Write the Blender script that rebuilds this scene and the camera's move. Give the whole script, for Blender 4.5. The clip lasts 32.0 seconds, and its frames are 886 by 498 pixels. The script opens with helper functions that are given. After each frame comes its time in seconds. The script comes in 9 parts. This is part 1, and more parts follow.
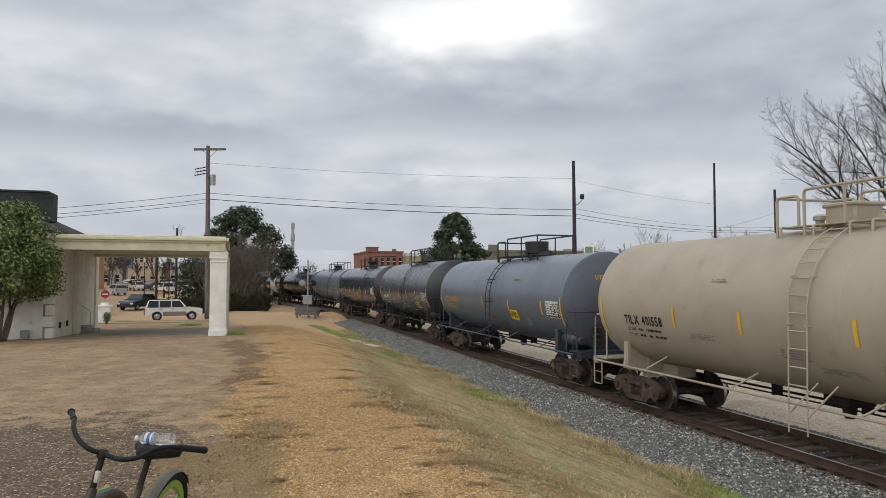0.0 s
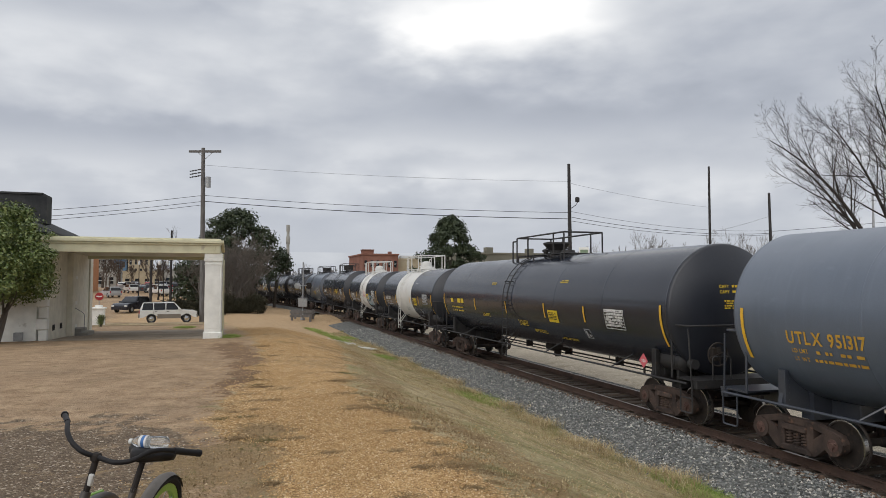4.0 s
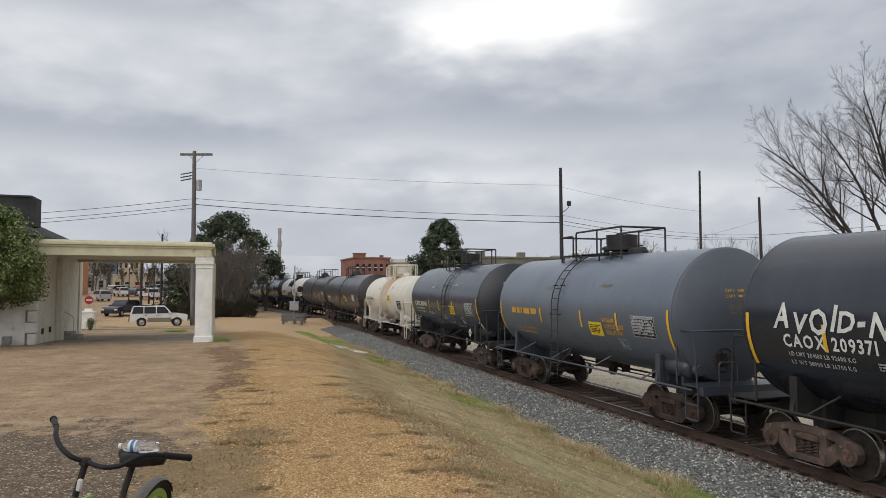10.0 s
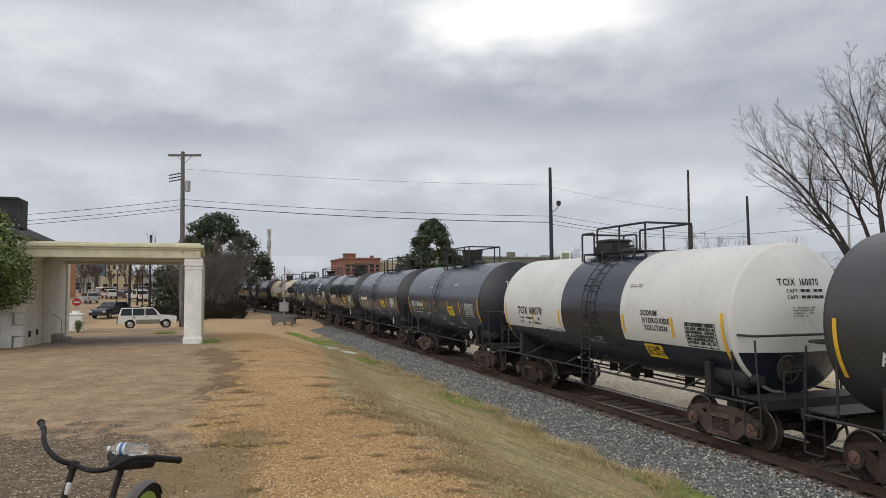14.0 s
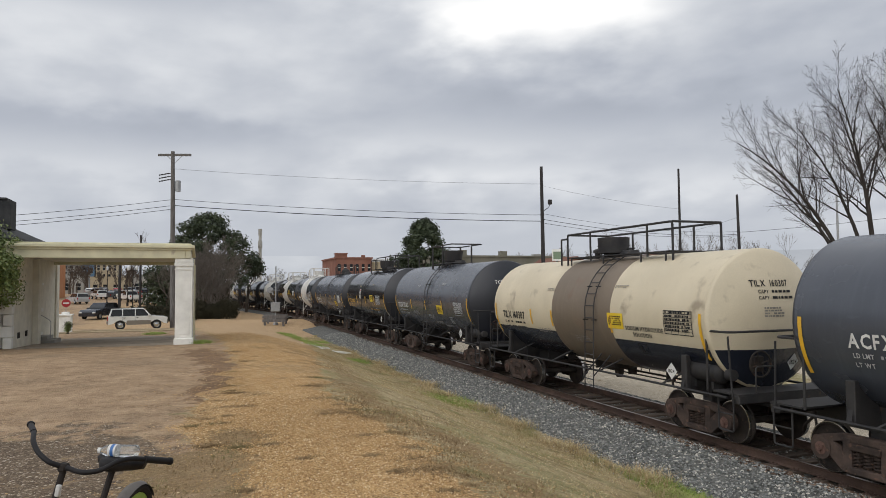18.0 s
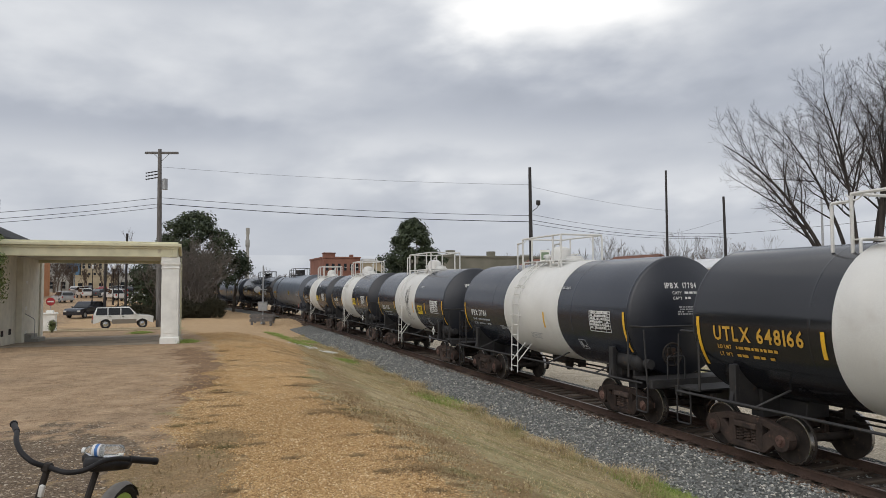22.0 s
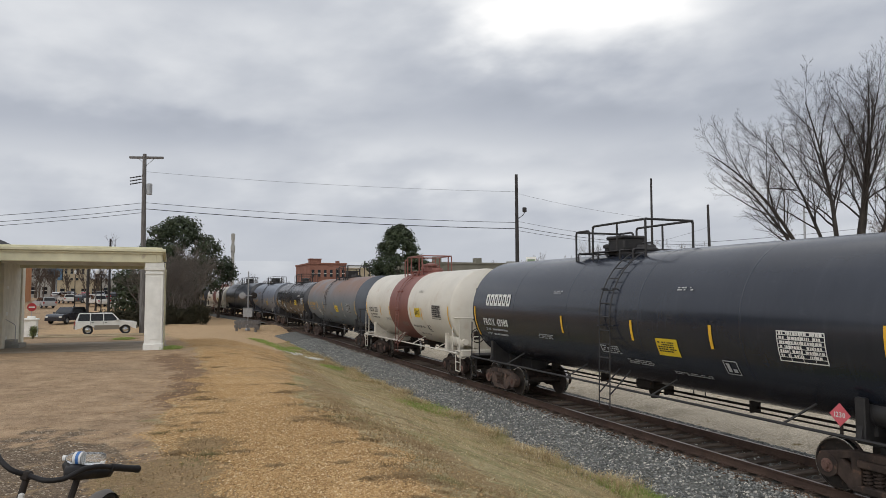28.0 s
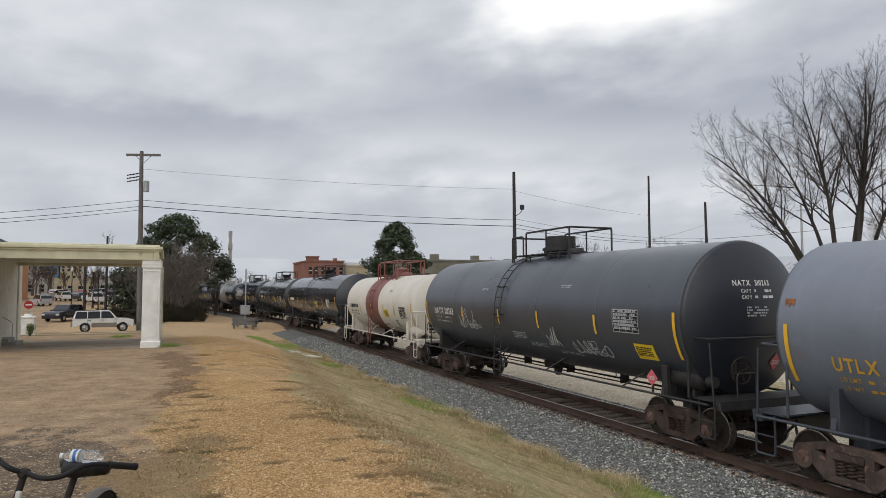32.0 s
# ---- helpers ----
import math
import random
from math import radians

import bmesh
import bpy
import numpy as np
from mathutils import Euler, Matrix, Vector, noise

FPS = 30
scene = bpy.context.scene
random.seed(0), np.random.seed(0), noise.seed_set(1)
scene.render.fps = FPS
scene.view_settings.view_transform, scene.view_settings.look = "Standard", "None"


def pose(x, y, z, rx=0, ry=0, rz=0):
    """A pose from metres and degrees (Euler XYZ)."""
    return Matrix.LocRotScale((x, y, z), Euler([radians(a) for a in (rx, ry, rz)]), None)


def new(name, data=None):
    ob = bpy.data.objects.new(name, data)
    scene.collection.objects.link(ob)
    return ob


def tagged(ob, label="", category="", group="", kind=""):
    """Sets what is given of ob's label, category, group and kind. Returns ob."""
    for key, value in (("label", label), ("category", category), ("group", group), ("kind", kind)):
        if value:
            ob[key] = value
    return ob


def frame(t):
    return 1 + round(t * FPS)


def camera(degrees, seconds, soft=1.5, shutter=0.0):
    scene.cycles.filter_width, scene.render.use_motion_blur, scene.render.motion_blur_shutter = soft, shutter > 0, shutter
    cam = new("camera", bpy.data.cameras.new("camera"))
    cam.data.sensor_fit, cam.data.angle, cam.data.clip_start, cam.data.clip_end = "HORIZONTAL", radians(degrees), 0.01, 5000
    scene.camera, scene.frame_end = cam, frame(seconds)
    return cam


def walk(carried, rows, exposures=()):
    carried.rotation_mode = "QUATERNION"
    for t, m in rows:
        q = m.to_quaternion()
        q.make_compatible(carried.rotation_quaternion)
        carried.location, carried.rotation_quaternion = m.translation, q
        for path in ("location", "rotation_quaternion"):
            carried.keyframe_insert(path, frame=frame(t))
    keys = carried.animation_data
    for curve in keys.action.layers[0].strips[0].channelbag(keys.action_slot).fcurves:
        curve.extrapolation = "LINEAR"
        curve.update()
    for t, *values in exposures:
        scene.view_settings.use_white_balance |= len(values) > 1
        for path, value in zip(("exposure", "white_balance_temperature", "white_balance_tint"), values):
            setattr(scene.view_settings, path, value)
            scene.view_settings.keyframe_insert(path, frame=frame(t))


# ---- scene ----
# World axes: x across the track (away from the viewer), y along the track, z up. The viewer stands at the origin.
EYE = 1.75
RAIL = -1.70          # top of rail
TRACK = 11.70         # x of the track's centre line
cam = camera(65.37, 32.0, soft=0.7)

# seconds, heading to the right of +y, tilt up, lean to the right (degrees)
TURNS = [
    (0, 16.95, 2.48, -0.01),
    (0.5, 17.08, 2.52, -0.07),
    (1, 17.06, 2.48, -0.17),
    (1.5, 16.90, 2.51, -0.13),
    (2, 16.92, 2.52, -0.17),
    (2.5, 17.07, 2.54, -0.27),
    (3, 17.19, 2.62, -0.23),
    (3.5, 17.25, 2.68, -0.13),
    (5.5, 17.61, 2.78, -0.05),
    (6, 17.71, 2.91, -0.02),
    (6.5, 17.84, 2.89, -0.05),
    (7, 17.87, 2.97, -0.06),
    (7.5, 18.00, 2.99, 0.00),
    (8, 18.00, 3.05, -0.00),
    (8.5, 18.06, 2.98, 0.00),
    (9, 18.00, 3.01, -0.07),
    (9.5, 17.93, 3.01, -0.10),
    (10, 18.00, 3.00, -0.10),
    (10.5, 18.10, 2.96, -0.14),
    (11, 18.19, 2.93, -0.02),
    (11.5, 18.25, 2.91, -0.09),
    (12, 18.32, 2.96, -0.11),
    (12.5, 18.49, 2.96, -0.07),
    (13, 18.67, 3.00, -0.00),
    (13.5, 18.73, 2.99, 0.10),
    (14, 18.82, 3.01, 0.20),
    (14.5, 19.03, 3.06, 0.30),
    (16.5, 19.34, 3.08, 0.54),
    (17, 19.36, 3.05, 0.47),
    (17.5, 19.44, 3.00, 0.47),
    (18, 19.51, 2.94, 0.45),
    (18.5, 19.56, 2.92, 0.38),
    (19, 19.71, 2.92, 0.44),
    (19.5, 19.86, 2.92, 0.40),
    (20, 19.87, 2.94, 0.35),
    (20.5, 20.04, 3.03, 0.42),
    (21, 20.18, 2.98, 0.35),
    (21.5, 20.36, 2.93, 0.27),
    (22, 20.48, 2.94, 0.19),
    (22.5, 20.54, 2.88, 0.09),
    (23, 20.65, 2.89, 0.11),
    (23.5, 20.77, 2.84, -0.02),
    (24, 20.97, 2.80, 0.03),
    (24.5, 21.17, 2.89, 0.20),
    (25, 21.26, 2.85, 0.19),
    (25.5, 21.36, 3.01, 0.12),
    (27.5, 21.59, 3.46, 0.06),
    (28, 21.61, 3.48, 0.02),
    (28.5, 21.67, 3.44, -0.03),
    (29, 21.67, 3.41, -0.11),
    (29.5, 21.74, 3.40, -0.11),
    (30, 21.81, 3.40, -0.11),
    (30.5, 21.93, 3.39, -0.11),
    (31, 21.94, 3.34, 0.05),
    (31.5, 21.89, 3.33, 0.07),
    (32, 21.81, 3.27, 0.04),
]
walk(cam, [(t, pose(0, 0, EYE, 0, 0, -a) @ pose(0, 0, 0, 90 + b) @ pose(0, 0, 0, 0, 0, -c)) for t, a, b, c in TURNS])

# ---- light: a bright overcast winter noon ----
SUN_ELEV, SUN_AZ = 44, 228
world = bpy.data.worlds.new("overcast")
scene.world = world
world.use_nodes = True
scene.view_settings.exposure = 0.0


def build_world():
    nt = world.node_tree
    nt.nodes.clear()
    N, K = nt.nodes.new, nt.links.new
    out, bg = N("ShaderNodeOutputWorld"), N("ShaderNodeBackground")
    sky = N("ShaderNodeTexSky")
    sky.sky_type, sky.sun_disc = "NISHITA", False
    sky.sun_elevation, sky.sun_rotation = radians(SUN_ELEV), radians(SUN_AZ)
    sky.dust_density = 4.0
    tc = N("ShaderNodeTexCoord")
    sep = N("ShaderNodeSeparateXYZ")
    K(tc.outputs["Generated"], sep.inputs[0])
    # cloud sheet: direction projected on a high plane
    zz = N("ShaderNodeMath"); zz.operation = "MAXIMUM"; zz.inputs[1].default_value = 0.0
    K(sep.outputs["Z"], zz.inputs[0])
    zp = N("ShaderNodeMath"); zp.operation = "ADD"; zp.inputs[1].default_value = 0.22
    K(zz.outputs[0], zp.inputs[0])
    dx = N("ShaderNodeMath"); dx.operation = "DIVIDE"
    dy = N("ShaderNodeMath"); dy.operation = "DIVIDE"
    K(sep.outputs["X"], dx.inputs[0]); K(zp.outputs[0], dx.inputs[1])
    K(sep.outputs["Y"], dy.inputs[0]); K(zp.outputs[0], dy.inputs[1])
    com = N("ShaderNodeCombineXYZ")
    K(dx.outputs[0], com.inputs[0]); K(dy.outputs[0], com.inputs[1])
    com.inputs[2].default_value = CLOUD_SEED
    big, small = N("ShaderNodeTexNoise"), N("ShaderNodeTexNoise")
    for tex, s, det, rough, dis in ((big, 0.78, 4, 0.48, 0.2), (small, 2.6, 6, 0.55, 0.35)):
        tex.inputs["Scale"].default_value, tex.inputs["Detail"].default_value = s, det
        tex.inputs["Roughness"].default_value, tex.inputs["Distortion"].default_value = rough, dis
        K(com.outputs[0], tex.inputs["Vector"])
    mix = N("ShaderNodeMix"); mix.data_type = "FLOAT"; mix.inputs[0].default_value = 0.36
    K(big.outputs["Fac"], mix.inputs[2]); K(small.outputs["Fac"], mix.inputs[3])
    ramp = N("ShaderNodeValToRGB")
    cr = ramp.color_ramp
    cr.elements[0].position, cr.elements[0].color = 0.33, (0.33, 0.355, 0.405, 1)
    cr.elements[1].position, cr.elements[1].color = 0.66, (1.0, 1.0, 1.0, 1)
    for pos, c in ((0.42, (0.42, 0.447, 0.498, 1)), (0.49, (0.555, 0.578, 0.62, 1)), (0.57, (0.77, 0.78, 0.795, 1))):
        e = cr.elements.new(pos); e.color = c
    K(mix.outputs[0], ramp.inputs[0])
    # thinner sky near the horizon
    hz = N("ShaderNodeMapRange"); hz.interpolation_type = "SMOOTHSTEP"
    hz.inputs[1].default_value, hz.inputs[2].default_value = 0.0, 0.24
    K(sep.outputs["Z"], hz.inputs[0])
    m2 = N("ShaderNodeMix"); m2.data_type = "RGBA"
    m2.inputs[6].default_value = (0.47, 0.50, 0.555, 1)
    f2 = N("ShaderNodeMapRange"); f2.inputs[3].default_value, f2.inputs[4].default_value = 0.2, 1.0
    K(hz.outputs[0], f2.inputs[0]); K(f2.outputs[0], m2.inputs[0]); K(ramp.outputs[0], m2.inputs[7])
    # a trace of the clear sky's own light through the sheet
    m3 = N("ShaderNodeMix"); m3.data_type = "RGBA"; m3.blend_type = "ADD"; m3.inputs[0].default_value = 0.012
    K(m2.outputs[2], m3.inputs[6]); K(sky.outputs[0], m3.inputs[7])
    # the sheet thickens a little from one side to the other
    dot = N("ShaderNodeVectorMath"); dot.operation = "DOT_PRODUCT"; dot.inputs[1].default_value = (0.85, -0.52, 0.0)
    K(tc.outputs["Generated"], dot.inputs[0])
    side = N("ShaderNodeMapRange")
    side.inputs[1].default_value, side.inputs[2].default_value, side.inputs[3].default_value, side.inputs[4].default_value = -0.9, 0.9, 1.12, 0.74
    K(dot.outputs["Value"], side.inputs[0]); K(side.outputs[0], bg.inputs[1])
    K(m3.outputs[2], bg.inputs[0])
    K(bg.outputs[0], out.inputs[0])


CLOUD_SEED = 11.3
build_world()
sun = new("sun", bpy.data.lights.new("sun", "SUN"))
sun.data.energy, sun.data.angle, sun.data.color = 1.3, radians(75), (1.0, 0.97, 0.92)
sun.rotation_euler = (radians(90 - SUN_ELEV), 0, radians(180 - SUN_AZ))


# ---- drifting cloud sheet ahead ----
CLOUD_H = 200.0
# heading and slope (height over distance) of light and heavy parts of the sheet, their half widths, and how much brighter or darker
CLOUD_FORMS = (
    (20.3, 0.390, 8.5, 0.052, 0.52), (15.2, 0.355, 4.2, 0.030, 0.30), (26.2, 0.40, 3.4, 0.040, 0.30),
    (16.5, 0.268, 14.5, 0.036, -0.22), (30.0, 0.238, 13.0, 0.028, -0.14), (8.0, 0.225, 6.0, 0.022, -0.07),
    (-15.0, 0.365, 12.0, 0.034, -0.13), (-13.0, 0.285, 15.0, 0.030, 0.10), (-9.0, 0.320, 8.0, 0.015, 0.06),
    (-13.0, 0.195, 14.0, 0.020, -0.18), (-2.0, 0.205, 7.0, 0.018, -0.10), (13.0, 0.192, 9.0, 0.020, 0.07),
    (14.5, 0.146, 3.6, 0.011, 0.20), (22.0, 0.158, 6.5, 0.010, 0.10), (35.0, 0.140, 9.0, 0.016, 0.08),
    (6.0, 0.255, 7.0, 0.05, 0.09), (12.0, 0.085, 26.0, 0.020, -0.08), (-12.0, 0.150, 10.0, 0.012, 0.05), (42.0, 0.310, 12.0, 0.100, -0.15),
)


def cloud_material():
    m = bpy.data.materials.new("overcast_cloud_sheet")
    m.use_nodes = True
    nt = m.node_tree
    nt.nodes.clear()
    N, K = nt.nodes.new, nt.links.new

    def calc(op, a, b=0.0, c=0.0):
        x = N("ShaderNodeMath"); x.operation = op
        for k, v in enumerate((a, b, c)):
            if isinstance(v, (int, float)):
                x.inputs[k].default_value = v
            else:
                K(v, x.inputs[k])
        return x.outputs[0]

    def fluff(vec, scale, detail, rough):
        n = N("ShaderNodeTexNoise")
        n.inputs["Scale"].default_value, n.inputs["Detail"].default_value, n.inputs["Roughness"].default_value = scale, detail, rough
        K(vec, n.inputs["Vector"])
        return calc("SUBTRACT", n.outputs["Fac"], 0.5)

    tc, sep = N("ShaderNodeTexCoord"), N("ShaderNodeSeparateXYZ")
    K(tc.outputs["Object"], sep.inputs[0])
    X, Y = sep.outputs["X"], sep.outputs["Y"]
    r = calc("SQRT", calc("ADD", calc("MULTIPLY", X, X), calc("MULTIPLY", Y, Y)))
    turn, slope = calc("ARCTAN2", X, Y), calc("DIVIDE", CLOUD_H, r)
    com = N("ShaderNodeCombineXYZ")
    K(turn, com.inputs[0]); K(calc("MULTIPLY", slope, 2.1), com.inputs[1])
    flat = N("ShaderNodeCombineXYZ")
    soft = calc("ADD", slope, 0.10)
    K(calc("DIVIDE", calc("SINE", turn), soft), flat.inputs[0]); K(calc("DIVIDE", calc("COSINE", turn), soft), flat.inputs[1])
    big, mid, puff = fluff(com.outputs[0], 5.5, 3, 0.5), fluff(com.outputs[0], 10.0, 4, 0.46), fluff(flat.outputs[0], 1.3, 4, 0.5)
    tone = calc("ADD", calc("MULTIPLY", puff, 0.20), calc("MULTIPLY", mid, 0.44))
    tone = calc("ADD", tone, calc("MULTIPLY", big, 0.16))
    tw = calc("ADD", turn, calc("ADD", calc("MULTIPLY", big, 0.22), calc("MULTIPLY", mid, 0.10)))
    sw = calc("ADD", slope, calc("ADD", calc("MULTIPLY", mid, 0.060), calc("MULTIPLY", puff, 0.030)))
    for a, w, da, dw, amount in CLOUD_FORMS:
        u = calc("DIVIDE", calc("SUBTRACT", tw, radians(a)), radians(da))
        v = calc("DIVIDE", calc("SUBTRACT", sw, w), dw)
        d = calc("ADD", calc("MULTIPLY", u, u), calc("MULTIPLY", v, v))
        tone = calc("ADD", tone, calc("MULTIPLY", calc("EXPONENT", calc("MULTIPLY", d, -0.8)), amount))
    ramp = N("ShaderNodeValToRGB")
    cr = ramp.color_ramp
    cr.elements[0].position, cr.elements[0].color = 0.0, (0.33, 0.362, 0.425, 1)
    cr.elements[1].position, cr.elements[1].color = 1.0, (1.02, 1.02, 1.02, 1)
    for pos, c in ((0.30, (0.465, 0.497, 0.562, 1)), (0.48, (0.580, 0.608, 0.660, 1)), (0.68, (0.76, 0.78, 0.812, 1))):
        e = cr.elements.new(pos); e.color = c
    K(calc("ADD", tone, 0.49), ramp.inputs[0])
    low = N("ShaderNodeMapRange"); low.interpolation_type = "SMOOTHSTEP"
    low.inputs[1].default_value, low.inputs[2].default_value, low.inputs[3].default_value = 0.030, 0.10, 0.25
    K(slope, low.inputs[0])
    mx = N("ShaderNodeMix"); mx.data_type = "RGBA"
    mx.inputs[6].default_value = (0.50, 0.53, 0.585, 1)
    K(low.outputs[0], mx.inputs[0]); K(ramp.outputs[0], mx.inputs[7])
    em, out = N("ShaderNodeEmission"), N("ShaderNodeOutputMaterial")
    K(mx.outputs[2], em.inputs[0]); K(em.outputs[0], out.inputs[0])
    m.cycles.emission_sampling = "NONE"
    return m


def cloud_sheet():
    """A flat sheet of cloud over the distance ahead, which drifts across."""
    V, F = [], []
    rings = [300 * (4850 / 300) ** (k / 24) for k in range(25)]
    turns = [radians(-75 + 190 * k / 38) for k in range(39)]
    for q in rings:
        V += [(q * math.sin(a), q * math.cos(a), CLOUD_H + EYE) for a in turns]
    n = len(turns)
    for i in range(len(rings) - 1):
        F += [(i * n + k, i * n + k + 1, (i + 1) * n + k + 1, (i + 1) * n + k) for k in range(n - 1)]
    me = bpy.data.meshes.new("backdrop")
    me.from_pydata(V, [], F)
    me.materials.append(cloud_material())
    return tagged(new("backdrop", me), "grey and white overcast cloud sheet drifting over the distance", "sky", kind="structure")


CLOUDS = cloud_sheet()


# ---- helpers for meshes, things and materials ----
def link_mesh(name, verts, faces, mats, smooth=False):
    me = bpy.data.meshes.new(name)
    me.from_pydata([tuple(v) for v in verts], [], [tuple(f) for f in faces])
    for m in (mats if isinstance(mats, (list, tuple)) else [mats]):
        me.materials.append(m)
    if smooth:
        me.polygons.foreach_set("use_smooth", [True] * len(me.polygons))
    me.update()
    return me


def to_mesh(name, bm, material, smooth=None):
    me = bpy.data.meshes.new(name)
    bmesh.ops.recalc_face_normals(bm, faces=bm.faces)
    bm.to_mesh(me)
    bm.free()
    me.materials.append(material)
    if smooth is not None:
        me.polygons.foreach_set("use_smooth", [True] * len(me.polygons))
        me.set_sharp_from_angle(angle=radians(smooth))
    return me


def hang(name, me, parent, label="", m=None):
    ob = new(name, me)
    ob.parent = parent
    if m is not None:
        ob.matrix_basis = m
    return tagged(ob, label)


def part(name, bm, material, parent, label="", smooth=40):
    return hang(name, to_mesh(name, bm, material, smooth), parent, label)


def thing(name, label, category, m=None, group="", kind=""):
    ob = new(name)
    if m is not None:
        ob.matrix_basis = m
    return tagged(ob, label, category, group, kind)


def box(bm, lo, hi, bevel=0.0, m=None):
    c = [(a + b) / 2 for a, b in zip(lo, hi)]
    s = [max(b - a, 1e-4) for a, b in zip(lo, hi)]
    mat = Matrix.Translation(c) @ Matrix.Diagonal((*s, 1))
    if m is not None:
        mat = m @ mat
    r = bmesh.ops.create_cube(bm, size=1, matrix=mat)
    if bevel:
        es = list({e for v in r["verts"] for e in v.link_edges})
        bmesh.ops.bevel(bm, geom=es, offset=bevel, segments=1, affect="EDGES", profile=0.5)


def frame_of(d):
    d = Vector(d).normalized()
    a = Vector((0, 0, 1)) if abs(d.z) < 0.9 else Vector((1, 0, 0))
    u = d.cross(a).normalized()
    return u, d.cross(u).normalized()


def tube(bm, pts, r, seg=8, cap=True, closed=False):
    """A round bar along pts; r may be a list of radii."""
    pts = [Vector(p) for p in pts]
    n = len(pts)
    rings = []
    for i, p in enumerate(pts):
        a = pts[i - 1] if (i > 0 or closed) else p
        b = pts[(i + 1) % n] if (i < n - 1 or closed) else p
        u, w = frame_of(b - a)
        if rings and i:
            # keep the ring from twisting
            u = (prev_u - (b - a).normalized() * prev_u.dot((b - a).normalized())).normalized()
            w = (b - a).normalized().cross(u)
        prev_u = u
        rr = r[i] if isinstance(r, (list, tuple)) else r
        rings.append([bm.verts.new(p + (u * math.cos(k * math.tau / seg) + w * math.sin(k * math.tau / seg)) * rr) for k in range(seg)])
    for i in range(n if closed else n - 1):
        A, B = rings[i], rings[(i + 1) % n]
        for k in range(seg):
            bm.faces.new((A[k], A[(k + 1) % seg], B[(k + 1) % seg], B[k]))
    if cap and not closed:
        bm.faces.new(rings[0][::-1]); bm.faces.new(rings[-1])


def lathe(bm, prof, seg=24, axis="z", at=(0, 0, 0), caps=True):
    """Turn (along, radius) pairs round an axis through at."""
    rings = []
    for a, r in prof:
        ring = []
        for k in range(seg):
            c, s = math.cos(k * math.tau / seg) * r, math.sin(k * math.tau / seg) * r
            q = {"x": (a, c, s), "y": (c, a, s), "z": (c, s, a)}[axis]
            ring.append(bm.verts.new((at[0] + q[0], at[1] + q[1], at[2] + q[2])))
        rings.append(ring)
    for A, B in zip(rings, rings[1:]):
        for k in range(seg):
            bm.faces.new((A[k], A[(k + 1) % seg], B[(k + 1) % seg], B[k]))
    if caps:
        bm.faces.new(rings[0][::-1]); bm.faces.new(rings[-1])


def prism(bm, poly, y0, y1, plane="xz"):
    """A flat outline in the plane, given thickness from y0 to y1."""
    def at(a, b, c):
        return (a, c, b) if plane == "xz" else ((c, a, b) if plane == "yz" else (a, b, c))
    A = [bm.verts.new(at(a, b, y0)) for a, b in poly]
    B = [bm.verts.new(at(a, b, y1)) for a, b in poly]
    bm.faces.new(A); bm.faces.new(B[::-1])
    for i in range(len(poly)):
        j = (i + 1) % len(poly)
        bm.faces.new((A[i], B[i], B[j], A[j]))


def arc_path(corners, r, n=4):
    """Round the corners of a polyline."""
    P = [Vector(c) for c in corners]
    out = [P[0]]
    for a, b, c in zip(P, P[1:], P[2:]):
        u, v = (a - b), (c - b)
        k = min(r, u.length * 0.48, v.length * 0.48)
        p, q = b + u.normalized() * k, b + v.normalized() * k
        for i in range(n + 1):
            t = i / n
            out.append(p * (1 - t) ** 2 + b * 2 * t * (1 - t) + q * t * t)
    return out + [P[-1]]


MATS = {}


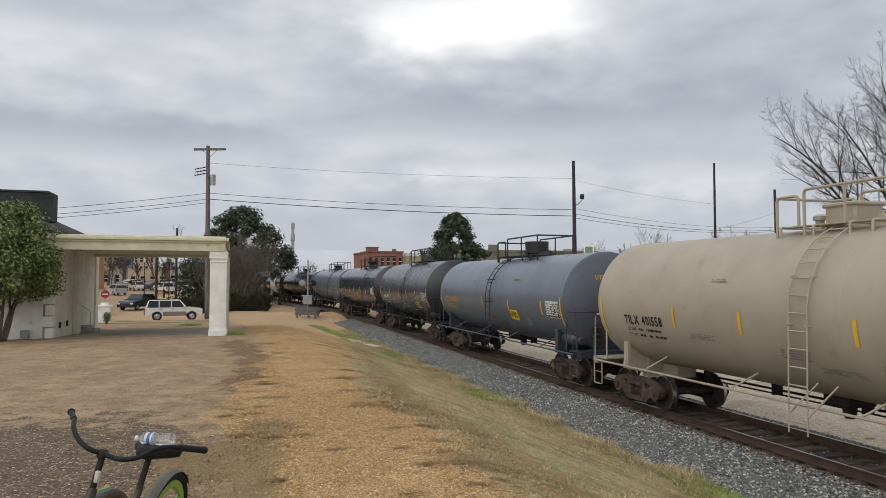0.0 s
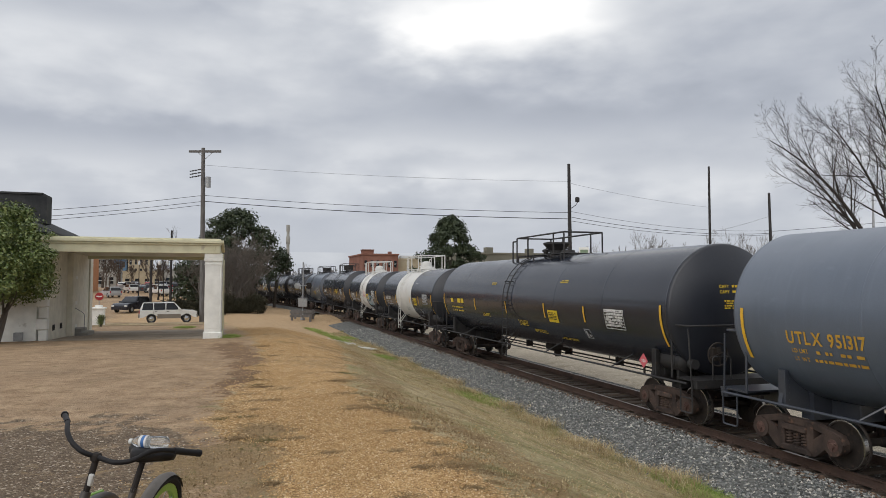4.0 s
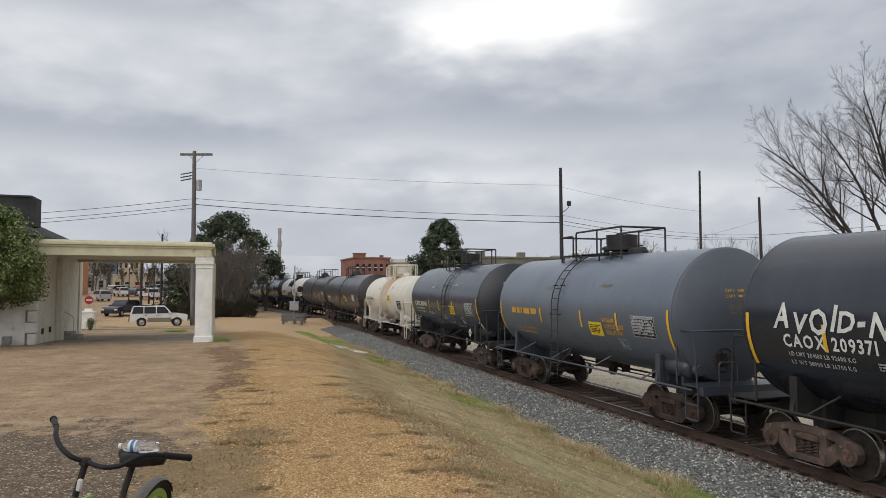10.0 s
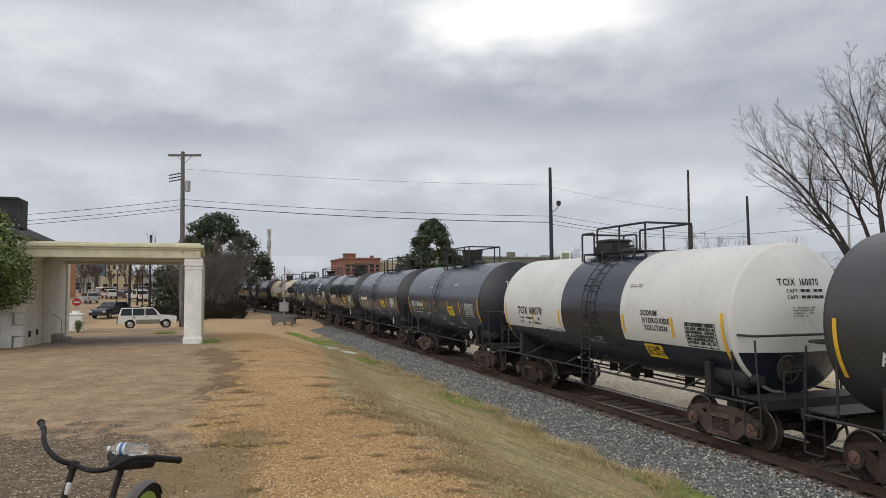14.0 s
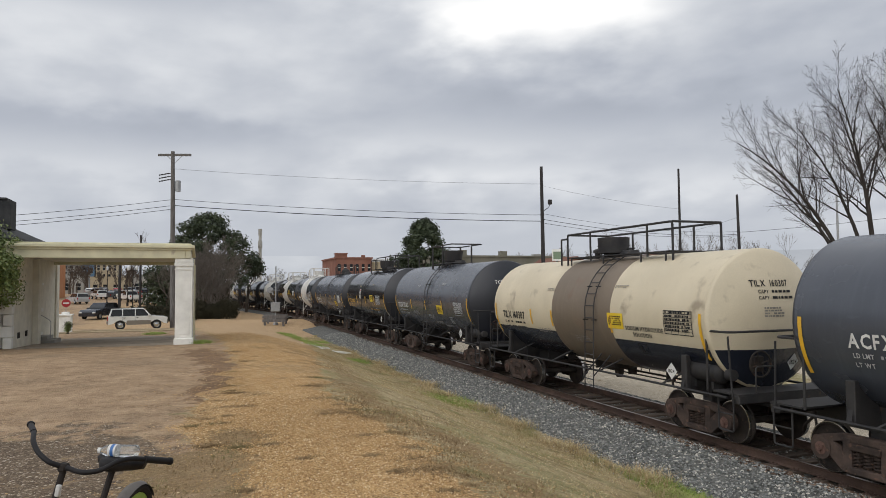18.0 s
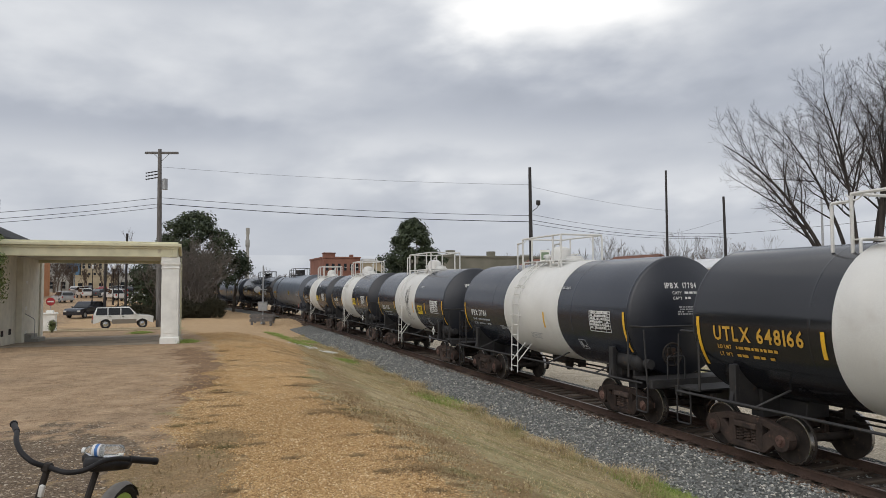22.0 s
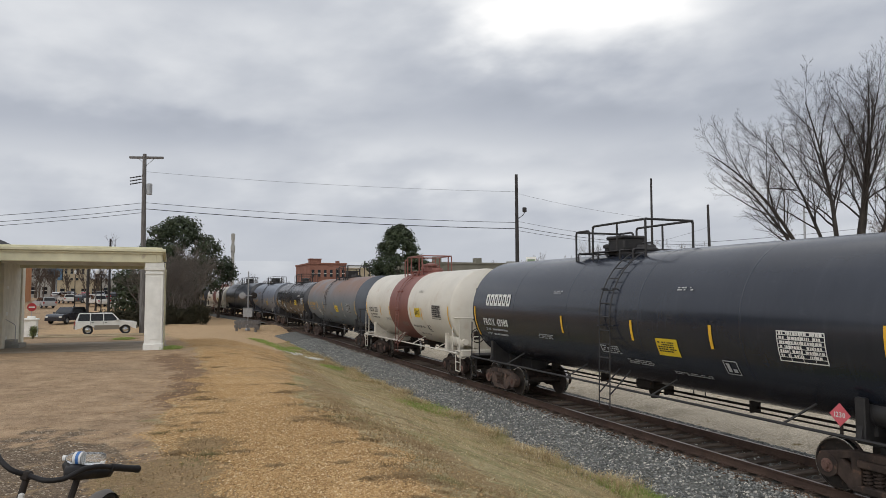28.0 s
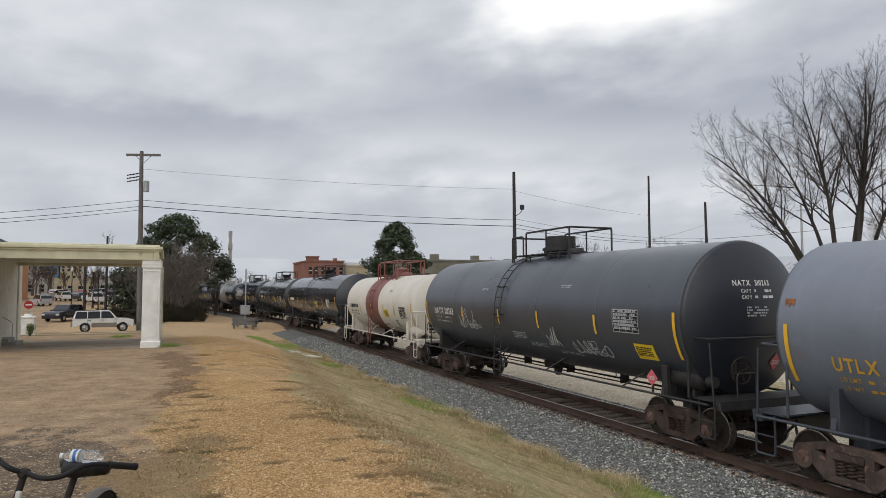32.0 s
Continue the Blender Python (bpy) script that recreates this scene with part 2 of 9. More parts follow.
def surface(name, c1, c2, scale=2.0, rough=0.8, metal=0.0, bump=0.2, fine=40.0, spot=None, stretch=(1, 1, 1), lo=0.35, hi=0.65, spot_lo=0.6, spot_hi=0.72, spot_scale=None, per_object=0.0, rough_var=0.12, coat=0.0, island=None):
    """Two tones in large patches and fine grain, optional stains, fine relief."""
    m = bpy.data.materials.new(name)
    m.use_nodes = True
    nt = m.node_tree
    N, K = nt.nodes.new, nt.links.new
    b = nt.nodes["Principled BSDF"]
    tc, mp = N("ShaderNodeTexCoord"), N("ShaderNodeMapping")
    mp.inputs["Scale"].default_value = stretch
    K(tc.outputs["Object"], mp.inputs["Vector"])
    vec = mp.outputs[0]
    if per_object:
        info, add = N("ShaderNodeObjectInfo"), N("ShaderNodeVectorMath")
        add.operation = "MULTIPLY_ADD"
        add.inputs[1].default_value = (0, 0, 0)
        sc = N("ShaderNodeVectorMath"); sc.operation = "SCALE"; sc.inputs[0].default_value = (31, 17, 23)
        K(info.outputs["Random"], sc.inputs["Scale"])
        ad = N("ShaderNodeVectorMath"); ad.operation = "ADD"
        K(vec, ad.inputs[0]); K(sc.outputs[0], ad.inputs[1])
        vec = ad.outputs[0]
    big, fin = N("ShaderNodeTexNoise"), N("ShaderNodeTexNoise")
    big.inputs["Scale"].default_value, big.inputs["Detail"].default_value = scale, 6
    fin.inputs["Scale"].default_value, fin.inputs["Detail"].default_value = fine, 3
    K(vec, big.inputs["Vector"]); K(vec, fin.inputs["Vector"])
    mr = N("ShaderNodeMapRange")
    mr.inputs[1].default_value, mr.inputs[2].default_value = lo, hi
    K(big.outputs["Fac"], mr.inputs[0])
    mix = N("ShaderNodeMix"); mix.data_type = "RGBA"
    mix.inputs[6].default_value, mix.inputs[7].default_value = (*c1, 1), (*c2, 1)
    K(mr.outputs[0], mix.inputs[0])
    col = mix.outputs[2]
    g = N("ShaderNodeMix"); g.data_type = "RGBA"; g.blend_type = "MULTIPLY"; g.inputs[0].default_value = 1.0
    gr = N("ShaderNodeMapRange"); gr.inputs[3].default_value, gr.inputs[4].default_value = 0.78, 1.2
    K(fin.outputs["Fac"], gr.inputs[0])
    gc = N("ShaderNodeCombineColor")
    for i in range(3):
        K(gr.outputs[0], gc.inputs[i])
    K(col, g.inputs[6]); K(gc.outputs[0], g.inputs[7])
    col = g.outputs[2]
    if island:
        geo, ir = N("ShaderNodeNewGeometry"), N("ShaderNodeValToRGB")
        while len(ir.color_ramp.elements) < len(island):
            ir.color_ramp.elements.new(0.5)
        for e, (p, c) in zip(ir.color_ramp.elements, island):
            e.position, e.color = p, (*c, 1)
        K(geo.outputs["Random Per Island"], ir.inputs[0])
        im = N("ShaderNodeMix"); im.data_type = "RGBA"; im.inputs[0].default_value = 0.85
        K(col, im.inputs[6]); K(ir.outputs[0], im.inputs[7])
        col = im.outputs[2]
    if spot:
        sp = N("ShaderNodeTexNoise")
        sp.inputs["Scale"].default_value, sp.inputs["Detail"].default_value = spot_scale or scale * 2.3, 7
        K(vec, sp.inputs["Vector"])
        sr = N("ShaderNodeMapRange"); sr.inputs[1].default_value, sr.inputs[2].default_value = spot_lo, spot_hi
        K(sp.outputs["Fac"], sr.inputs[0])
        sm = N("ShaderNodeMix"); sm.data_type = "RGBA"; sm.inputs[7].default_value = (*spot, 1)
        K(sr.outputs[0], sm.inputs[0]); K(col, sm.inputs[6])
        col = sm.outputs[2]
    if per_object:
        info2 = N("ShaderNodeObjectInfo")
        orr = N("ShaderNodeMapRange"); orr.inputs[3].default_value, orr.inputs[4].default_value = 1 - per_object, 1 + per_object
        K(info2.outputs["Random"], orr.inputs[0])
        oc = N("ShaderNodeVectorMath"); oc.operation = "SCALE"
        K(col, oc.inputs[0]); K(orr.outputs[0], oc.inputs["Scale"])
        col = oc.outputs[0]
    K(col, b.inputs["Base Color"])
    rr = N("ShaderNodeMapRange"); rr.inputs[3].default_value, rr.inputs[4].default_value = max(0.03, rough - rough_var), min(1, rough + rough_var)
    K(big.outputs["Fac"], rr.inputs[0]); K(rr.outputs[0], b.inputs["Roughness"])
    b.inputs["Metallic"].default_value = metal
    b.inputs["Coat Weight"].default_value = coat
    if bump:
        bp = N("ShaderNodeBump"); bp.inputs["Strength"].default_value, bp.inputs["Distance"].default_value = bump, 0.01
        K(fin.outputs["Fac"], bp.inputs["Height"]); K(bp.outputs[0], b.inputs["Normal"])
    if rough >= 0.7:
        b.inputs["Specular IOR Level"].default_value = 0.2     # dull, dusty surfaces
    MATS[name] = m
    return m


def tank_paint(name, c, dust, streak, rough=0.45, rust=0.0, rust_c=(0.16, 0.07, 0.035), top_rust=0.0):
    """Painted steel with rain streaks down the flanks, dust, rust blooms, painted sky sheen."""
    m = surface(name, c, tuple(x * 0.86 for x in c), scale=0.9, rough=rough, bump=0.015, fine=55, rough_var=0.06, per_object=0.025)
    m.node_tree.nodes["Principled BSDF"].inputs["Specular IOR Level"].default_value = 0.65
    nt = m.node_tree
    N, K = nt.nodes.new, nt.links.new
    b = nt.nodes["Principled BSDF"]
    src = b.inputs["Base Color"].links[0].from_socket
    tc = N("ShaderNodeTexCoord")
    info, sc, ad = N("ShaderNodeObjectInfo"), N("ShaderNodeVectorMath"), N("ShaderNodeVectorMath")
    sc.operation, ad.operation = "SCALE", "ADD"
    sc.inputs[0].default_value = (57, 3, 0.7)
    K(info.outputs["Random"], sc.inputs["Scale"]); K(tc.outputs["Object"], ad.inputs[0]); K(sc.outputs[0], ad.inputs[1])

    def layer(src, colour, scale, vec_scale, lo, hi, amount):
        mp = N("ShaderNodeMapping"); mp.inputs["Scale"].default_value = vec_scale
        K(ad.outputs[0], mp.inputs["Vector"])
        no = N("ShaderNodeTexNoise"); no.inputs["Scale"].default_value, no.inputs["Detail"].default_value = scale, 6
        K(mp.outputs[0], no.inputs["Vector"])
        mr = N("ShaderNodeMapRange"); mr.inputs[1].default_value, mr.inputs[2].default_value, mr.inputs[4].default_value = lo, hi, amount
        K(no.outputs["Fac"], mr.inputs[0])
        mx = N("ShaderNodeMix"); mx.data_type = "RGBA"; mx.inputs[7].default_value = (*colour, 1)
        K(mr.outputs[0], mx.inputs[0]); K(src, mx.inputs[6])
        return mx.outputs[2], mr

    light = sum(c) > 0.6
    src, _ = layer(src, dust, 1.0, (0.5, 0.5, 0.5), 0.30, 0.72, 0.40)
    src, _ = layer(src, streak, 1.0, (1.6, 0.7, 0.7), 0.46, 0.74, 0.24)
    pale = dust if light else tuple(v * 1.5 + 0.012 for v in dust)
    src, _ = layer(src, pale, 1.0, (8.0, 1.1, 1.0), 0.54, 0.78, 0.14)                      # thin rain streaks
    src, _ = layer(src, tuple(v * 0.55 for v in c), 1.0, (2.6, 0.7, 0.6), 0.56, 0.78, 0.12 if light else 0.22)   # dark runs
    src, _ = layer(src, pale, 1.0, (3.2, 7.0, 7.0), 0.62, 0.78, 0.20)                      # scuffs
    if rust:
        src, _ = layer(src, rust_c, 1.0, (1.6, 1.6, 1.6), 0.60, 0.72, rust)
    sep = N("ShaderNodeSeparateXYZ"); K(tc.outputs["Object"], sep.inputs[0])

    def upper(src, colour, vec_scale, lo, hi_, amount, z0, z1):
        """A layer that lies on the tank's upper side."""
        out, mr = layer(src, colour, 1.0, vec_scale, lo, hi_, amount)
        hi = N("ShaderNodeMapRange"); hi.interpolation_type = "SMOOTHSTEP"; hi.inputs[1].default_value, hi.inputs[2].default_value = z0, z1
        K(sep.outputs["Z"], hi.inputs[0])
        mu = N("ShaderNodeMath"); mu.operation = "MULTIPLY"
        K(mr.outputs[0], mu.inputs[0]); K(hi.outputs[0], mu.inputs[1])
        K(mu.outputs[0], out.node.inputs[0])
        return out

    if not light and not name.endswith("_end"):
        src = upper(src, tuple(v * 1.45 + 0.008 for v in dust), (0.8, 0.35, 0.35), 0.20, 0.62, 0.5, 2.1, 4.6)      # settled dust plus sky sheen, painted in as a paler tone towards the top
    if top_rust:
        src = upper(src, rust_c, (0.55, 0.8, 0.9), 0.25, 0.56, top_rust, 2.6, 3.9)
    K(src, b.inputs["Base Color"])
    return m


def plain(name, c, rough=0.6, metal=0.0):
    return surface(name, c, tuple(x * 0.9 for x in c), scale=3, rough=rough, metal=metal, bump=0.03, fine=50)


def glass(name, c=(0.02, 0.025, 0.03), rough=0.06):
    m = surface(name, c, c, rough=rough, bump=0.0, rough_var=0.01)
    return m


# ---- materials ----
STEEL_DARK = surface("weathered_dark_steel", (0.026, 0.023, 0.022), (0.046, 0.038, 0.033), scale=2.5, rough=0.75, bump=0.25, fine=30, spot=(0.10, 0.055, 0.035), per_object=0.25)
FITTING = surface("black_painted_steel", (0.018, 0.018, 0.020), (0.034, 0.032, 0.032), scale=3, rough=0.6, bump=0.1, fine=30, spot=(0.07, 0.045, 0.032), spot_lo=0.64, spot_hi=0.78, per_object=0.2)
BOGIE = surface("rusty_cast_steel", (0.043, 0.034, 0.031), (0.096, 0.069, 0.058), scale=3.0, rough=0.85, bump=0.35, fine=26, spot=(0.17, 0.10, 0.072), per_object=0.55)
WHEEL = surface("worn_wheel_steel", (0.024, 0.021, 0.020), (0.050, 0.041, 0.036), scale=4, rough=0.7, bump=0.15, fine=40, spot=(0.085, 0.058, 0.044))
TREAD = surface("polished_tread_steel", (0.5, 0.49, 0.47), (0.36, 0.34, 0.33), scale=5, rough=0.28, metal=1.0, bump=0.02)
RAIL_SIDE = surface("rusty_rail_steel", (0.066, 0.045, 0.038), (0.105, 0.070, 0.056), scale=1.5, rough=0.85, bump=0.3, fine=22, spot=(0.06, 0.042, 0.036))
RAIL_TOP = surface("polished_rail_head", (0.42, 0.36, 0.33), (0.30, 0.24, 0.21), scale=1.2, rough=0.33, metal=1.0, bump=0.02)
TIE = surface("old_creosoted_wood", (0.072, 0.056, 0.047), (0.155, 0.122, 0.098), scale=3, rough=0.9, bump=0.5, fine=30, stretch=(0.6, 4, 4), per_object=0.3)
BALLAST = surface("grey_ballast", (0.085, 0.087, 0.082), (0.165, 0.166, 0.156), scale=9, rough=0.9, bump=0.9, fine=24, spot=(0.32, 0.31, 0.29), spot_scale=24, spot_lo=0.58, spot_hi=0.66)
STONE = surface("crushed_granite", (0.17, 0.18, 0.185), (0.36, 0.36, 0.35), scale=7, rough=0.85, bump=0.2, fine=60, island=((0.0, (0.055, 0.060, 0.060)), (0.40, (0.165, 0.176, 0.172)), (0.75, (0.30, 0.308, 0.298)), (0.90, (0.48, 0.465, 0.42)), (1.0, (0.74, 0.71, 0.64))))
PEBBLE = surface("tan_river_gravel", (0.36, 0.245, 0.125), (0.52, 0.395, 0.225), scale=11, rough=0.8, bump=0.15, fine=70, island=((0.0, (0.31, 0.180, 0.078)), (0.4, (0.47, 0.295, 0.135)), (0.85, (0.62, 0.425, 0.21)), (1.0, (0.78, 0.63, 0.42))))
BARK = surface("grey_bark", (0.085, 0.072, 0.06), (0.15, 0.13, 0.11), scale=4, rough=0.95, bump=0.5, fine=18, stretch=(1, 1, 0.3))
BARK_DARK = surface("dark_wet_bark", (0.030, 0.026, 0.024), (0.060, 0.052, 0.047), scale=4, rough=0.95, bump=0.5, fine=18, stretch=(1, 1, 0.3))
TWIG_DARK = surface("dark_brown_twigs", (0.042, 0.033, 0.030), (0.065, 0.052, 0.046), scale=3, rough=0.95, bump=0.1)
TWIG = surface("brown_twigs", (0.085, 0.065, 0.052), (0.13, 0.10, 0.08), scale=3, rough=0.95, bump=0.1)
TWIG_PALE = surface("pale_brown_twigs", (0.125, 0.108, 0.095), (0.20, 0.178, 0.158), scale=3, rough=0.95, bump=0.1)
WOOD_POLE = surface("weathered_pole_wood", (0.115, 0.108, 0.104), (0.195, 0.185, 0.180), scale=3, rough=0.95, bump=0.4, fine=20, stretch=(6, 6, 0.5))
POLE_DARK = surface("dark_pole_wood", (0.034, 0.032, 0.033), (0.066, 0.062, 0.062), scale=3, rough=0.95, bump=0.4, fine=20, stretch=(6, 6, 0.5))
CABLE = plain("black_cable", (0.02, 0.02, 0.022), 0.7)
CREAM_TRIM = surface("cream_trim_paint", (0.72, 0.69, 0.49), (0.64, 0.61, 0.43), scale=1.2, rough=0.6, bump=0.08, fine=3, spot=(0.46, 0.41, 0.30), spot_lo=0.66, spot_hi=0.8)
WHITE_WALL = surface("old_white_paint", (0.87, 0.87, 0.83), (0.82, 0.82, 0.77), scale=1.0, rough=0.7, bump=0.08, fine=3, spot=(0.45, 0.42, 0.37), spot_lo=0.71, spot_hi=0.80)
CREAM_WALL = surface("cream_wall_paint", (0.80, 0.775, 0.675), (0.74, 0.715, 0.615), scale=1.0, rough=0.75, bump=0.08, fine=3)
SHINGLE = surface("dark_shingle", (0.034, 0.036, 0.039), (0.06, 0.06, 0.061), scale=2, rough=0.9, bump=0.5, fine=12, per_object=0.2)
BRICK_RED = surface("red_brick", (0.235, 0.110, 0.082), (0.30, 0.152, 0.115), scale=0.6, rough=0.9, bump=0.3, fine=10, spot=(0.22, 0.10, 0.07))
BRICK_ORANGE = surface("orange_brick", (0.46, 0.20, 0.09), (0.52, 0.26, 0.13), scale=0.6, rough=0.9, bump=0.3, fine=10)
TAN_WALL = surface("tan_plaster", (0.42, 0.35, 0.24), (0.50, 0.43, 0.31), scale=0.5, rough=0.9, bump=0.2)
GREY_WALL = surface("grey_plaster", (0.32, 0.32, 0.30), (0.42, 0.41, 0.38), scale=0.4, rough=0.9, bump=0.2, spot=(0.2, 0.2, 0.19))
OLIVE_WALL = surface("olive_concrete", (0.17, 0.165, 0.13), (0.23, 0.22, 0.18), scale=0.4, rough=0.9, bump=0.2)
BLUE_WALL = plain("blue_panel", (0.10, 0.20, 0.32), 0.6)
WHITE_ROOF = surface("white_metal_roof", (0.70, 0.71, 0.72), (0.6, 0.61, 0.62), scale=0.7, rough=0.5, bump=0.05)
PANE = glass("dark_window_glass")
CAR_GLASS = glass("tinted_car_glass", (0.012, 0.014, 0.016), 0.05)
CHROME = surface("bright_metal", (0.6, 0.6, 0.6), (0.5, 0.5, 0.5), rough=0.22, metal=1.0, bump=0.0)
GREY_METAL = surface("galvanised_metal", (0.40, 0.41, 0.42), (0.32, 0.33, 0.34), scale=5, rough=0.5, metal=0.5, bump=0.05)
RUBBER = surface("tyre_rubber", (0.018, 0.018, 0.018), (0.03, 0.029, 0.028), scale=6, rough=0.85, bump=0.1)
BLACK_PLASTIC = surface("black_plastic", (0.012, 0.011, 0.012), (0.020, 0.019, 0.020), scale=6, rough=0.55, bump=0.1)
for dull in (RUBBER, BLACK_PLASTIC):
    dull.node_tree.nodes["Principled BSDF"].inputs["Specular IOR Level"].default_value = 0.22
MATT_BROWN = surface("brown_satin_paint", (0.050, 0.040, 0.034), (0.06, 0.05, 0.042), scale=4, rough=0.4, bump=0.03)
DUSTY_GUARD = surface("dusty_brown_paint", (0.10, 0.088, 0.078), (0.16, 0.145, 0.13), scale=6, rough=0.6, bump=0.05, fine=40)
LIME = plain("lime_green_paint", (0.22, 0.42, 0.06), 0.4)
WHITE_INK = surface("white_marking", (0.74, 0.74, 0.72), (0.60, 0.60, 0.58), scale=3, rough=0.7, bump=0.0, spot=(0.35, 0.35, 0.35), spot_lo=0.68, spot_hi=0.85)
GREY_INK = surface("faded_white_marking", (0.46, 0.47, 0.48), (0.36, 0.37, 0.38), scale=3, rough=0.8, bump=0.0)
BLACK_INK = plain("black_marking", (0.03, 0.03, 0.032), 0.7)
ORANGE_INK = surface("orange_marking", (0.62, 0.36, 0.06), (0.52, 0.30, 0.05), scale=3, rough=0.7, bump=0.0)
RUST_RUN = surface("orange_rust", (0.20, 0.075, 0.032), (0.30, 0.13, 0.06), scale=5, rough=0.9, bump=0.2, spot=(0.12, 0.06, 0.035))
FADED_INK = surface("faded_black_marking", (0.20, 0.19, 0.18), (0.30, 0.28, 0.26), scale=3, rough=0.8, bump=0.0)
OCHRE_INK = surface("faded_ochre_marking", (0.26, 0.21, 0.12), (0.18, 0.16, 0.11), scale=3, rough=0.8, bump=0.0)
YELLOW_INK = surface("yellow_marking", (0.80, 0.58, 0.03), (0.70, 0.48, 0.03), scale=3, rough=0.6, bump=0.0, spot=(0.4, 0.32, 0.1), spot_lo=0.68, spot_hi=0.85)
STRIPE = surface("amber_reflective_strip", (0.82, 0.47, 0.03), (0.72, 0.42, 0.04), scale=4, rough=0.45, bump=0.0, spot=(0.45, 0.30, 0.10), spot_lo=0.64, spot_hi=0.8)
STRIPE_WHITE = surface("white_reflective_strip", (0.75, 0.75, 0.70), (0.62, 0.62, 0.55), scale=4, rough=0.45, bump=0.0)
RED_SIGN = plain("red_sign_paint", (0.36, 0.025, 0.03), 0.5)
PINK_SIGN = plain("faded_red_placard", (0.66, 0.13, 0.16), 0.5)
BLUE_INK = plain("blue_print", (0.05, 0.16, 0.42), 0.5)
TEAL_INK = plain("teal_spray_paint", (0.16, 0.33, 0.42), 0.6)

PAINT = {
    "black": tank_paint("black_tank_paint", (0.015, 0.019, 0.031), (0.030, 0.035, 0.048), (0.024, 0.028, 0.040), 0.2),
    "gloss_black": tank_paint("glossy_black_tank_paint", (0.010, 0.011, 0.015), (0.020, 0.021, 0.026), (0.016, 0.017, 0.021), 0.15),
    "brown_black": tank_paint("faded_brown_black_paint", (0.036, 0.038, 0.042), (0.058, 0.058, 0.061), (0.047, 0.047, 0.050), 0.34, rust=0.15, rust_c=(0.075, 0.05, 0.042)),
    "slate": tank_paint("dark_slate_paint", (0.047, 0.056, 0.076), (0.086, 0.094, 0.112), (0.067, 0.075, 0.093), 0.26),
    "navy": tank_paint("dark_navy_paint", (0.034, 0.044, 0.068), (0.068, 0.078, 0.100), (0.049, 0.058, 0.080), 0.24),
    "blue_grey": tank_paint("blue_grey_paint", (0.098, 0.123, 0.166), (0.138, 0.160, 0.196), (0.112, 0.134, 0.170), 0.3),
    "light_grey": tank_paint("light_blue_grey_paint", (0.145, 0.168, 0.216), (0.190, 0.212, 0.258), (0.156, 0.177, 0.216), 0.42, rust=0.25),
    "rusted_grey": tank_paint("rust_bloomed_blue_grey_paint", (0.125, 0.150, 0.178), (0.16, 0.175, 0.185), (0.125, 0.14, 0.15), 0.5, rust=0.12, rust_c=(0.20, 0.095, 0.05), top_rust=0.85),
    "rust_black": tank_paint("rust_topped_black_paint", (0.013, 0.015, 0.021), (0.022, 0.022, 0.028), (0.018, 0.018, 0.023), 0.26, rust=0.05, rust_c=(0.065, 0.038, 0.03), top_rust=0.3),
    "grey": tank_paint("faded_grey_paint", (0.043, 0.050, 0.067), (0.072, 0.080, 0.098), (0.056, 0.063, 0.080), 0.3),
    "white": tank_paint("white_tank_paint", (0.72, 0.72, 0.70), (0.60, 0.58, 0.53), (0.55, 0.53, 0.49), 0.5, rust=0.12),
    "ivory": tank_paint("ivory_tank_paint", (0.70, 0.67, 0.60), (0.60, 0.55, 0.46), (0.52, 0.47, 0.39), 0.5, rust=0.25, rust_c=(0.36, 0.20, 0.09)),
    "cream": tank_paint("beige_tank_paint", (0.43, 0.38, 0.290), (0.37, 0.32, 0.240), (0.31, 0.255, 0.180), 0.5, rust=0.3, rust_c=(0.24, 0.13, 0.06)),
    "tan": tank_paint("pale_cream_tank_paint", (0.70, 0.62, 0.46), (0.62, 0.54, 0.39), (0.50, 0.41, 0.28), 0.55, rust=0.5, rust_c=(0.10, 0.06, 0.035)),
    "brown_band": tank_paint("brown_band_paint", (0.16, 0.125, 0.09), (0.2, 0.16, 0.12), (0.12, 0.09, 0.07), 0.6, rust=0.4),
    "rust_saddle": tank_paint("rust_run_ivory_paint", (0.62, 0.56, 0.46), (0.52, 0.40, 0.25), (0.46, 0.31, 0.15), 0.6, rust=0.6, rust_c=(0.42, 0.20, 0.06), top_rust=0.95),
    # Tank ends: grime, plus their shade put into a darker paint than the flanks
    "shaded_grimy_end": tank_paint("shaded_grimy_black_tank_end", (0.013, 0.016, 0.025), (0.026, 0.028, 0.037), (0.021, 0.023, 0.031), 0.4),
    "brown_end": tank_paint("shaded_grimy_brown_tank_end", (0.015, 0.012, 0.012), (0.026, 0.020, 0.018), (0.021, 0.016, 0.015), 0.5, rust=0.3, rust_c=(0.050, 0.027, 0.021)),
    "blue_end": tank_paint("shaded_grimy_blue_grey_tank_end", (0.070, 0.085, 0.112), (0.10, 0.105, 0.12), (0.075, 0.082, 0.098), 0.55),
    "red_band": tank_paint("oxide_red_band_paint", (0.185, 0.056, 0.042), (0.21, 0.082, 0.062), (0.155, 0.055, 0.043), 0.5),
}


# ---- ground ----
def ease(a, b, x):
    t = np.clip((x - a) / (b - a), 0, 1)
    return t * t * (3 - 2 * t)


BEND = (72.0, 104.5, 1 / 240.0)   # far up the line: where a bend to one side begins and ends, and how tight it is


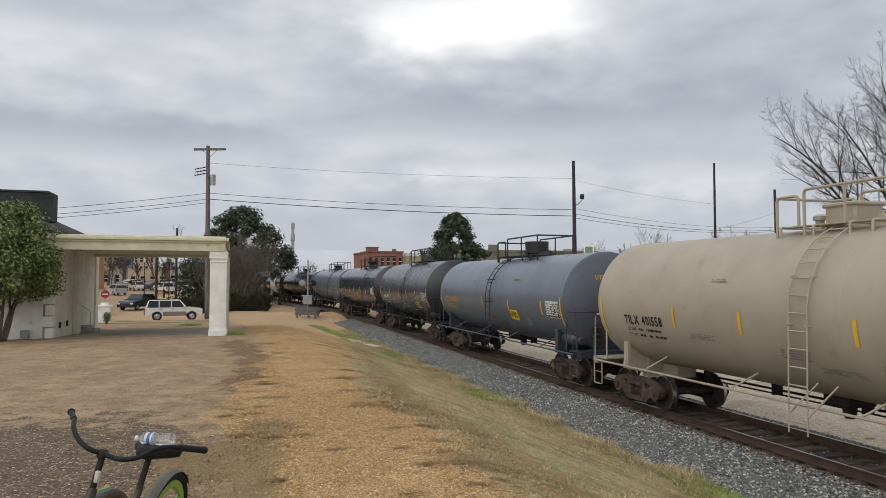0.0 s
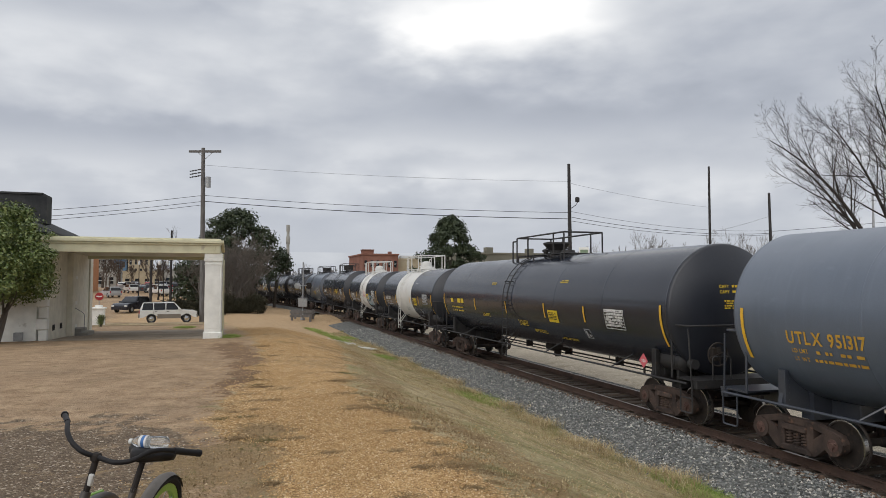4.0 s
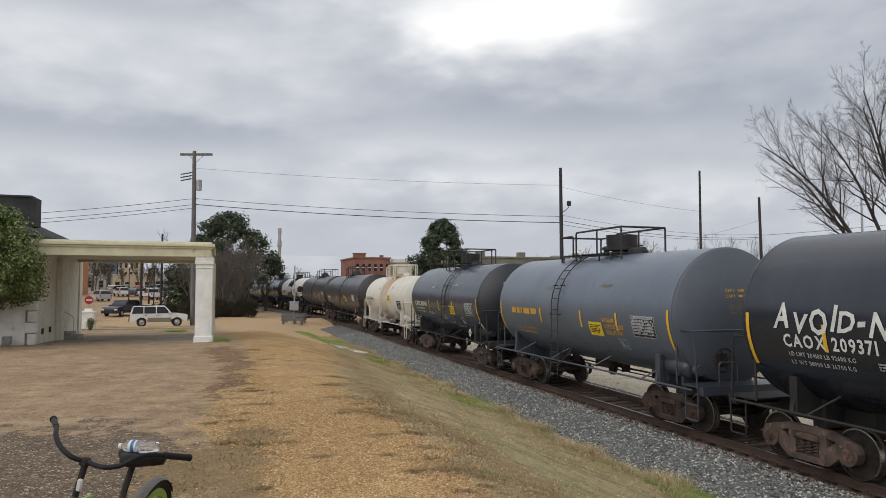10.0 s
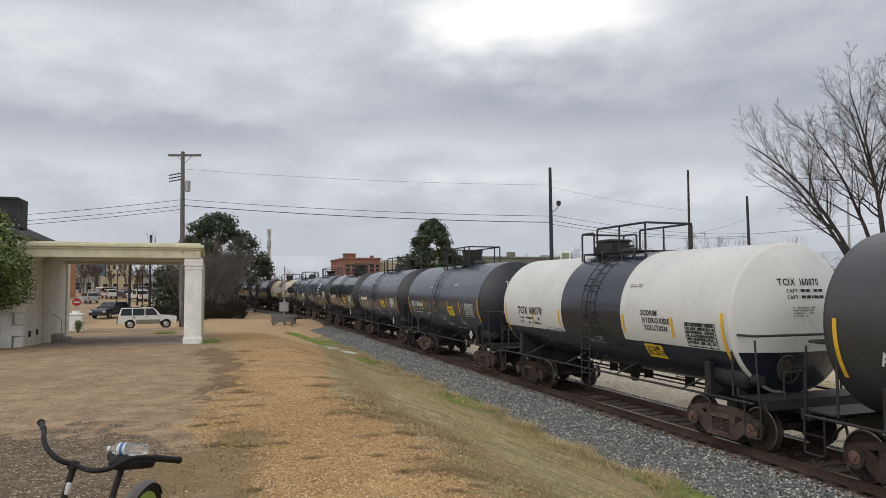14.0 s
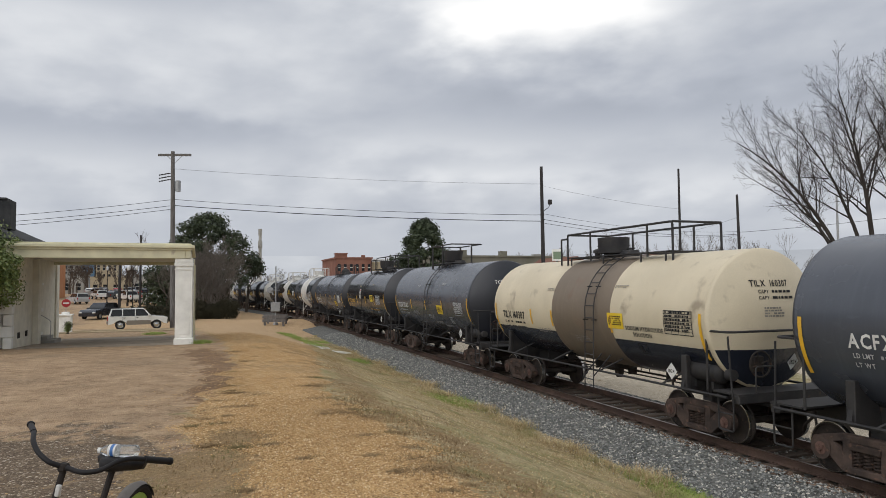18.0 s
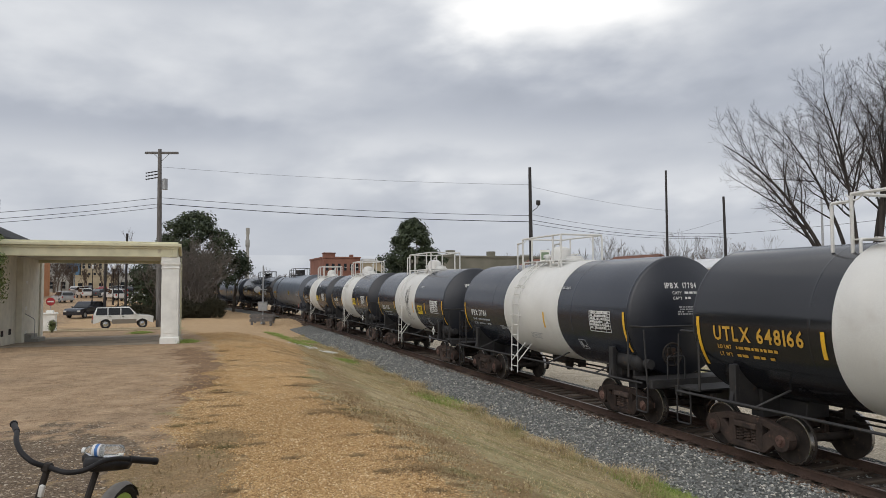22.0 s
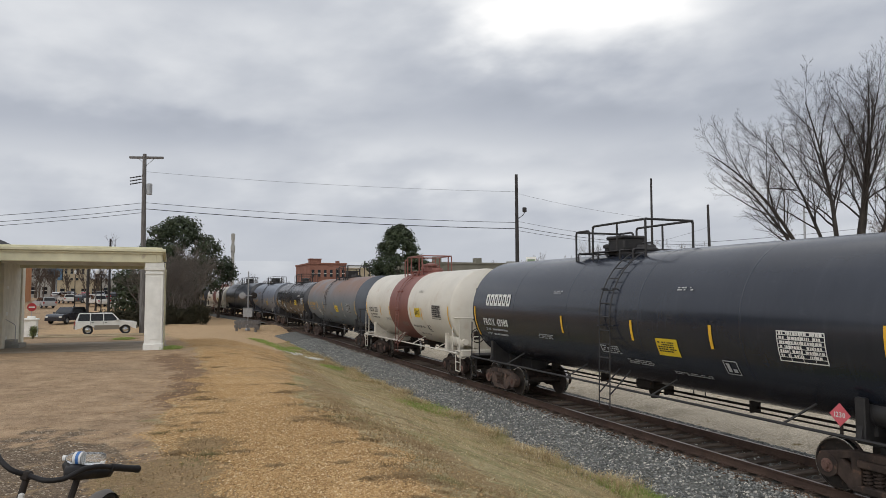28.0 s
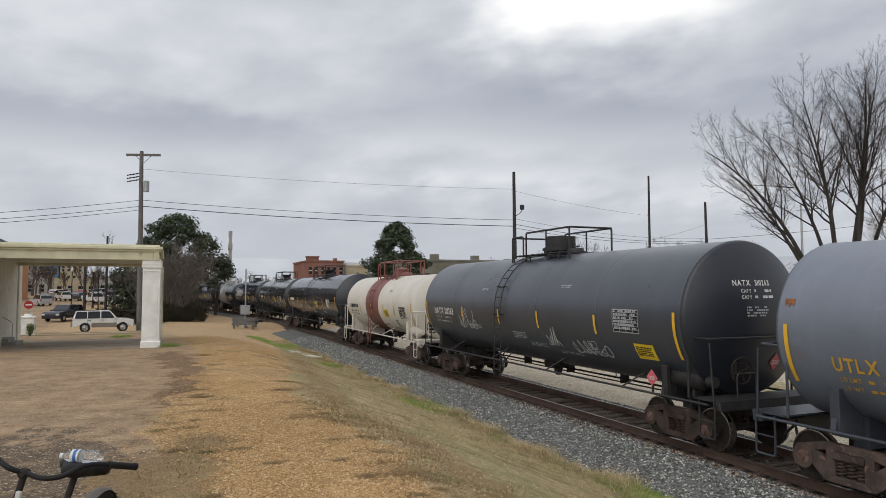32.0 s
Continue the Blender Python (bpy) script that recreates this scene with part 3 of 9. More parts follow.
def line_table():
    """Centre line of the track by distance: (distance, x, y, turn)."""
    s, x, y, a, out = BEND[0], TRACK, BEND[0], 0.0, [(-3000.0, TRACK, -3000.0, 0.0), (BEND[0], TRACK, BEND[0], 0.0)]
    while s < BEND[1]:
        k = BEND[2]
        a2 = a + k * 2.5
        x, y = x - math.sin((a + a2) / 2) * 2.5, y + math.cos((a + a2) / 2) * 2.5
        s, a = s + 2.5, a2
        out.append((s, x, y, a))
    out.append((s + 1500, x - math.sin(a) * 1500, y + math.cos(a) * 1500, a))
    return np.array(out)


LINE = line_table()


def line_at(s):
    return tuple(np.interp(s, LINE[:, 0], LINE[:, k]) for k in (1, 2, 3))


def lot_level(y):
    return np.interp(y, [-2000, 6, 15, 27, 45, 60, 66, 2000], [0, 0, -0.10, -0.36, -0.95, -1.60, -1.75, -1.75])


def ground_z(x, y):
    x, y = np.asarray(x, float), np.asarray(y, float)
    lot = lot_level(y)
    lot = lot + 0.021 * np.clip(y - 72, 0, 90) * ease(0, -8, x)         # the town's lot climbs away
    toe = -2.16
    cross = np.exp(-(((y - 72) / 6.0) ** 4))                          # dirt road over the track
    z = lot + (toe - lot) * ease(1.8, 8.7, x)
    z = z + (-1.79 - z) * cross * ease(2, 6, x) * ease(24, 18, x)
    bend = ease(9.0, 4.0, np.abs(x - np.interp(y, LINE[:, 2], LINE[:, 1]))) * ease(84, 94, y)
    z = z + (-2.06 - z) * bend
    far = -1.98 + 0.10 * ease(16, 30, x)
    z = np.where(x > TRACK, z + (far - z) * ease(12.5, 15.0, x) * (1 - cross), z)
    return z


def gz(x, y):
    return float(ground_z(x, y))


def path_mid(y):
    return np.interp(y, [-50, 5, 7.5, 9.2, 10.9, 12.6, 16.5, 20, 30, 41, 55, 66], [1.0, 1.30, 1.33, 1.10, 0.95, 1.22, 1.75, 2.10, 2.9, 3.3, 3.6, 2.0])


def path_half(y):
    return np.interp(y, [0, 7.5, 9.2, 10.9, 12.6, 16.5, 20, 30, 41, 52, 66], [0.95, 0.92, 1.2, 1.0, 0.88, 0.98, 1.1, 1.9, 2.9, 4.0, 12])


def ground_masks(x, y):
    """gravel path, old asphalt, grass, far lot and their variants: shares from 0 to 1."""
    half = path_half(y)
    off = x - path_mid(y)
    crossing = np.exp(-(((y - 72) / 6.0) ** 4))
    gravel = 1 - ease(0.82, 1.22, np.abs(off) / half)
    road = np.exp(-(((y - 72) / 6.5) ** 4)) * ease(-7, -2, x) * ease(40, 22, x)
    gravel = np.maximum(gravel, road)
    asphalt = np.maximum(ease(0.45, -0.45, off + half * 1.0) * ease(54, 50, y), ease(-4, -8, x) * ease(55, 58, y))
    grass = ease(-0.15, 0.5, off - half * 1.0) * ease(12, 10.5, x) * (1 - crossing)
    grass = np.maximum(grass, 0.85 * np.exp(-((x - 20.5 - 0.6 * np.sin(y * 0.4)) / 1.7) ** 2) * ease(8, 14, y) * ease(64, 56, y))
    # strips of verge round the lot's far end
    grass = np.maximum(grass, ease(46, 50, y) * ease(60, 56, y) * ease(0.5, -0.5, x) * 0.9)
    lotfar = np.maximum(ease(12.6, 13.4, x), ease(78, 84, y) * ease(5.0, 7.0, x) * ease(130, 110, y) * 0.8)
    tar = ease(10.6, 7.6, y + 0.30 * x) * ease(0.4, -0.7, x)
    silt = np.exp(-((x - np.interp(y, [10, 12.3, 14.2, 18, 21.5, 28], [-0.2, 0.1, 0.35, 0.55, 0.15, 0.3])) / np.interp(y, [10, 14, 18, 24], [0.25, 0.36, 0.50, 0.6])) ** 2) * ease(11.0, 12.5, y) * ease(27, 21, y)
    turf = np.exp(-(((x - 0.42) / 0.42) ** 2 + ((y - 8.6) / 0.70) ** 2)) + 0.80 * ease(-0.9, -0.4, x) * ease(0.75, 0.25, x) * ease(8.4, 7.4, y)
    turf = np.maximum(turf, 0.75 * np.exp(-((off - half * 1.0 - 0.75) / np.interp(y, [5, 20, 40], [0.36, 0.5, 0.8])) ** 2) * ease(46, 36, y))
    dirt = np.maximum(gravel * ease(30, 44, y), road)
    return gravel, asphalt, grass, lotfar, tar, silt, np.clip(turf, 0, 1), dirt


def ground_material():
    m = bpy.data.materials.new("ground_gravel_grass_asphalt")
    m.use_nodes = True
    nt = m.node_tree
    N, K = nt.nodes.new, nt.links.new
    b = nt.nodes["Principled BSDF"]
    tc = N("ShaderNodeTexCoord")

    def noise_tex(scale, detail=6, rough=0.55, dist=0.0):
        n = N("ShaderNodeTexNoise")
        n.inputs["Scale"].default_value, n.inputs["Detail"].default_value = scale, detail
        n.inputs["Roughness"].default_value, n.inputs["Distortion"].default_value = rough, dist
        K(tc.outputs["Object"], n.inputs["Vector"])
        return n.outputs["Fac"]

    def tone(fac, stops):
        r = N("ShaderNodeValToRGB")
        els = r.color_ramp.elements
        while len(els) < len(stops):
            els.new(0.5)
        for e, (p, c) in zip(els, stops):
            e.position, e.color = p, (*c, 1)
        K(fac, r.inputs[0])
        return r.outputs[0]

    def blend(fac, a, bb, mode="MIX"):
        x = N("ShaderNodeMix"); x.data_type = "RGBA"; x.blend_type = mode
        if isinstance(fac, float):
            x.inputs[0].default_value = fac
        else:
            K(fac, x.inputs[0])
        K(a, x.inputs[6]); K(bb, x.inputs[7])
        return x.outputs[2]

    def math_(op, a, v):
        x = N("ShaderNodeMath"); x.operation = op
        K(a, x.inputs[0])
        if isinstance(v, (int, float)):
            x.inputs[1].default_value = v
        else:
            K(v, x.inputs[1])
        return x.outputs[0]

    def span(fac, lo, hi, a=0.0, c=1.0):
        x = N("ShaderNodeMapRange")
        x.inputs[1].default_value, x.inputs[2].default_value, x.inputs[3].default_value, x.inputs[4].default_value = lo, hi, a, c
        K(fac, x.inputs[0])
        return x.outputs[0]

    vor = N("ShaderNodeTexVoronoi"); vor.inputs["Scale"].default_value = 52
    K(tc.outputs["Object"], vor.inputs["Vector"])
    vcol = N("ShaderNodeSeparateColor"); K(vor.outputs["Color"], vcol.inputs[0])
    patch, mid, fine, clump, tuft = noise_tex(0.35), noise_tex(2.2, 7, 0.65), noise_tex(46, 4, 0.7), noise_tex(0.95, 6, 0.65, 0.8), noise_tex(4.2, 5, 0.6, 0.4)
    dead = tone(fine, [(0.25, (0.12, 0.085, 0.042)), (0.55, (0.23, 0.165, 0.085)), (0.78, (0.36, 0.275, 0.155))])
    gravel = tone(vcol.outputs[0], [(0.0, (0.30, 0.172, 0.072)), (0.3, (0.46, 0.285, 0.125)), (0.7, (0.64, 0.43, 0.205)), (1.0, (0.80, 0.62, 0.38))])
    gap = tone(vor.outputs["Distance"], [(0.15, (1.12, 1.12, 1.12)), (0.40, (0.92, 0.91, 0.90)), (0.66, (0.52, 0.49, 0.46))])
    gravel = blend(0.85, gravel, gap, "MULTIPLY")
    gravel = blend(span(mid, 0.50, 0.72, 0, 0.6), gravel, tone(fine, [(0.3, (0.26, 0.155, 0.068)), (0.7, (0.50, 0.335, 0.155))]))
    gravel = blend(span(clump, 0.56, 0.66, 0, 0.55), gravel, dead)
    gravel = blend(span(tuft, 0.60, 0.66, 0, 0.6), gravel, tone(fine, [(0.3, (0.10, 0.068, 0.034)), (0.7, (0.24, 0.175, 0.09))]))
    grit = noise_tex(15, 5, 0.75)
    asphalt = tone(mid, [(0.30, (0.24, 0.158, 0.095)), (0.48, (0.36, 0.246, 0.152)), (0.66, (0.48, 0.343, 0.220))])
    asphalt = blend(span(vcol.outputs[1], 0.55, 1.0, 0, 0.75), asphalt, tone(fine, [(0.3, (0.36, 0.25, 0.147)), (0.7, (0.66, 0.51, 0.33))]))
    asphalt = blend(span(patch, 0.52, 0.66, 0, 0.5), asphalt, tone(vcol.outputs[2], [(0.0, (0.15, 0.105, 0.066)), (0.7, (0.25, 0.18, 0.115)), (1.0, (0.46, 0.37, 0.27))]))
    asphalt = blend(span(tuft, 0.60, 0.68, 0, 0.6), asphalt, tone(fine, [(0.3, (0.13, 0.085, 0.045)), (0.7, (0.25, 0.17, 0.09))]))
    straw = tone(fine, [(0.22, (0.30, 0.232, 0.128)), (0.5, (0.48, 0.388, 0.228)), (0.78, (0.64, 0.54, 0.345))])
    straw = blend(span(mid, 0.46, 0.60, 0, 0.85), straw, tone(fine, [(0.3, (0.24, 0.190, 0.092)), (0.7, (0.42, 0.35, 0.185))]))
    straw = blend(span(tuft, 0.54, 0.64, 0, 0.8), straw, tone(fine, [(0.3, (0.12, 0.082, 0.045)), (0.7, (0.27, 0.20, 0.12))]))
    straw = blend(span(patch, 0.50, 0.60, 0, 0.6), straw, tone(fine, [(0.3, (0.13, 0.145, 0.05)), (0.7, (0.29, 0.29, 0.12))]))
    straw = blend(span(clump, 0.50, 0.36, 0, 0.75), straw, dead)
    field = straw
    farlot = tone(vcol.outputs[0], [(0.0, (0.38, 0.32, 0.235)), (0.6, (0.58, 0.505, 0.39)), (1.0, (0.78, 0.71, 0.60))])
    farlot = blend(span(clump, 0.50, 0.62, 0, 0.6), farlot, tone(fine, [(0.3, (0.27, 0.225, 0.16)), (0.7, (0.44, 0.385, 0.295))]))
    tar = tone(vcol.outputs[0], [(0.0, (0.065, 0.048, 0.034)), (0.55, (0.125, 0.094, 0.066)), (0.86, (0.20, 0.155, 0.11)), (0.95, (0.44, 0.37, 0.28)), (1.0, (0.66, 0.60, 0.50))])
    silt = tone(mid, [(0.3, (0.145, 0.085, 0.048)), (0.7, (0.265, 0.165, 0.095))])
    turf = tone(fine, [(0.25, (0.185, 0.122, 0.060)), (0.55, (0.33, 0.230, 0.120)), (0.8, (0.47, 0.345, 0.195))])
    turf = blend(span(mid, 0.52, 0.68, 0, 0.35), turf, tone(fine, [(0.3, (0.15, 0.115, 0.050)), (0.7, (0.27, 0.215, 0.105))]))
    dirt = tone(mid, [(0.3, (0.44, 0.30, 0.170)), (0.7, (0.60, 0.43, 0.265))])
    col = field
    for attr, c, rag, fill in (("far_lot", farlot, 2.4, 1.0), ("asphalt", asphalt, 2.2, 1.0), ("tar", tar, 2.6, 0.85), ("gravel", gravel, 1.7, 1.0), ("dirt", dirt, 1.6, 0.85), ("grass", straw, 1.7, 1.0), ("silt", silt, 2.2, 0.85), ("turf", turf, 2.6, 0.85)):
        at = N("ShaderNodeAttribute"); at.attribute_name = attr
        # ragged borders
        s = math_("ADD", at.outputs["Fac"], math_("MULTIPLY", math_("SUBTRACT", clump, 0.5), rag))
        s = math_("ADD", s, math_("MULTIPLY", math_("SUBTRACT", tuft, 0.5), 1.8))
        s = math_("ADD", s, math_("MULTIPLY", math_("SUBTRACT", grit, 0.5), 0.9))
        col = blend(math_("MULTIPLY", span(s, 0.36, 0.66, 0.0, fill), span(at.outputs["Fac"], 0.0, 0.12)), col, c)
    shade = tone(grit, [(0.30, (0.62, 0.61, 0.60)), (0.5, (0.98, 0.98, 0.98)), (0.68, (1.28, 1.28, 1.28))])
    col = blend(0.8, col, shade, "MULTIPLY")
    K(col, b.inputs["Base Color"])
    b.inputs["Roughness"].default_value = 0.95
    b.inputs["Specular IOR Level"].default_value = 0.25
    bp = N("ShaderNodeBump"); bp.inputs["Strength"].default_value, bp.inputs["Distance"].default_value = 0.8, 0.03
    h = math_("ADD", math_("MULTIPLY", fine, 0.5), math_("MULTIPLY", vor.outputs["Distance"], -0.7))
    h = math_("ADD", h, mid)
    K(h, bp.inputs["Height"]); K(bp.outputs[0], b.inputs["Normal"])
    return m


def grown(lo, hi, fine_lo, fine_hi, step, grow=1.22):
    out = list(np.arange(fine_lo, fine_hi + 1e-6, step))
    s, v = step, fine_hi
    while v < hi:
        s *= grow; v = min(hi, v + s); out.append(v)
    s, v = step, fine_lo
    while v > lo:
        s *= grow; v = max(lo, v - s); out.insert(0, v)
    return np.array(out)


def build_ground():
    xs, ys = grown(-2500, 2500, -14, 18, 0.25), grown(-2500, 2500, 2, 50, 0.3, 1.07)
    X, Y = np.meshgrid(xs, ys)
    Z = ground_z(X, Y)
    rng = np.random.default_rng(4)
    near = (np.abs(X) < 20) & (Y > 0) & (Y < 60)
    Z = Z + np.where(near, rng.normal(0, 0.003, Z.shape), 0)
    Z = Z + 0.010 * np.sin(X * 0.9 + 1.3 * np.sin(Y * 0.35)) * np.sin(Y * 0.5) * near
    Z = np.where((np.abs(X - TRACK) < 3.0) & (np.abs(Y - 72) > 9), Z - 0.06, Z)
    verts = np.stack([X.ravel(), Y.ravel(), Z.ravel()], 1)
    w, h = len(xs), len(ys)
    i = np.arange(w * h).reshape(h, w)
    faces = np.stack([i[:-1, :-1].ravel(), i[:-1, 1:].ravel(), i[1:, 1:].ravel(), i[1:, :-1].ravel()], 1)
    me = link_mesh("ground", verts, faces, ground_material(), smooth=True)
    for name, v in zip(("gravel", "asphalt", "grass", "far_lot", "tar", "silt", "turf", "dirt"), ground_masks(X.ravel(), Y.ravel())):
        me.attributes.new(name, "FLOAT", "POINT").data.foreach_set("value", v.astype(np.float32))
    tagged(new("ground", me), "sloping yard of tan gravel, old asphalt and dry winter grass", "ground", kind="structure")


build_ground()


def strip(name, prof, y0, y1, step, mat_, jitter=0.0, seed=1):
    """A long bank along the track with a cross profile of (x, z)."""
    rng = np.random.default_rng(seed)
    ys = np.arange(y0, y1 + step / 2, step)
    n = len(prof)
    V = np.zeros((len(ys), n, 3))
    for k, (x, z) in enumerate(prof):
        cx, cy, a = line_at(ys)
        V[:, k, 0], V[:, k, 1], V[:, k, 2] = cx + (x - TRACK) * np.cos(a), cy + (x - TRACK) * np.sin(a), z
    V[:, 1:-1, 2] += rng.normal(0, jitter, (len(ys), n - 2))
    i = np.arange(len(ys) * n).reshape(len(ys), n)
    F = np.stack([i[:-1, :-1].ravel(), i[:-1, 1:].ravel(), i[1:, 1:].ravel(), i[1:, :-1].ravel()], 1)
    return link_mesh(name, V.reshape(-1, 3), F, mat_, smooth=True)


def bed_profile():
    out = []
    for q in np.linspace(-3.15, 1.95, 24):
        z = RAIL - 0.245 if -1.00 < q < 1.00 else RAIL - 0.160 if -1.62 < q < 1.62 else (RAIL - 0.205 - (abs(q) - 1.62) * (0.20 if q < 0 else 0.2))
        if q < -1.62:
            z = RAIL - 0.160 - (abs(q) - 1.62) * 0.215
        out.append((TRACK + q, z - (0.12 if q in (-3.15, 1.95) else 0)))
    return out


BED = bed_profile()
for y0, y1, step in ((-60, -2, 1.0), (-2, 62, 0.16), (81, 150, 0.8), (150, 260, 5), (260, 900, 40)):
    tagged(new("ballast_bed", strip("ballast_bed", BED, y0, y1, step, BALLAST, 0.012 if step < 1 else 0.0)), "bank of grey crushed-stone ballast under the rails", "track bed", kind="structure")


# Dark strip between the rails: the shade under the train, put into the colour
SHADED_BED = surface("train_shaded_ballast", (0.040, 0.033, 0.029), (0.085, 0.068, 0.056), scale=5, rough=0.85, bump=0.9, fine=24, spot=(0.13, 0.11, 0.09), spot_scale=9, spot_lo=0.58, spot_hi=0.68)
for y0, y1 in ((-2, 66), (81, 150)):
    prof = [(TRACK + q, RAIL - (0.262 if abs(q) > 1.2 else 0.232)) for q in (-1.28, -1.0, -0.5, 0.0, 0.5, 1.0, 1.28)]
    tagged(new("oiled_ballast", strip("oiled_ballast", prof, y0, y1, 0.3, SHADED_BED, 0.006, 3)), "crushed stone between the rails, darkened with the train's shade", "track bed", kind="structure")


def stones(name, n, spot, size, mat_, label, category, seed, flat=0.75, sides=4):
    """Loose stones as one sheet of small solids."""
    rng = np.random.default_rng(seed)
    x, y, z = spot(rng, n)
    n = len(x)
    ang = np.arange(sides) * math.tau / sides
    base = np.concatenate([np.stack([np.cos(ang), np.sin(ang), np.zeros(sides)], 1), [[0, 0, 0.8]], [[0, 0, -0.8]]])
    r = rng.uniform(*size, n)
    V = base[None] * r[:, None, None] * rng.uniform(0.55, 1.3, (n, sides + 2, 1))
    V[:, :, 2] *= flat
    a = rng.uniform(0, math.tau, n)
    ca, sa = np.cos(a)[:, None], np.sin(a)[:, None]
    vx, vy = V[:, :, 0] * ca - V[:, :, 1] * sa, V[:, :, 0] * sa + V[:, :, 1] * ca
    V = np.stack([vx + x[:, None], vy + y[:, None], V[:, :, 2] + (z + r * 0.25)[:, None]], 2)
    f = [(k, (k + 1) % sides, sides) for k in range(sides)] + [((k + 1) % sides, k, sides + 1) for k in range(sides)]
    F = (np.array(f)[None] + (np.arange(n) * (sides + 2))[:, None, None]).reshape(-1, 3)
    tagged(new(name, link_mesh(name, V.reshape(-1, 3), F, mat_)), label, category, kind="stuff")


def on_bed(rng, n):
    y = 3 + 50 * rng.random(n) ** 1.7
    q = np.where(rng.random(n) < 0.10, -3.3 - np.abs(rng.normal(0, 0.22, n)), rng.uniform(-3.45, 1.7, n))
    q = np.where(np.abs(np.abs(q) - 0.75) < 0.09, q + 0.25, q)
    inner = (np.abs(q) < 1.05) & (rng.random(n) < 0.74)
    q, y = q[~inner], y[~inner]
    z = np.interp(TRACK + q, [b[0] for b in BED], [b[1] for b in BED])
    z = np.maximum(z, ground_z(TRACK + q, y) - 0.02)
    return TRACK + q, y, z


def on_ends(rng, n):
    """Rust-stained stones along the sleepers' ends."""
    y = 3 + 45 * rng.random(n) ** 1.6
    q = -1.15 + rng.normal(0, 0.16, n)
    z = np.interp(TRACK + q, [b[0] for b in BED], [b[1] for b in BED])
    return TRACK + q, y, z


def tuft_spots(n, seed):
    """Where dead tufts grow in the gravel: x, y, radius."""
    rng = np.random.default_rng(seed)
    y = 3.4 + 26 * rng.random(n) ** 1.5
    x = path_mid(y) + np.where(rng.random(n) < 0.6, 1.0, -1.0) * path_half(y) * np.sqrt(rng.random(n)) * 1.1
    return np.stack([x, y, rng.uniform(0.07, 0.30, n)], 1)


TUFTS = tuft_spots(110, 5)


def on_path(rng, n):
    y = 3.6 + 36 * rng.random(n) ** 2.4
    x = path_mid(y) + np.where(rng.random(n) < 0.75, rng.uniform(-1.05, 1.05, n), rng.normal(0, 0.9, n)) * path_half(y)
    x += 0.18 * np.sin(y * 1.9) + 0.12 * np.sin(y * 4.3 + 1.0)
    ok = ground_masks(x, y)[6] < 0.30 + 0.55 * rng.random(n)
    for cx, cy, cr in TUFTS:
        ok &= ((x - cx) / cr) ** 2 + ((y - cy) / (cr * 0.7)) ** 2 > 1.2 * rng.random(n)
    x, y = x[ok], y[ok]
    return x, y, ground_z(x, y)


def on_lot(rng, n):
    y = 4 + 24 * rng.random(n) ** 1.8
    x = rng.uniform(-8, 0.5, n)
    return x, y, ground_z(x, y)


stones("ballast_stones", 115000, on_bed, (0.016, 0.044), STONE, "loose grey crushed stones along the rails", "ballast", 7, 0.8, 3)
RUSTY_STONE = surface("rust_stained_stone", (0.10, 0.066, 0.048), (0.20, 0.14, 0.105), scale=7, rough=0.9, bump=0.2, fine=60, island=((0.0, (0.035, 0.024, 0.019)), (0.6, (0.115, 0.078, 0.058)), (1.0, (0.30, 0.22, 0.16))))
stones("rusty_stones", 4500, on_ends, (0.022, 0.055), RUSTY_STONE, "rust-stained crushed stones along the sleeper ends", "ballast", 12)
stones("gravel_stones", 150000, on_path, (0.006, 0.0145), PEBBLE, "tan pea gravel worn into the path", "gravel", 8, 0.8)
stones("lot_pebbles", 12000, on_lot, (0.003, 0.008), PEBBLE, "scattered tan pebbles on the old asphalt", "gravel", 9, 0.6)

STRAW = surface("dry_straw_grass", (0.38, 0.275, 0.150), (0.60, 0.475, 0.285), scale=1.1, rough=0.9, bump=0.0, spot=(0.27, 0.25, 0.11), spot_scale=1.3, spot_lo=0.52, spot_hi=0.64, lo=0.38, hi=0.62, island=((0.0, (0.24, 0.155, 0.08)), (0.35, (0.46, 0.335, 0.180)), (0.6, (0.38, 0.34, 0.155)), (0.8, (0.62, 0.49, 0.29)), (1.0, (0.80, 0.69, 0.47))))
BROWN_GRASS = surface("dead_brown_grass", (0.215, 0.145, 0.074), (0.37, 0.262, 0.145), scale=1.4, rough=0.95, bump=0.0, spot=(0.20, 0.18, 0.08), spot_scale=1.0, spot_lo=0.54, spot_hi=0.66)
GREEN_GRASS = surface("green_winter_grass", (0.20, 0.28, 0.06), (0.36, 0.42, 0.13), scale=2.2, rough=0.9, bump=0.0, spot=(0.46, 0.42, 0.22), spot_scale=6)


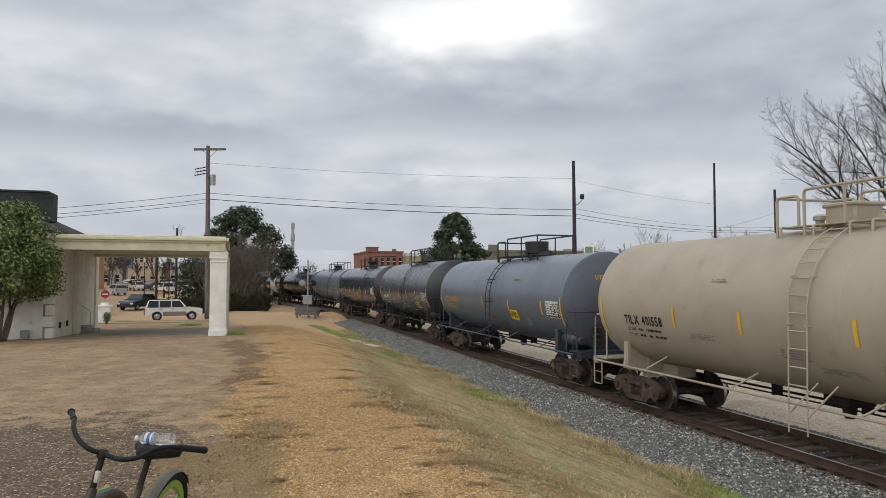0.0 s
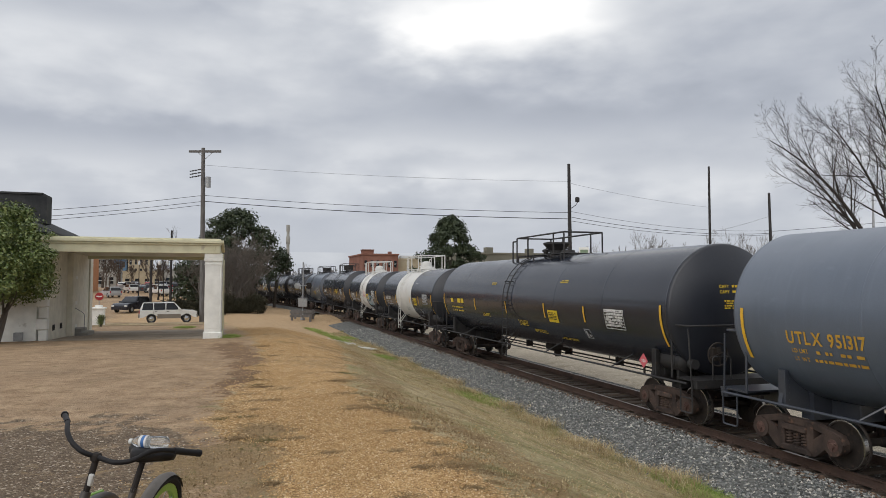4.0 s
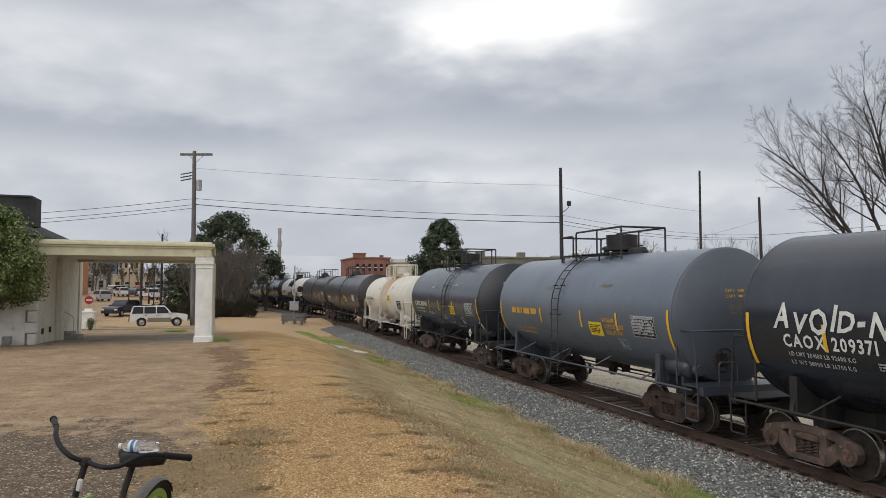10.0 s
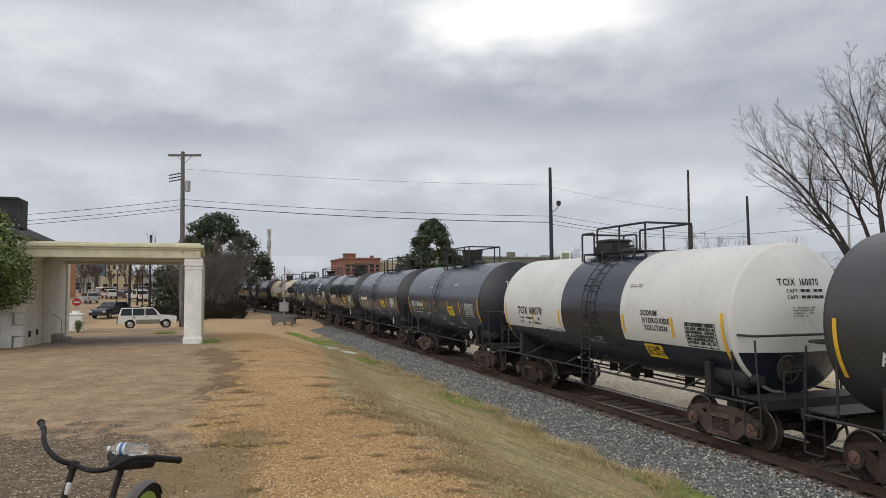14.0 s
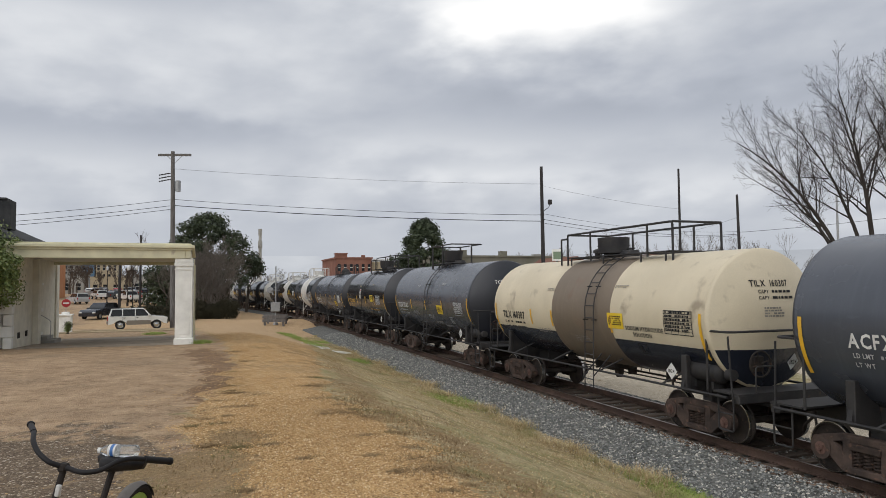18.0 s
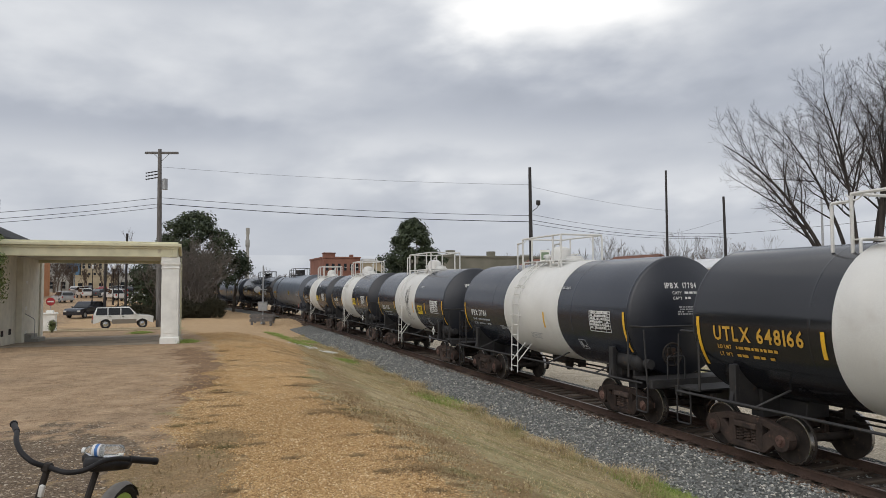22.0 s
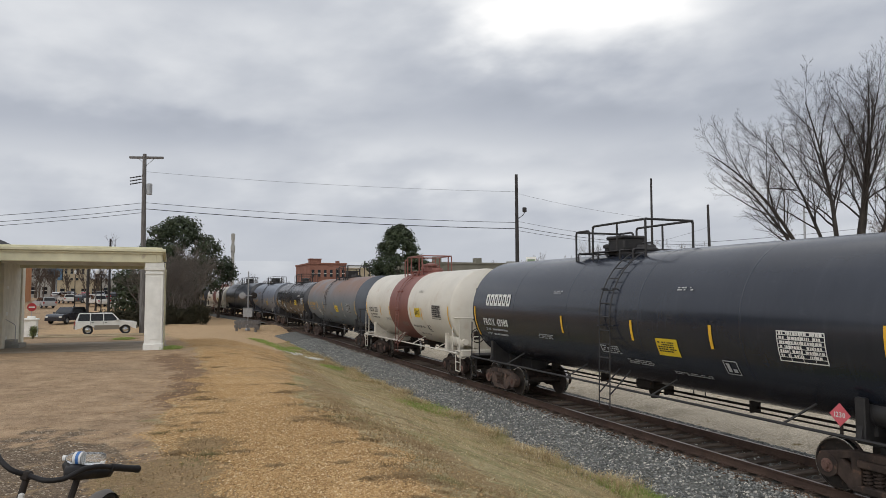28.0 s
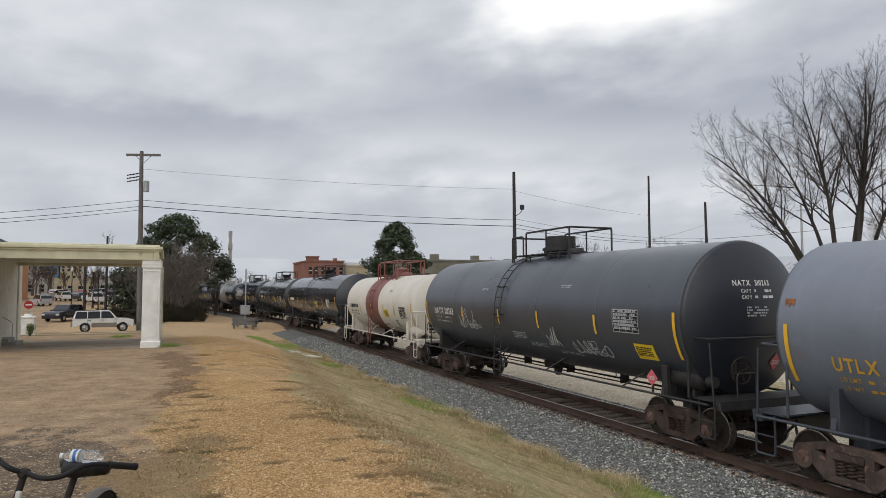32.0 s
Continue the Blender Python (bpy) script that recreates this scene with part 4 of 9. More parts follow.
def blades(name, n, spot, height, mat_, label, seed):
    """Grass blades, each a bent strip of two faces."""
    rng = np.random.default_rng(seed)
    x, y, z, hs = spot(rng, n)
    n = len(x)
    h = rng.uniform(*height, n) * hs
    a, lean = rng.uniform(0, math.tau, n), rng.uniform(0.25, 1.9, n)
    w = rng.uniform(0.0025, 0.006, n)
    dx, dy = np.cos(a), np.sin(a)
    px, py = -dy * w, dx * w
    def pt(k, s, side):
        return np.stack([x + dx * h * lean * k * k + px * side * s, y + dy * h * lean * k * k + py * side * s, z - 0.01 + h * k * (1 - 0.28 * lean * k)], 1)
    V = np.stack([pt(0, 1, -1), pt(0, 1, 1), pt(0.55, 0.8, 1), pt(0.55, 0.8, -1), pt(1, 0, 0)], 1).reshape(-1, 3)
    o = np.arange(n) * 5
    F = [(a_, a_ + 1, a_ + 2, a_ + 3) for a_ in o] + [(a_ + 3, a_ + 2, a_ + 4) for a_ in o]
    tagged(new(name, link_mesh(name, V, F, mat_)), label, "grass", kind="stuff")


def verge(rng, n):
    y = 2.5 + 52 * rng.random(n) ** 1.9
    lo = path_mid(y) + path_half(y) * 1.0
    x = lo + (8.5 - lo) * rng.random(n) ** 0.9
    keep = rng.random(n) < 0.35 + 0.65 * (np.sin(x * 2.1 + 3 * np.sin(y * 0.7)) * np.sin(y * 1.3 + x) > -0.45)
    x, y = x[keep], y[keep]
    return x, y, ground_z(x, y), np.interp(x, [lo.min(), 6, 8.9], [0.55, 0.8, 1.5])


def green_spots(rng, n):
    c = np.array([(8.35, 10.2, 0.5), (8.0, 21.5, 0.8), (6.4, 50.0, 0.7), (6.6, 46.0, 0.8), (6.8, 43.0, 0.6), (7.6, 34, 0.5), (0.1, 27.8, 0.35), (8.4, 11.4, 0.4), (6.3, 53.5, 0.6), (7.9, 47.0, 0.5), (-2.2, 40.7, 0.5)])
    k = c[rng.integers(0, len(c), n)]
    x, y = k[:, 0] + rng.normal(0, 0.45, n) * k[:, 2], k[:, 1] + rng.normal(0, 1.0, n) * k[:, 2]
    ok = x < 9.0
    x, y = x[ok], y[ok]
    return x, y, ground_z(x, y), np.full(len(x), 1.0)


def worn(rng, n):
    """Low dead tufts: in clumps over the gravel, along its edge, and as a mat on the bare turf."""
    k = rng.integers(0, len(TUFTS), n // 2)
    c = TUFTS[k]
    x, y = c[:, 0] + rng.normal(0, 0.62, n // 2) * c[:, 2], c[:, 1] + rng.normal(0, 0.42, n // 2) * c[:, 2]
    ey = 4 + 30 * rng.random(n // 3) ** 1.8
    ex = path_mid(ey) + path_half(ey) + 0.45 + rng.normal(0, 0.28, n // 3) + 0.15 * np.sin(ey * 1.7)
    mx, my = rng.uniform(-1.2, 2.2, n), 3 + 22 * rng.random(n) ** 2
    keep = ground_masks(mx, my)[6] > 0.35 + 0.5 * rng.random(n)
    x, y = np.concatenate([x, ex, mx[keep]]), np.concatenate([y, ey, my[keep]])
    return x, y, ground_z(x, y), np.full(len(x), 0.55)


def tall_edge(rng, n):
    y = 4 + 40 * rng.random(n) ** 1.6
    x = 8.12 + rng.normal(0, 0.20, n) - 0.20 * np.sin(y * 0.9) + 0.12 * np.sin(y * 2.3)
    return x, y, ground_z(x, y), 0.8 + 0.7 * (np.sin(y * 2.3) > 0.4)


blades("dry_grass", 150000, verge, (0.02, 0.07), STRAW, "short dry winter grass on the slope beside the track", 21)
blades("ditch_grass", 17000, tall_edge, (0.10, 0.26), STRAW, "longer straw-coloured grass at the foot of the ballast", 24)
blades("green_grass", 34000, green_spots, (0.06, 0.17), GREEN_GRASS, "patches of green grass beside the track", 22)
blades("worn_grass", 66000, worn, (0.035, 0.08), BROWN_GRASS, "thin dead grass growing through the gravel", 23)


# ---- track ----
def build_track():
    track = thing("railway_track", "rusty steel rails on old wooden sleepers in grey ballast", "railway track", kind="structure")
    prof = [(-0.068, -0.172), (0.068, -0.172), (0.068, -0.158), (0.012, -0.138), (0.012, -0.042), (0.036, -0.030), (0.036, -0.004), (0.030, 0.0), (-0.030, 0.0), (-0.036, -0.004), (-0.036, -0.030), (-0.012, -0.042), (-0.012, -0.138), (-0.068, -0.158)]
    for q in (-0.7535, 0.7535):
        V, F = [], []
        n = len(prof)
        stations = [-60.0] + [BEND[0] + 2.5 * k for k in range(14)] + [900.0]
        for st in stations:
            cx, cy, turn = line_at(st)
            V += [(cx + (q + a) * math.cos(turn), cy + (q + a) * math.sin(turn), RAIL + b) for a, b in prof]
        for j in range(len(stations) - 1):
            for k in range(n):
                F.append((j * n + k, j * n + (k + 1) % n, (j + 1) * n + (k + 1) % n, (j + 1) * n + k))
        F += [tuple(range(n))[::-1], tuple(range(len(V) - n, len(V)))]
        me = link_mesh("rail", V, F, [RAIL_SIDE, RAIL_TOP])
        for j in range(len(stations) - 1):
            me.polygons[j * n + 7].material_index = 1
        hang("rail", me, track, "rusty rail with a bright worn head")
    bm = bmesh.new()
    box(bm, (-1.3, -0.115, -0.18), (1.3, 0.115, 0), 0.012)
    tie = to_mesh("sleeper", bm, TIE, 30)
    bm = bmesh.new()
    for q in (-0.7535, 0.7535):
        box(bm, (q - 0.17, -0.09, 0.001), (q + 0.17, 0.09, 0.016), 0.004)
        for sx in (-0.1, 0.1):
            for sy in (-0.05, 0.05):
                box(bm, (q + sx - 0.012, sy - 0.012, 0.014), (q + sx + 0.012, sy + 0.012, 0.038))
    plates = to_mesh("tie_plate", bm, RAIL_SIDE, 30)
    rng = random.Random(5)
    for i in range(178):
        y = -6 + i * 0.53 + rng.uniform(-0.03, 0.03)
        if 66.5 < y < 78:
            continue
        cx, cy, turn = (float(v) for v in line_at(y))
        m = pose(cx + rng.uniform(-0.05, 0.05), cy, RAIL - 0.172 + rng.uniform(-0.012, 0.0), 0, 0, math.degrees(turn) + rng.uniform(-1.2, 1.2))
        s = hang("sleeper", tie, track, "", m)
        if y < 40:
            hang("tie_plate", plates, s, "", Matrix.Translation((0, 0, 0)))
    bm = bmesh.new()
    for i in range(160):
        y = 89 + i * 0.6
        cx, cy, turn = (float(v) for v in line_at(y))
        box(bm, (-1.3, 0, RAIL - 0.35), (1.3, 0.23, RAIL - 0.175), 0.0, pose(cx, cy, 0, 0, 0, math.degrees(turn)))
    tagged(part("far_sleepers", bm, TIE, track, "distant wooden sleepers"), kind="stuff")
    # planks between the rails where the dirt road crosses
    for k, (a, b) in enumerate(((-1.25, -0.83), (-0.67, -0.25), (-0.2, 0.2), (0.25, 0.67), (0.83, 1.25))):
        bm = bmesh.new()
        box(bm, (TRACK + a, 66.8, RAIL - 0.2), (TRACK + b, 77.6, RAIL - 0.012), 0.015)
        part("crossing_plank", bm, TIE, track, "worn timber crossing plank")


build_track()


# ---- lettering ----
def glyph_table(chars):
    """Outlines of the built-in font, one flat mesh a character, one unit high capitals."""
    made = {}
    for c in chars:
        cu = bpy.data.curves.new("glyph", "FONT")
        cu.body, cu.size, cu.resolution_u, cu.offset = c, 1.0, 2, 0.026
        made[c] = new("glyph", cu)
    dg = bpy.context.evaluated_depsgraph_get()
    dg.update()
    table = {}
    for c, ob in made.items():
        me = bpy.data.meshes.new_from_object(ob.evaluated_get(dg))
        v = np.array([p.co[:2] for p in me.vertices]) / 0.73
        table[c] = (v, [tuple(p.vertices) for p in me.polygons], v[:, 0].min(), v[:, 0].max())
        bpy.data.meshes.remove(me)
    for ob in made.values():
        cu = ob.data
        bpy.data.objects.remove(ob)
        bpy.data.curves.remove(cu)
    return table


GLYPHS = glyph_table("ABCDEFGHIKLMNOPRSTUVWXYZ0123456789-")


def lettering(text, h, squeeze=1.0, gap=0.17, wild=None):
    """Flat vertices and faces of a line of text, from the origin to the right; returns the width too."""
    V, F, x = [], [], 0.0
    for c in text:
        if c == " ":
            x += 0.45
            continue
        v, f, a, b = GLYPHS[c]
        o = len(V)
        if wild:
            # a hand-drawn line: every letter tilts, sits and stretches a little differently
            t, k, up, sl = wild.uniform(-0.14, 0.14), wild.uniform(0.85, 1.2), wild.uniform(-0.12, 0.12), wild.uniform(-0.1, 0.25)
            v = [((p[0] - a) * math.cos(t) - p[1] * k * math.sin(t) + a + sl * p[1], (p[0] - a) * math.sin(t) + p[1] * k * math.cos(t) + up) for p in v]
        V += [((p[0] - a + x) * h * squeeze, p[1] * h) for p in v]
        F += [tuple(i + o for i in q) for q in f]
        x += b - a + gap
    return V, F, max(0.0, x - gap) * h * squeeze


def bars(rows, h, rng, width, skip=0.12):
    """Rows of plain bars in place of print too small to read."""
    V, F = [], []
    for r in range(rows):
        x, y = 0.0, -r * h * 1.7
        while x < width:
            w = rng.uniform(0.6, 2.6) * h
            if rng.random() > skip:
                o = len(V)
                V += [(x, y), (x + w, y), (x + w, y + h), (x, y + h)]
                F.append((o, o + 1, o + 2, o + 3))
            x += w + h * 0.5
    return V, F


def rects(items):
    V, F = [], []
    for x0, y0, x1, y1 in items:
        n = max(1, int(abs(y1 - y0) / 0.16))
        for k in range(n):
            a, b = y0 + (y1 - y0) * k / n, y0 + (y1 - y0) * (k + 1) / n
            o = len(V)
            V += [(x0, a), (x1, a), (x1, b), (x0, b)]
            F.append((o, o + 1, o + 2, o + 3))
    return V, F


def scrawl(rng, w, h, n, pen):
    """Sprayed loops: ribbons along smooth random curves."""
    V, F = [], []
    for s in range(n):
        cx = w * (s + 0.5) / n
        a, b = rng.uniform(0, 6), rng.uniform(0.8, 1.6)
        pts = []
        for i in range(26):
            t = i / 25
            pts.append((cx + w / n * (0.75 * math.sin(a + 7 * t * b) * (0.4 + t) * 0.7 + (t - 0.5) * 0.5), h * (0.5 + 0.5 * math.cos(a * 1.7 + 9 * t + s)) * (0.6 + 0.4 * math.sin(3 * t + a))))
        for (x0, y0), (x1, y1) in zip(pts, pts[1:]):
            dx, dy = x1 - x0, y1 - y0
            L = math.hypot(dx, dy) or 1
            u, v = -dy / L * pen, dx / L * pen
            o = len(V)
            V += [(x0 - u, y0 - v), (x1 - u, y1 - v), (x1 + u, y1 + v), (x0 + u, y0 + v)]
            F.append((o, o + 1, o + 2, o + 3))
    return V, F


# ---- the train ----
RIM_GAP = 1.20        # from the coupling to the rim of the tank
MESHES = {}


def cached(key, make):
    if key not in MESHES:
        MESHES[key] = make()
    return MESHES[key]


def head_profile(R):
    """Dished end with a tight knuckle: (depth, radius) from the rim to the middle."""
    k, rc = 0.10, 2 * R
    beta = math.asin((R - k) / (rc - k))
    x0 = -(rc - k) * math.cos(beta)
    out = []
    for i in range(1, 7):
        a = (math.pi / 2 - beta) * i / 6
        out.append((k * math.sin(a), R - k + k * math.cos(a)))
    for i in range(1, 8):
        a = beta * (1 - i / 7)
        out.append((x0 + rc * math.cos(a), max(0.02, rc * math.sin(a))))
    return out


def tank_mesh(L, R, zc, paint, seams):
    half = L / 2 - RIM_GAP
    n = max(3, round(2 * half / 3.0)) if seams else 1
    xs = [-half, -half + 0.03, -half + 0.05]
    for i in range(1, n):
        s = -half + 2 * half * i / n
        xs += [s - 0.025, s - 0.008, s + 0.008, s + 0.025]
    seam = {round(-half + 2 * half * i / n + e, 4) for i in range(1, n) for e in (-0.008, 0.008)} | {round(v, 4) for v in (-half, -half + 0.03, half - 0.03, half)}
    prof = [(x, R + (0.004 if round(x, 4) in seam else 0.0)) for x in xs + [half - 0.05, half - 0.03, half]]
    bm = bmesh.new()
    lathe(bm, prof, 96, "x", (0, 0, zc), caps=False)
    return to_mesh("tank", bm, paint, 5)


def tank_end_mesh(R, zc, paint):
    """One dished end, its rim at the origin, facing +x."""
    bm = bmesh.new()
    lathe(bm, [(-0.004, R + 0.004)] + head_profile(R), 56, "x", (0, 0, zc))
    return to_mesh("tank_end", bm, paint, 40)


def wrapped(V, R, zc, x0, z0, lift=0.006, side=-1):
    """Flat print laid round the flank of a tank; (x0, z0) is its lower left corner on the camera's side."""
    th0 = math.asin(max(-0.97, min(0.97, (z0 - zc) / R)))
    return [(x0 + side * -1 * u, side * (R + lift) * math.cos(th0 + v / R), zc + (R + lift) * math.sin(th0 + v / R)) for u, v in V]


def on_head(V, L, R, zc, y0, z0, lift=0.012):
    """Print on the end of the tank that faces along +x."""
    half = L / 2 - RIM_GAP
    out = []
    hp = head_profile(R)[::-1]
    depth = lambda r: float(np.interp(r, [q[1] for q in hp], [q[0] for q in hp]))
    for u, v in V:
        y, z = y0 + u, z0 + v
        r = min(0.98, math.hypot(y, z - zc) / R)
        out.append((half + depth(r * R) + lift, y, z))
    return out


def bogie_frame_mesh():
    bm = bmesh.new()
    t0, t1 = -0.075, 0.075
    # upper chord, pedestals and lower arch of the cast side frame
    prism(bm, [(-1.12, 0.50), (-1.05, 0.66), (-0.72, 0.74), (-0.45, 0.80), (0.45, 0.80), (0.72, 0.74), (1.05, 0.66), (1.12, 0.50), (0.98, 0.44), (0.72, 0.60), (0.42, 0.67), (-0.42, 0.67), (-0.72, 0.60), (-0.98, 0.44)], t0, t1)
    prism(bm, [(-0.92, 0.52), (-0.66, 0.64), (-0.32, 0.40), (-0.32, 0.13), (-0.48, 0.15)], t0, t1)
    prism(bm, [(0.92, 0.52), (0.66, 0.64), (0.32, 0.40), (0.32, 0.13), (0.48, 0.15)], t0, t1)
    prism(bm, [(-0.40, 0.15), (-0.30, 0.26), (0.30, 0.26), (0.40, 0.15)], t0 - 0.05, t1 + 0.05)
    box(bm, (-0.44, t0 - 0.01, 0.20), (-0.27, t1 + 0.01, 0.74))
    box(bm, (0.27, t0 - 0.01, 0.20), (0.44, t1 + 0.01, 0.74))
    for sx in (-1, 1):
        lathe(bm, [(t0 - 0.02, 0.21), (t1 + 0.02, 0.21)], 14, "y", (sx * 0.89, 0, 0.47))
    bmesh.ops.bevel(bm, geom=[e for e in bm.edges if e.calc_length() > 0.12], offset=0.012, segments=1, affect="EDGES")
    return to_mesh("side_frame", bm, BOGIE, 35)


def spring_mesh():
    bm = bmesh.new()
    for sx in (-0.19, 0.0, 0.19):
        pts = [(sx + 0.075 * math.cos(a * 0.9), 0.075 * math.sin(a * 0.9), 0.27 + a * 0.0083) for a in range(0, 34)]
        tube(bm, pts, 0.019, 5)
        lathe(bm, [(0.26, 0.045), (0.55, 0.045)], 8, "z", (sx, 0, 0))
    box(bm, (-0.3, -0.13, 0.55), (0.3, 0.13, 0.67), 0.015)
    return to_mesh("spring_nest", bm, BOGIE, 40)


CAP_RUST = surface("red_brown_bearing_steel", (0.10, 0.058, 0.048), (0.17, 0.105, 0.088), scale=6, rough=0.75, bump=0.15, fine=40, spot=(0.05, 0.035, 0.03), per_object=0.4)


def bearing_mesh():
    bm = bmesh.new()
    lathe(bm, [(-0.16, 0.135), (0.07, 0.135), (0.10, 0.115), (0.11, 0.06), (0.14, 0.05)], 16, "y")
    for k in range(3):
        a = k * math.tau / 3 + 0.5
        lathe(bm, [(0.09, 0.02), (0.125, 0.02)], 6, "y", (0.08 * math.cos(a), 0, 0.08 * math.sin(a)))
    return to_mesh("bearing_cap", bm, CAP_RUST, 40)


WHEEL_R = 0.457


def wheelset_mesh():
    bm = bmesh.new()
    lathe(bm, [(-1.0, 0.075), (1.0, 0.075)], 12, "y")
    marks = []
    for s in (-1, 1):
        f = s * 0.69
        n0 = len(bm.faces)
        lathe(bm, [(f - s * 0.005, 0.12), (f - s * 0.005, WHEEL_R - 0.03), (f, WHEEL_R + 0.025), (f + s * 0.03, WHEEL_R + 0.02), (f + s * 0.045, WHEEL_R), (f + s * 0.135, WHEEL_R - 0.006), (f + s * 0.139, WHEEL_R - 0.024), (f + s * 0.14, WHEEL_R - 0.05), (f + s * 0.115, WHEEL_R - 0.06), (f + s * 0.075, 0.30), (f + s * 0.085, 0.16), (f + s * 0.15, 0.13), (f + s * 0.15, 0.08)], 36, "y", caps=False)
        bm.faces.ensure_lookup_table()
        marks += [bm.faces[i] for i in range(n0 + 36 * 4, n0 + 36 * 6)]
        # wear marks on the plate, so that the turn can be seen
        for k in (0, 1):
            a = k * 2.4 + s
            box(bm, (-0.03, f + s * 0.078, 0.30), (0.03, f + s * 0.094, 0.36), 0, Matrix.Rotation(a, 4, "Y"))
    for f in marks:
        f.material_index = 1
    me = to_mesh("wheelset", bm, WHEEL, 35)
    me.materials.append(TREAD)
    return me


def bolster_mesh():
    bm = bmesh.new()
    box(bm, (-0.22, -1.02, 0.46), (0.22, 1.02, 0.70), 0.03)
    lathe(bm, [(0.66, 0.22), (0.78, 0.22)], 16)
    for s in (-1, 1):
        box(bm, (s * 0.36 - 0.06, -0.70, 0.36), (s * 0.36 + 0.06, 0.70, 0.48), 0.02)
        for e in (-0.62, 0.62):
            box(bm, (s * 0.40 - 0.05, e - 0.07, 0.28), (s * 0.40 + 0.06, e + 0.07, 0.62), 0.02)
    return to_mesh("bogie", bm, BOGIE, 35)


WHEELSETS = {"front": [], "rear": []}


def add_bogie(car, x):
    b = hang("bogie", cached("bolster", bolster_mesh), car, "rusty cast-steel bogie", Matrix.Translation((x, 0, 0)))
    for s in (-1, 1):
        hang("side_frame", cached("side_frame", bogie_frame_mesh), b, "", Matrix.Translation((0, s * 0.995, 0)))
        hang("spring_nest", cached("spring", spring_mesh), b, "coil springs", Matrix.Translation((0, s * 0.995, 0)))
        for e in (-0.89, 0.89):
            hang("bearing_cap", cached("bearing", bearing_mesh), b, "", Matrix.Translation((e, s * 0.995, WHEEL_R)) @ Matrix.Rotation(0 if s > 0 else math.pi, 4, "Z"))
    for key, e in (("rear", -0.89), ("front", 0.89)):
        w = hang("wheelset", cached("wheelset", wheelset_mesh), b, "steel wheels with bright rims", Matrix.Translation((e, 0, WHEEL_R)))
        WHEELSETS[key].append(w)


def sill_mesh(R, zc, mat_):
    """Stub sill, end deck and saddle at the +x end; x = 0 is the coupling face."""
    bm = bmesh.new()
    box(bm, (-2.9, -0.30, 0.80), (-0.42, 0.30, 1.14), 0.02)
    box(bm, (-0.62, -1.42, 0.98), (-0.40, 1.42, 1.16), 0.02)
    box(bm, (-1.15, -1.42, 1.15), (-0.40, 1.42, 1.185), 0.0)
    # cradle that carries the tank over the bogie: a hidden block between, thin upright brackets at the sides
    low = zc - math.sqrt(R * R - 0.75 ** 2)
    box(bm, (-2.25, -0.75, 0.76), (-1.95, 0.75, low + 0.04))
    for e in (-1, 1):
        foot = zc - math.sqrt(max(0.05, R * R - 1.22 ** 2))
        prism(bm, [(e * 0.70, 0.86), (e * 1.40, 1.02), (e * 1.44, 1.10), (e * 1.36, 1.42), (e * 1.30, foot + 0.12), (e * 1.16, foot), (e * 0.80, low + 0.05)], -2.16, -2.06, "yz")
        box(bm, (-2.20, e * 1.33 - 0.06, 1.08), (-2.02, e * 1.33 + 0.06, foot + 0.10), 0.015)
    return to_mesh("end_sill", bm, mat_, 35)


def rail_mesh(mat_):
    bm = bmesh.new()
    # handrail round the end deck, grab irons and step; x = 0 is the coupling face
    pts = arc_path([(-1.25, -1.46, 1.16), (-1.25, -1.46, 2.42), (-0.62, -1.46, 2.42), (-0.62, 1.46, 2.42), (-1.25, 1.46, 2.42), (-1.25, 1.46, 1.16)], 0.16)
    tube(bm, pts, 0.026, 7)
    for s in (-1, 1):
        tube(bm, [(-0.55, s * 1.44, 1.12), (-0.62, s * 1.46, 2.34)], 0.022, 6)
        tube(bm, arc_path([(-0.95, s * 1.45, 1.14), (-0.95, s * 1.45, 0.42), (-0.52, s * 1.45, 0.42), (-0.52, s * 1.45, 1.1)], 0.06), 0.02, 6)
        tube(bm, [(-0.95, s * 1.45, 0.76), (-0.52, s * 1.45, 0.76)], 0.016, 5)
    tube(bm, arc_path([(-0.42, -0.95, 1.16), (-0.42, -0.95, 1.72), (-0.42, -0.45, 1.72), (-0.42, -0.45, 1.16)], 0.08), 0.018, 6)
    return to_mesh("handrail", bm, mat_, 50)


def coupler_mesh():
    bm = bmesh.new()
    box(bm, (-0.75, -0.075, 0.80), (-0.16, 0.075, 0.96), 0.02)
    box(bm, (-0.22, -0.17, 0.74), (-0.02, 0.15, 1.02), 0.04)
    box(bm, (-0.06, -0.19, 0.75), (0.09, -0.04, 1.01), 0.04)
    box(bm, (-0.08, 0.07, 0.80), (0.04, 0.19, 0.97), 0.03)
    tube(bm, [(-0.45, 0.34, 0.86), (-0.2, 0.36, 0.62), (-0.02, 0.2, 0.46)], 0.028, 6)
    return to_mesh("coupler", bm, STEEL_DARK, 35)


def reservoir_mesh(mat_):
    bm = bmesh.new()
    lathe(bm, [(-0.55, 0.05), (-0.53, 0.16), (-0.46, 0.235), (0.46, 0.235), (0.53, 0.16), (0.55, 0.05)], 18, "x")
    for s in (-0.28, 0.28):
        lathe(bm, [(s - 0.025, 0.245), (s + 0.025, 0.245)], 18, "x")
        box(bm, (s - 0.04, -0.12, -0.38), (s + 0.04, 0.12, -0.2))
    lathe(bm, [(0.62, 0.12), (0.80, 0.12)], 12, "x", (0, 0.0, -0.02))
    tube(bm, [(0.5, 0, 0), (0.66, 0, 0)], 0.035, 6)
    return to_mesh("brake_reservoir", bm, mat_, 40)


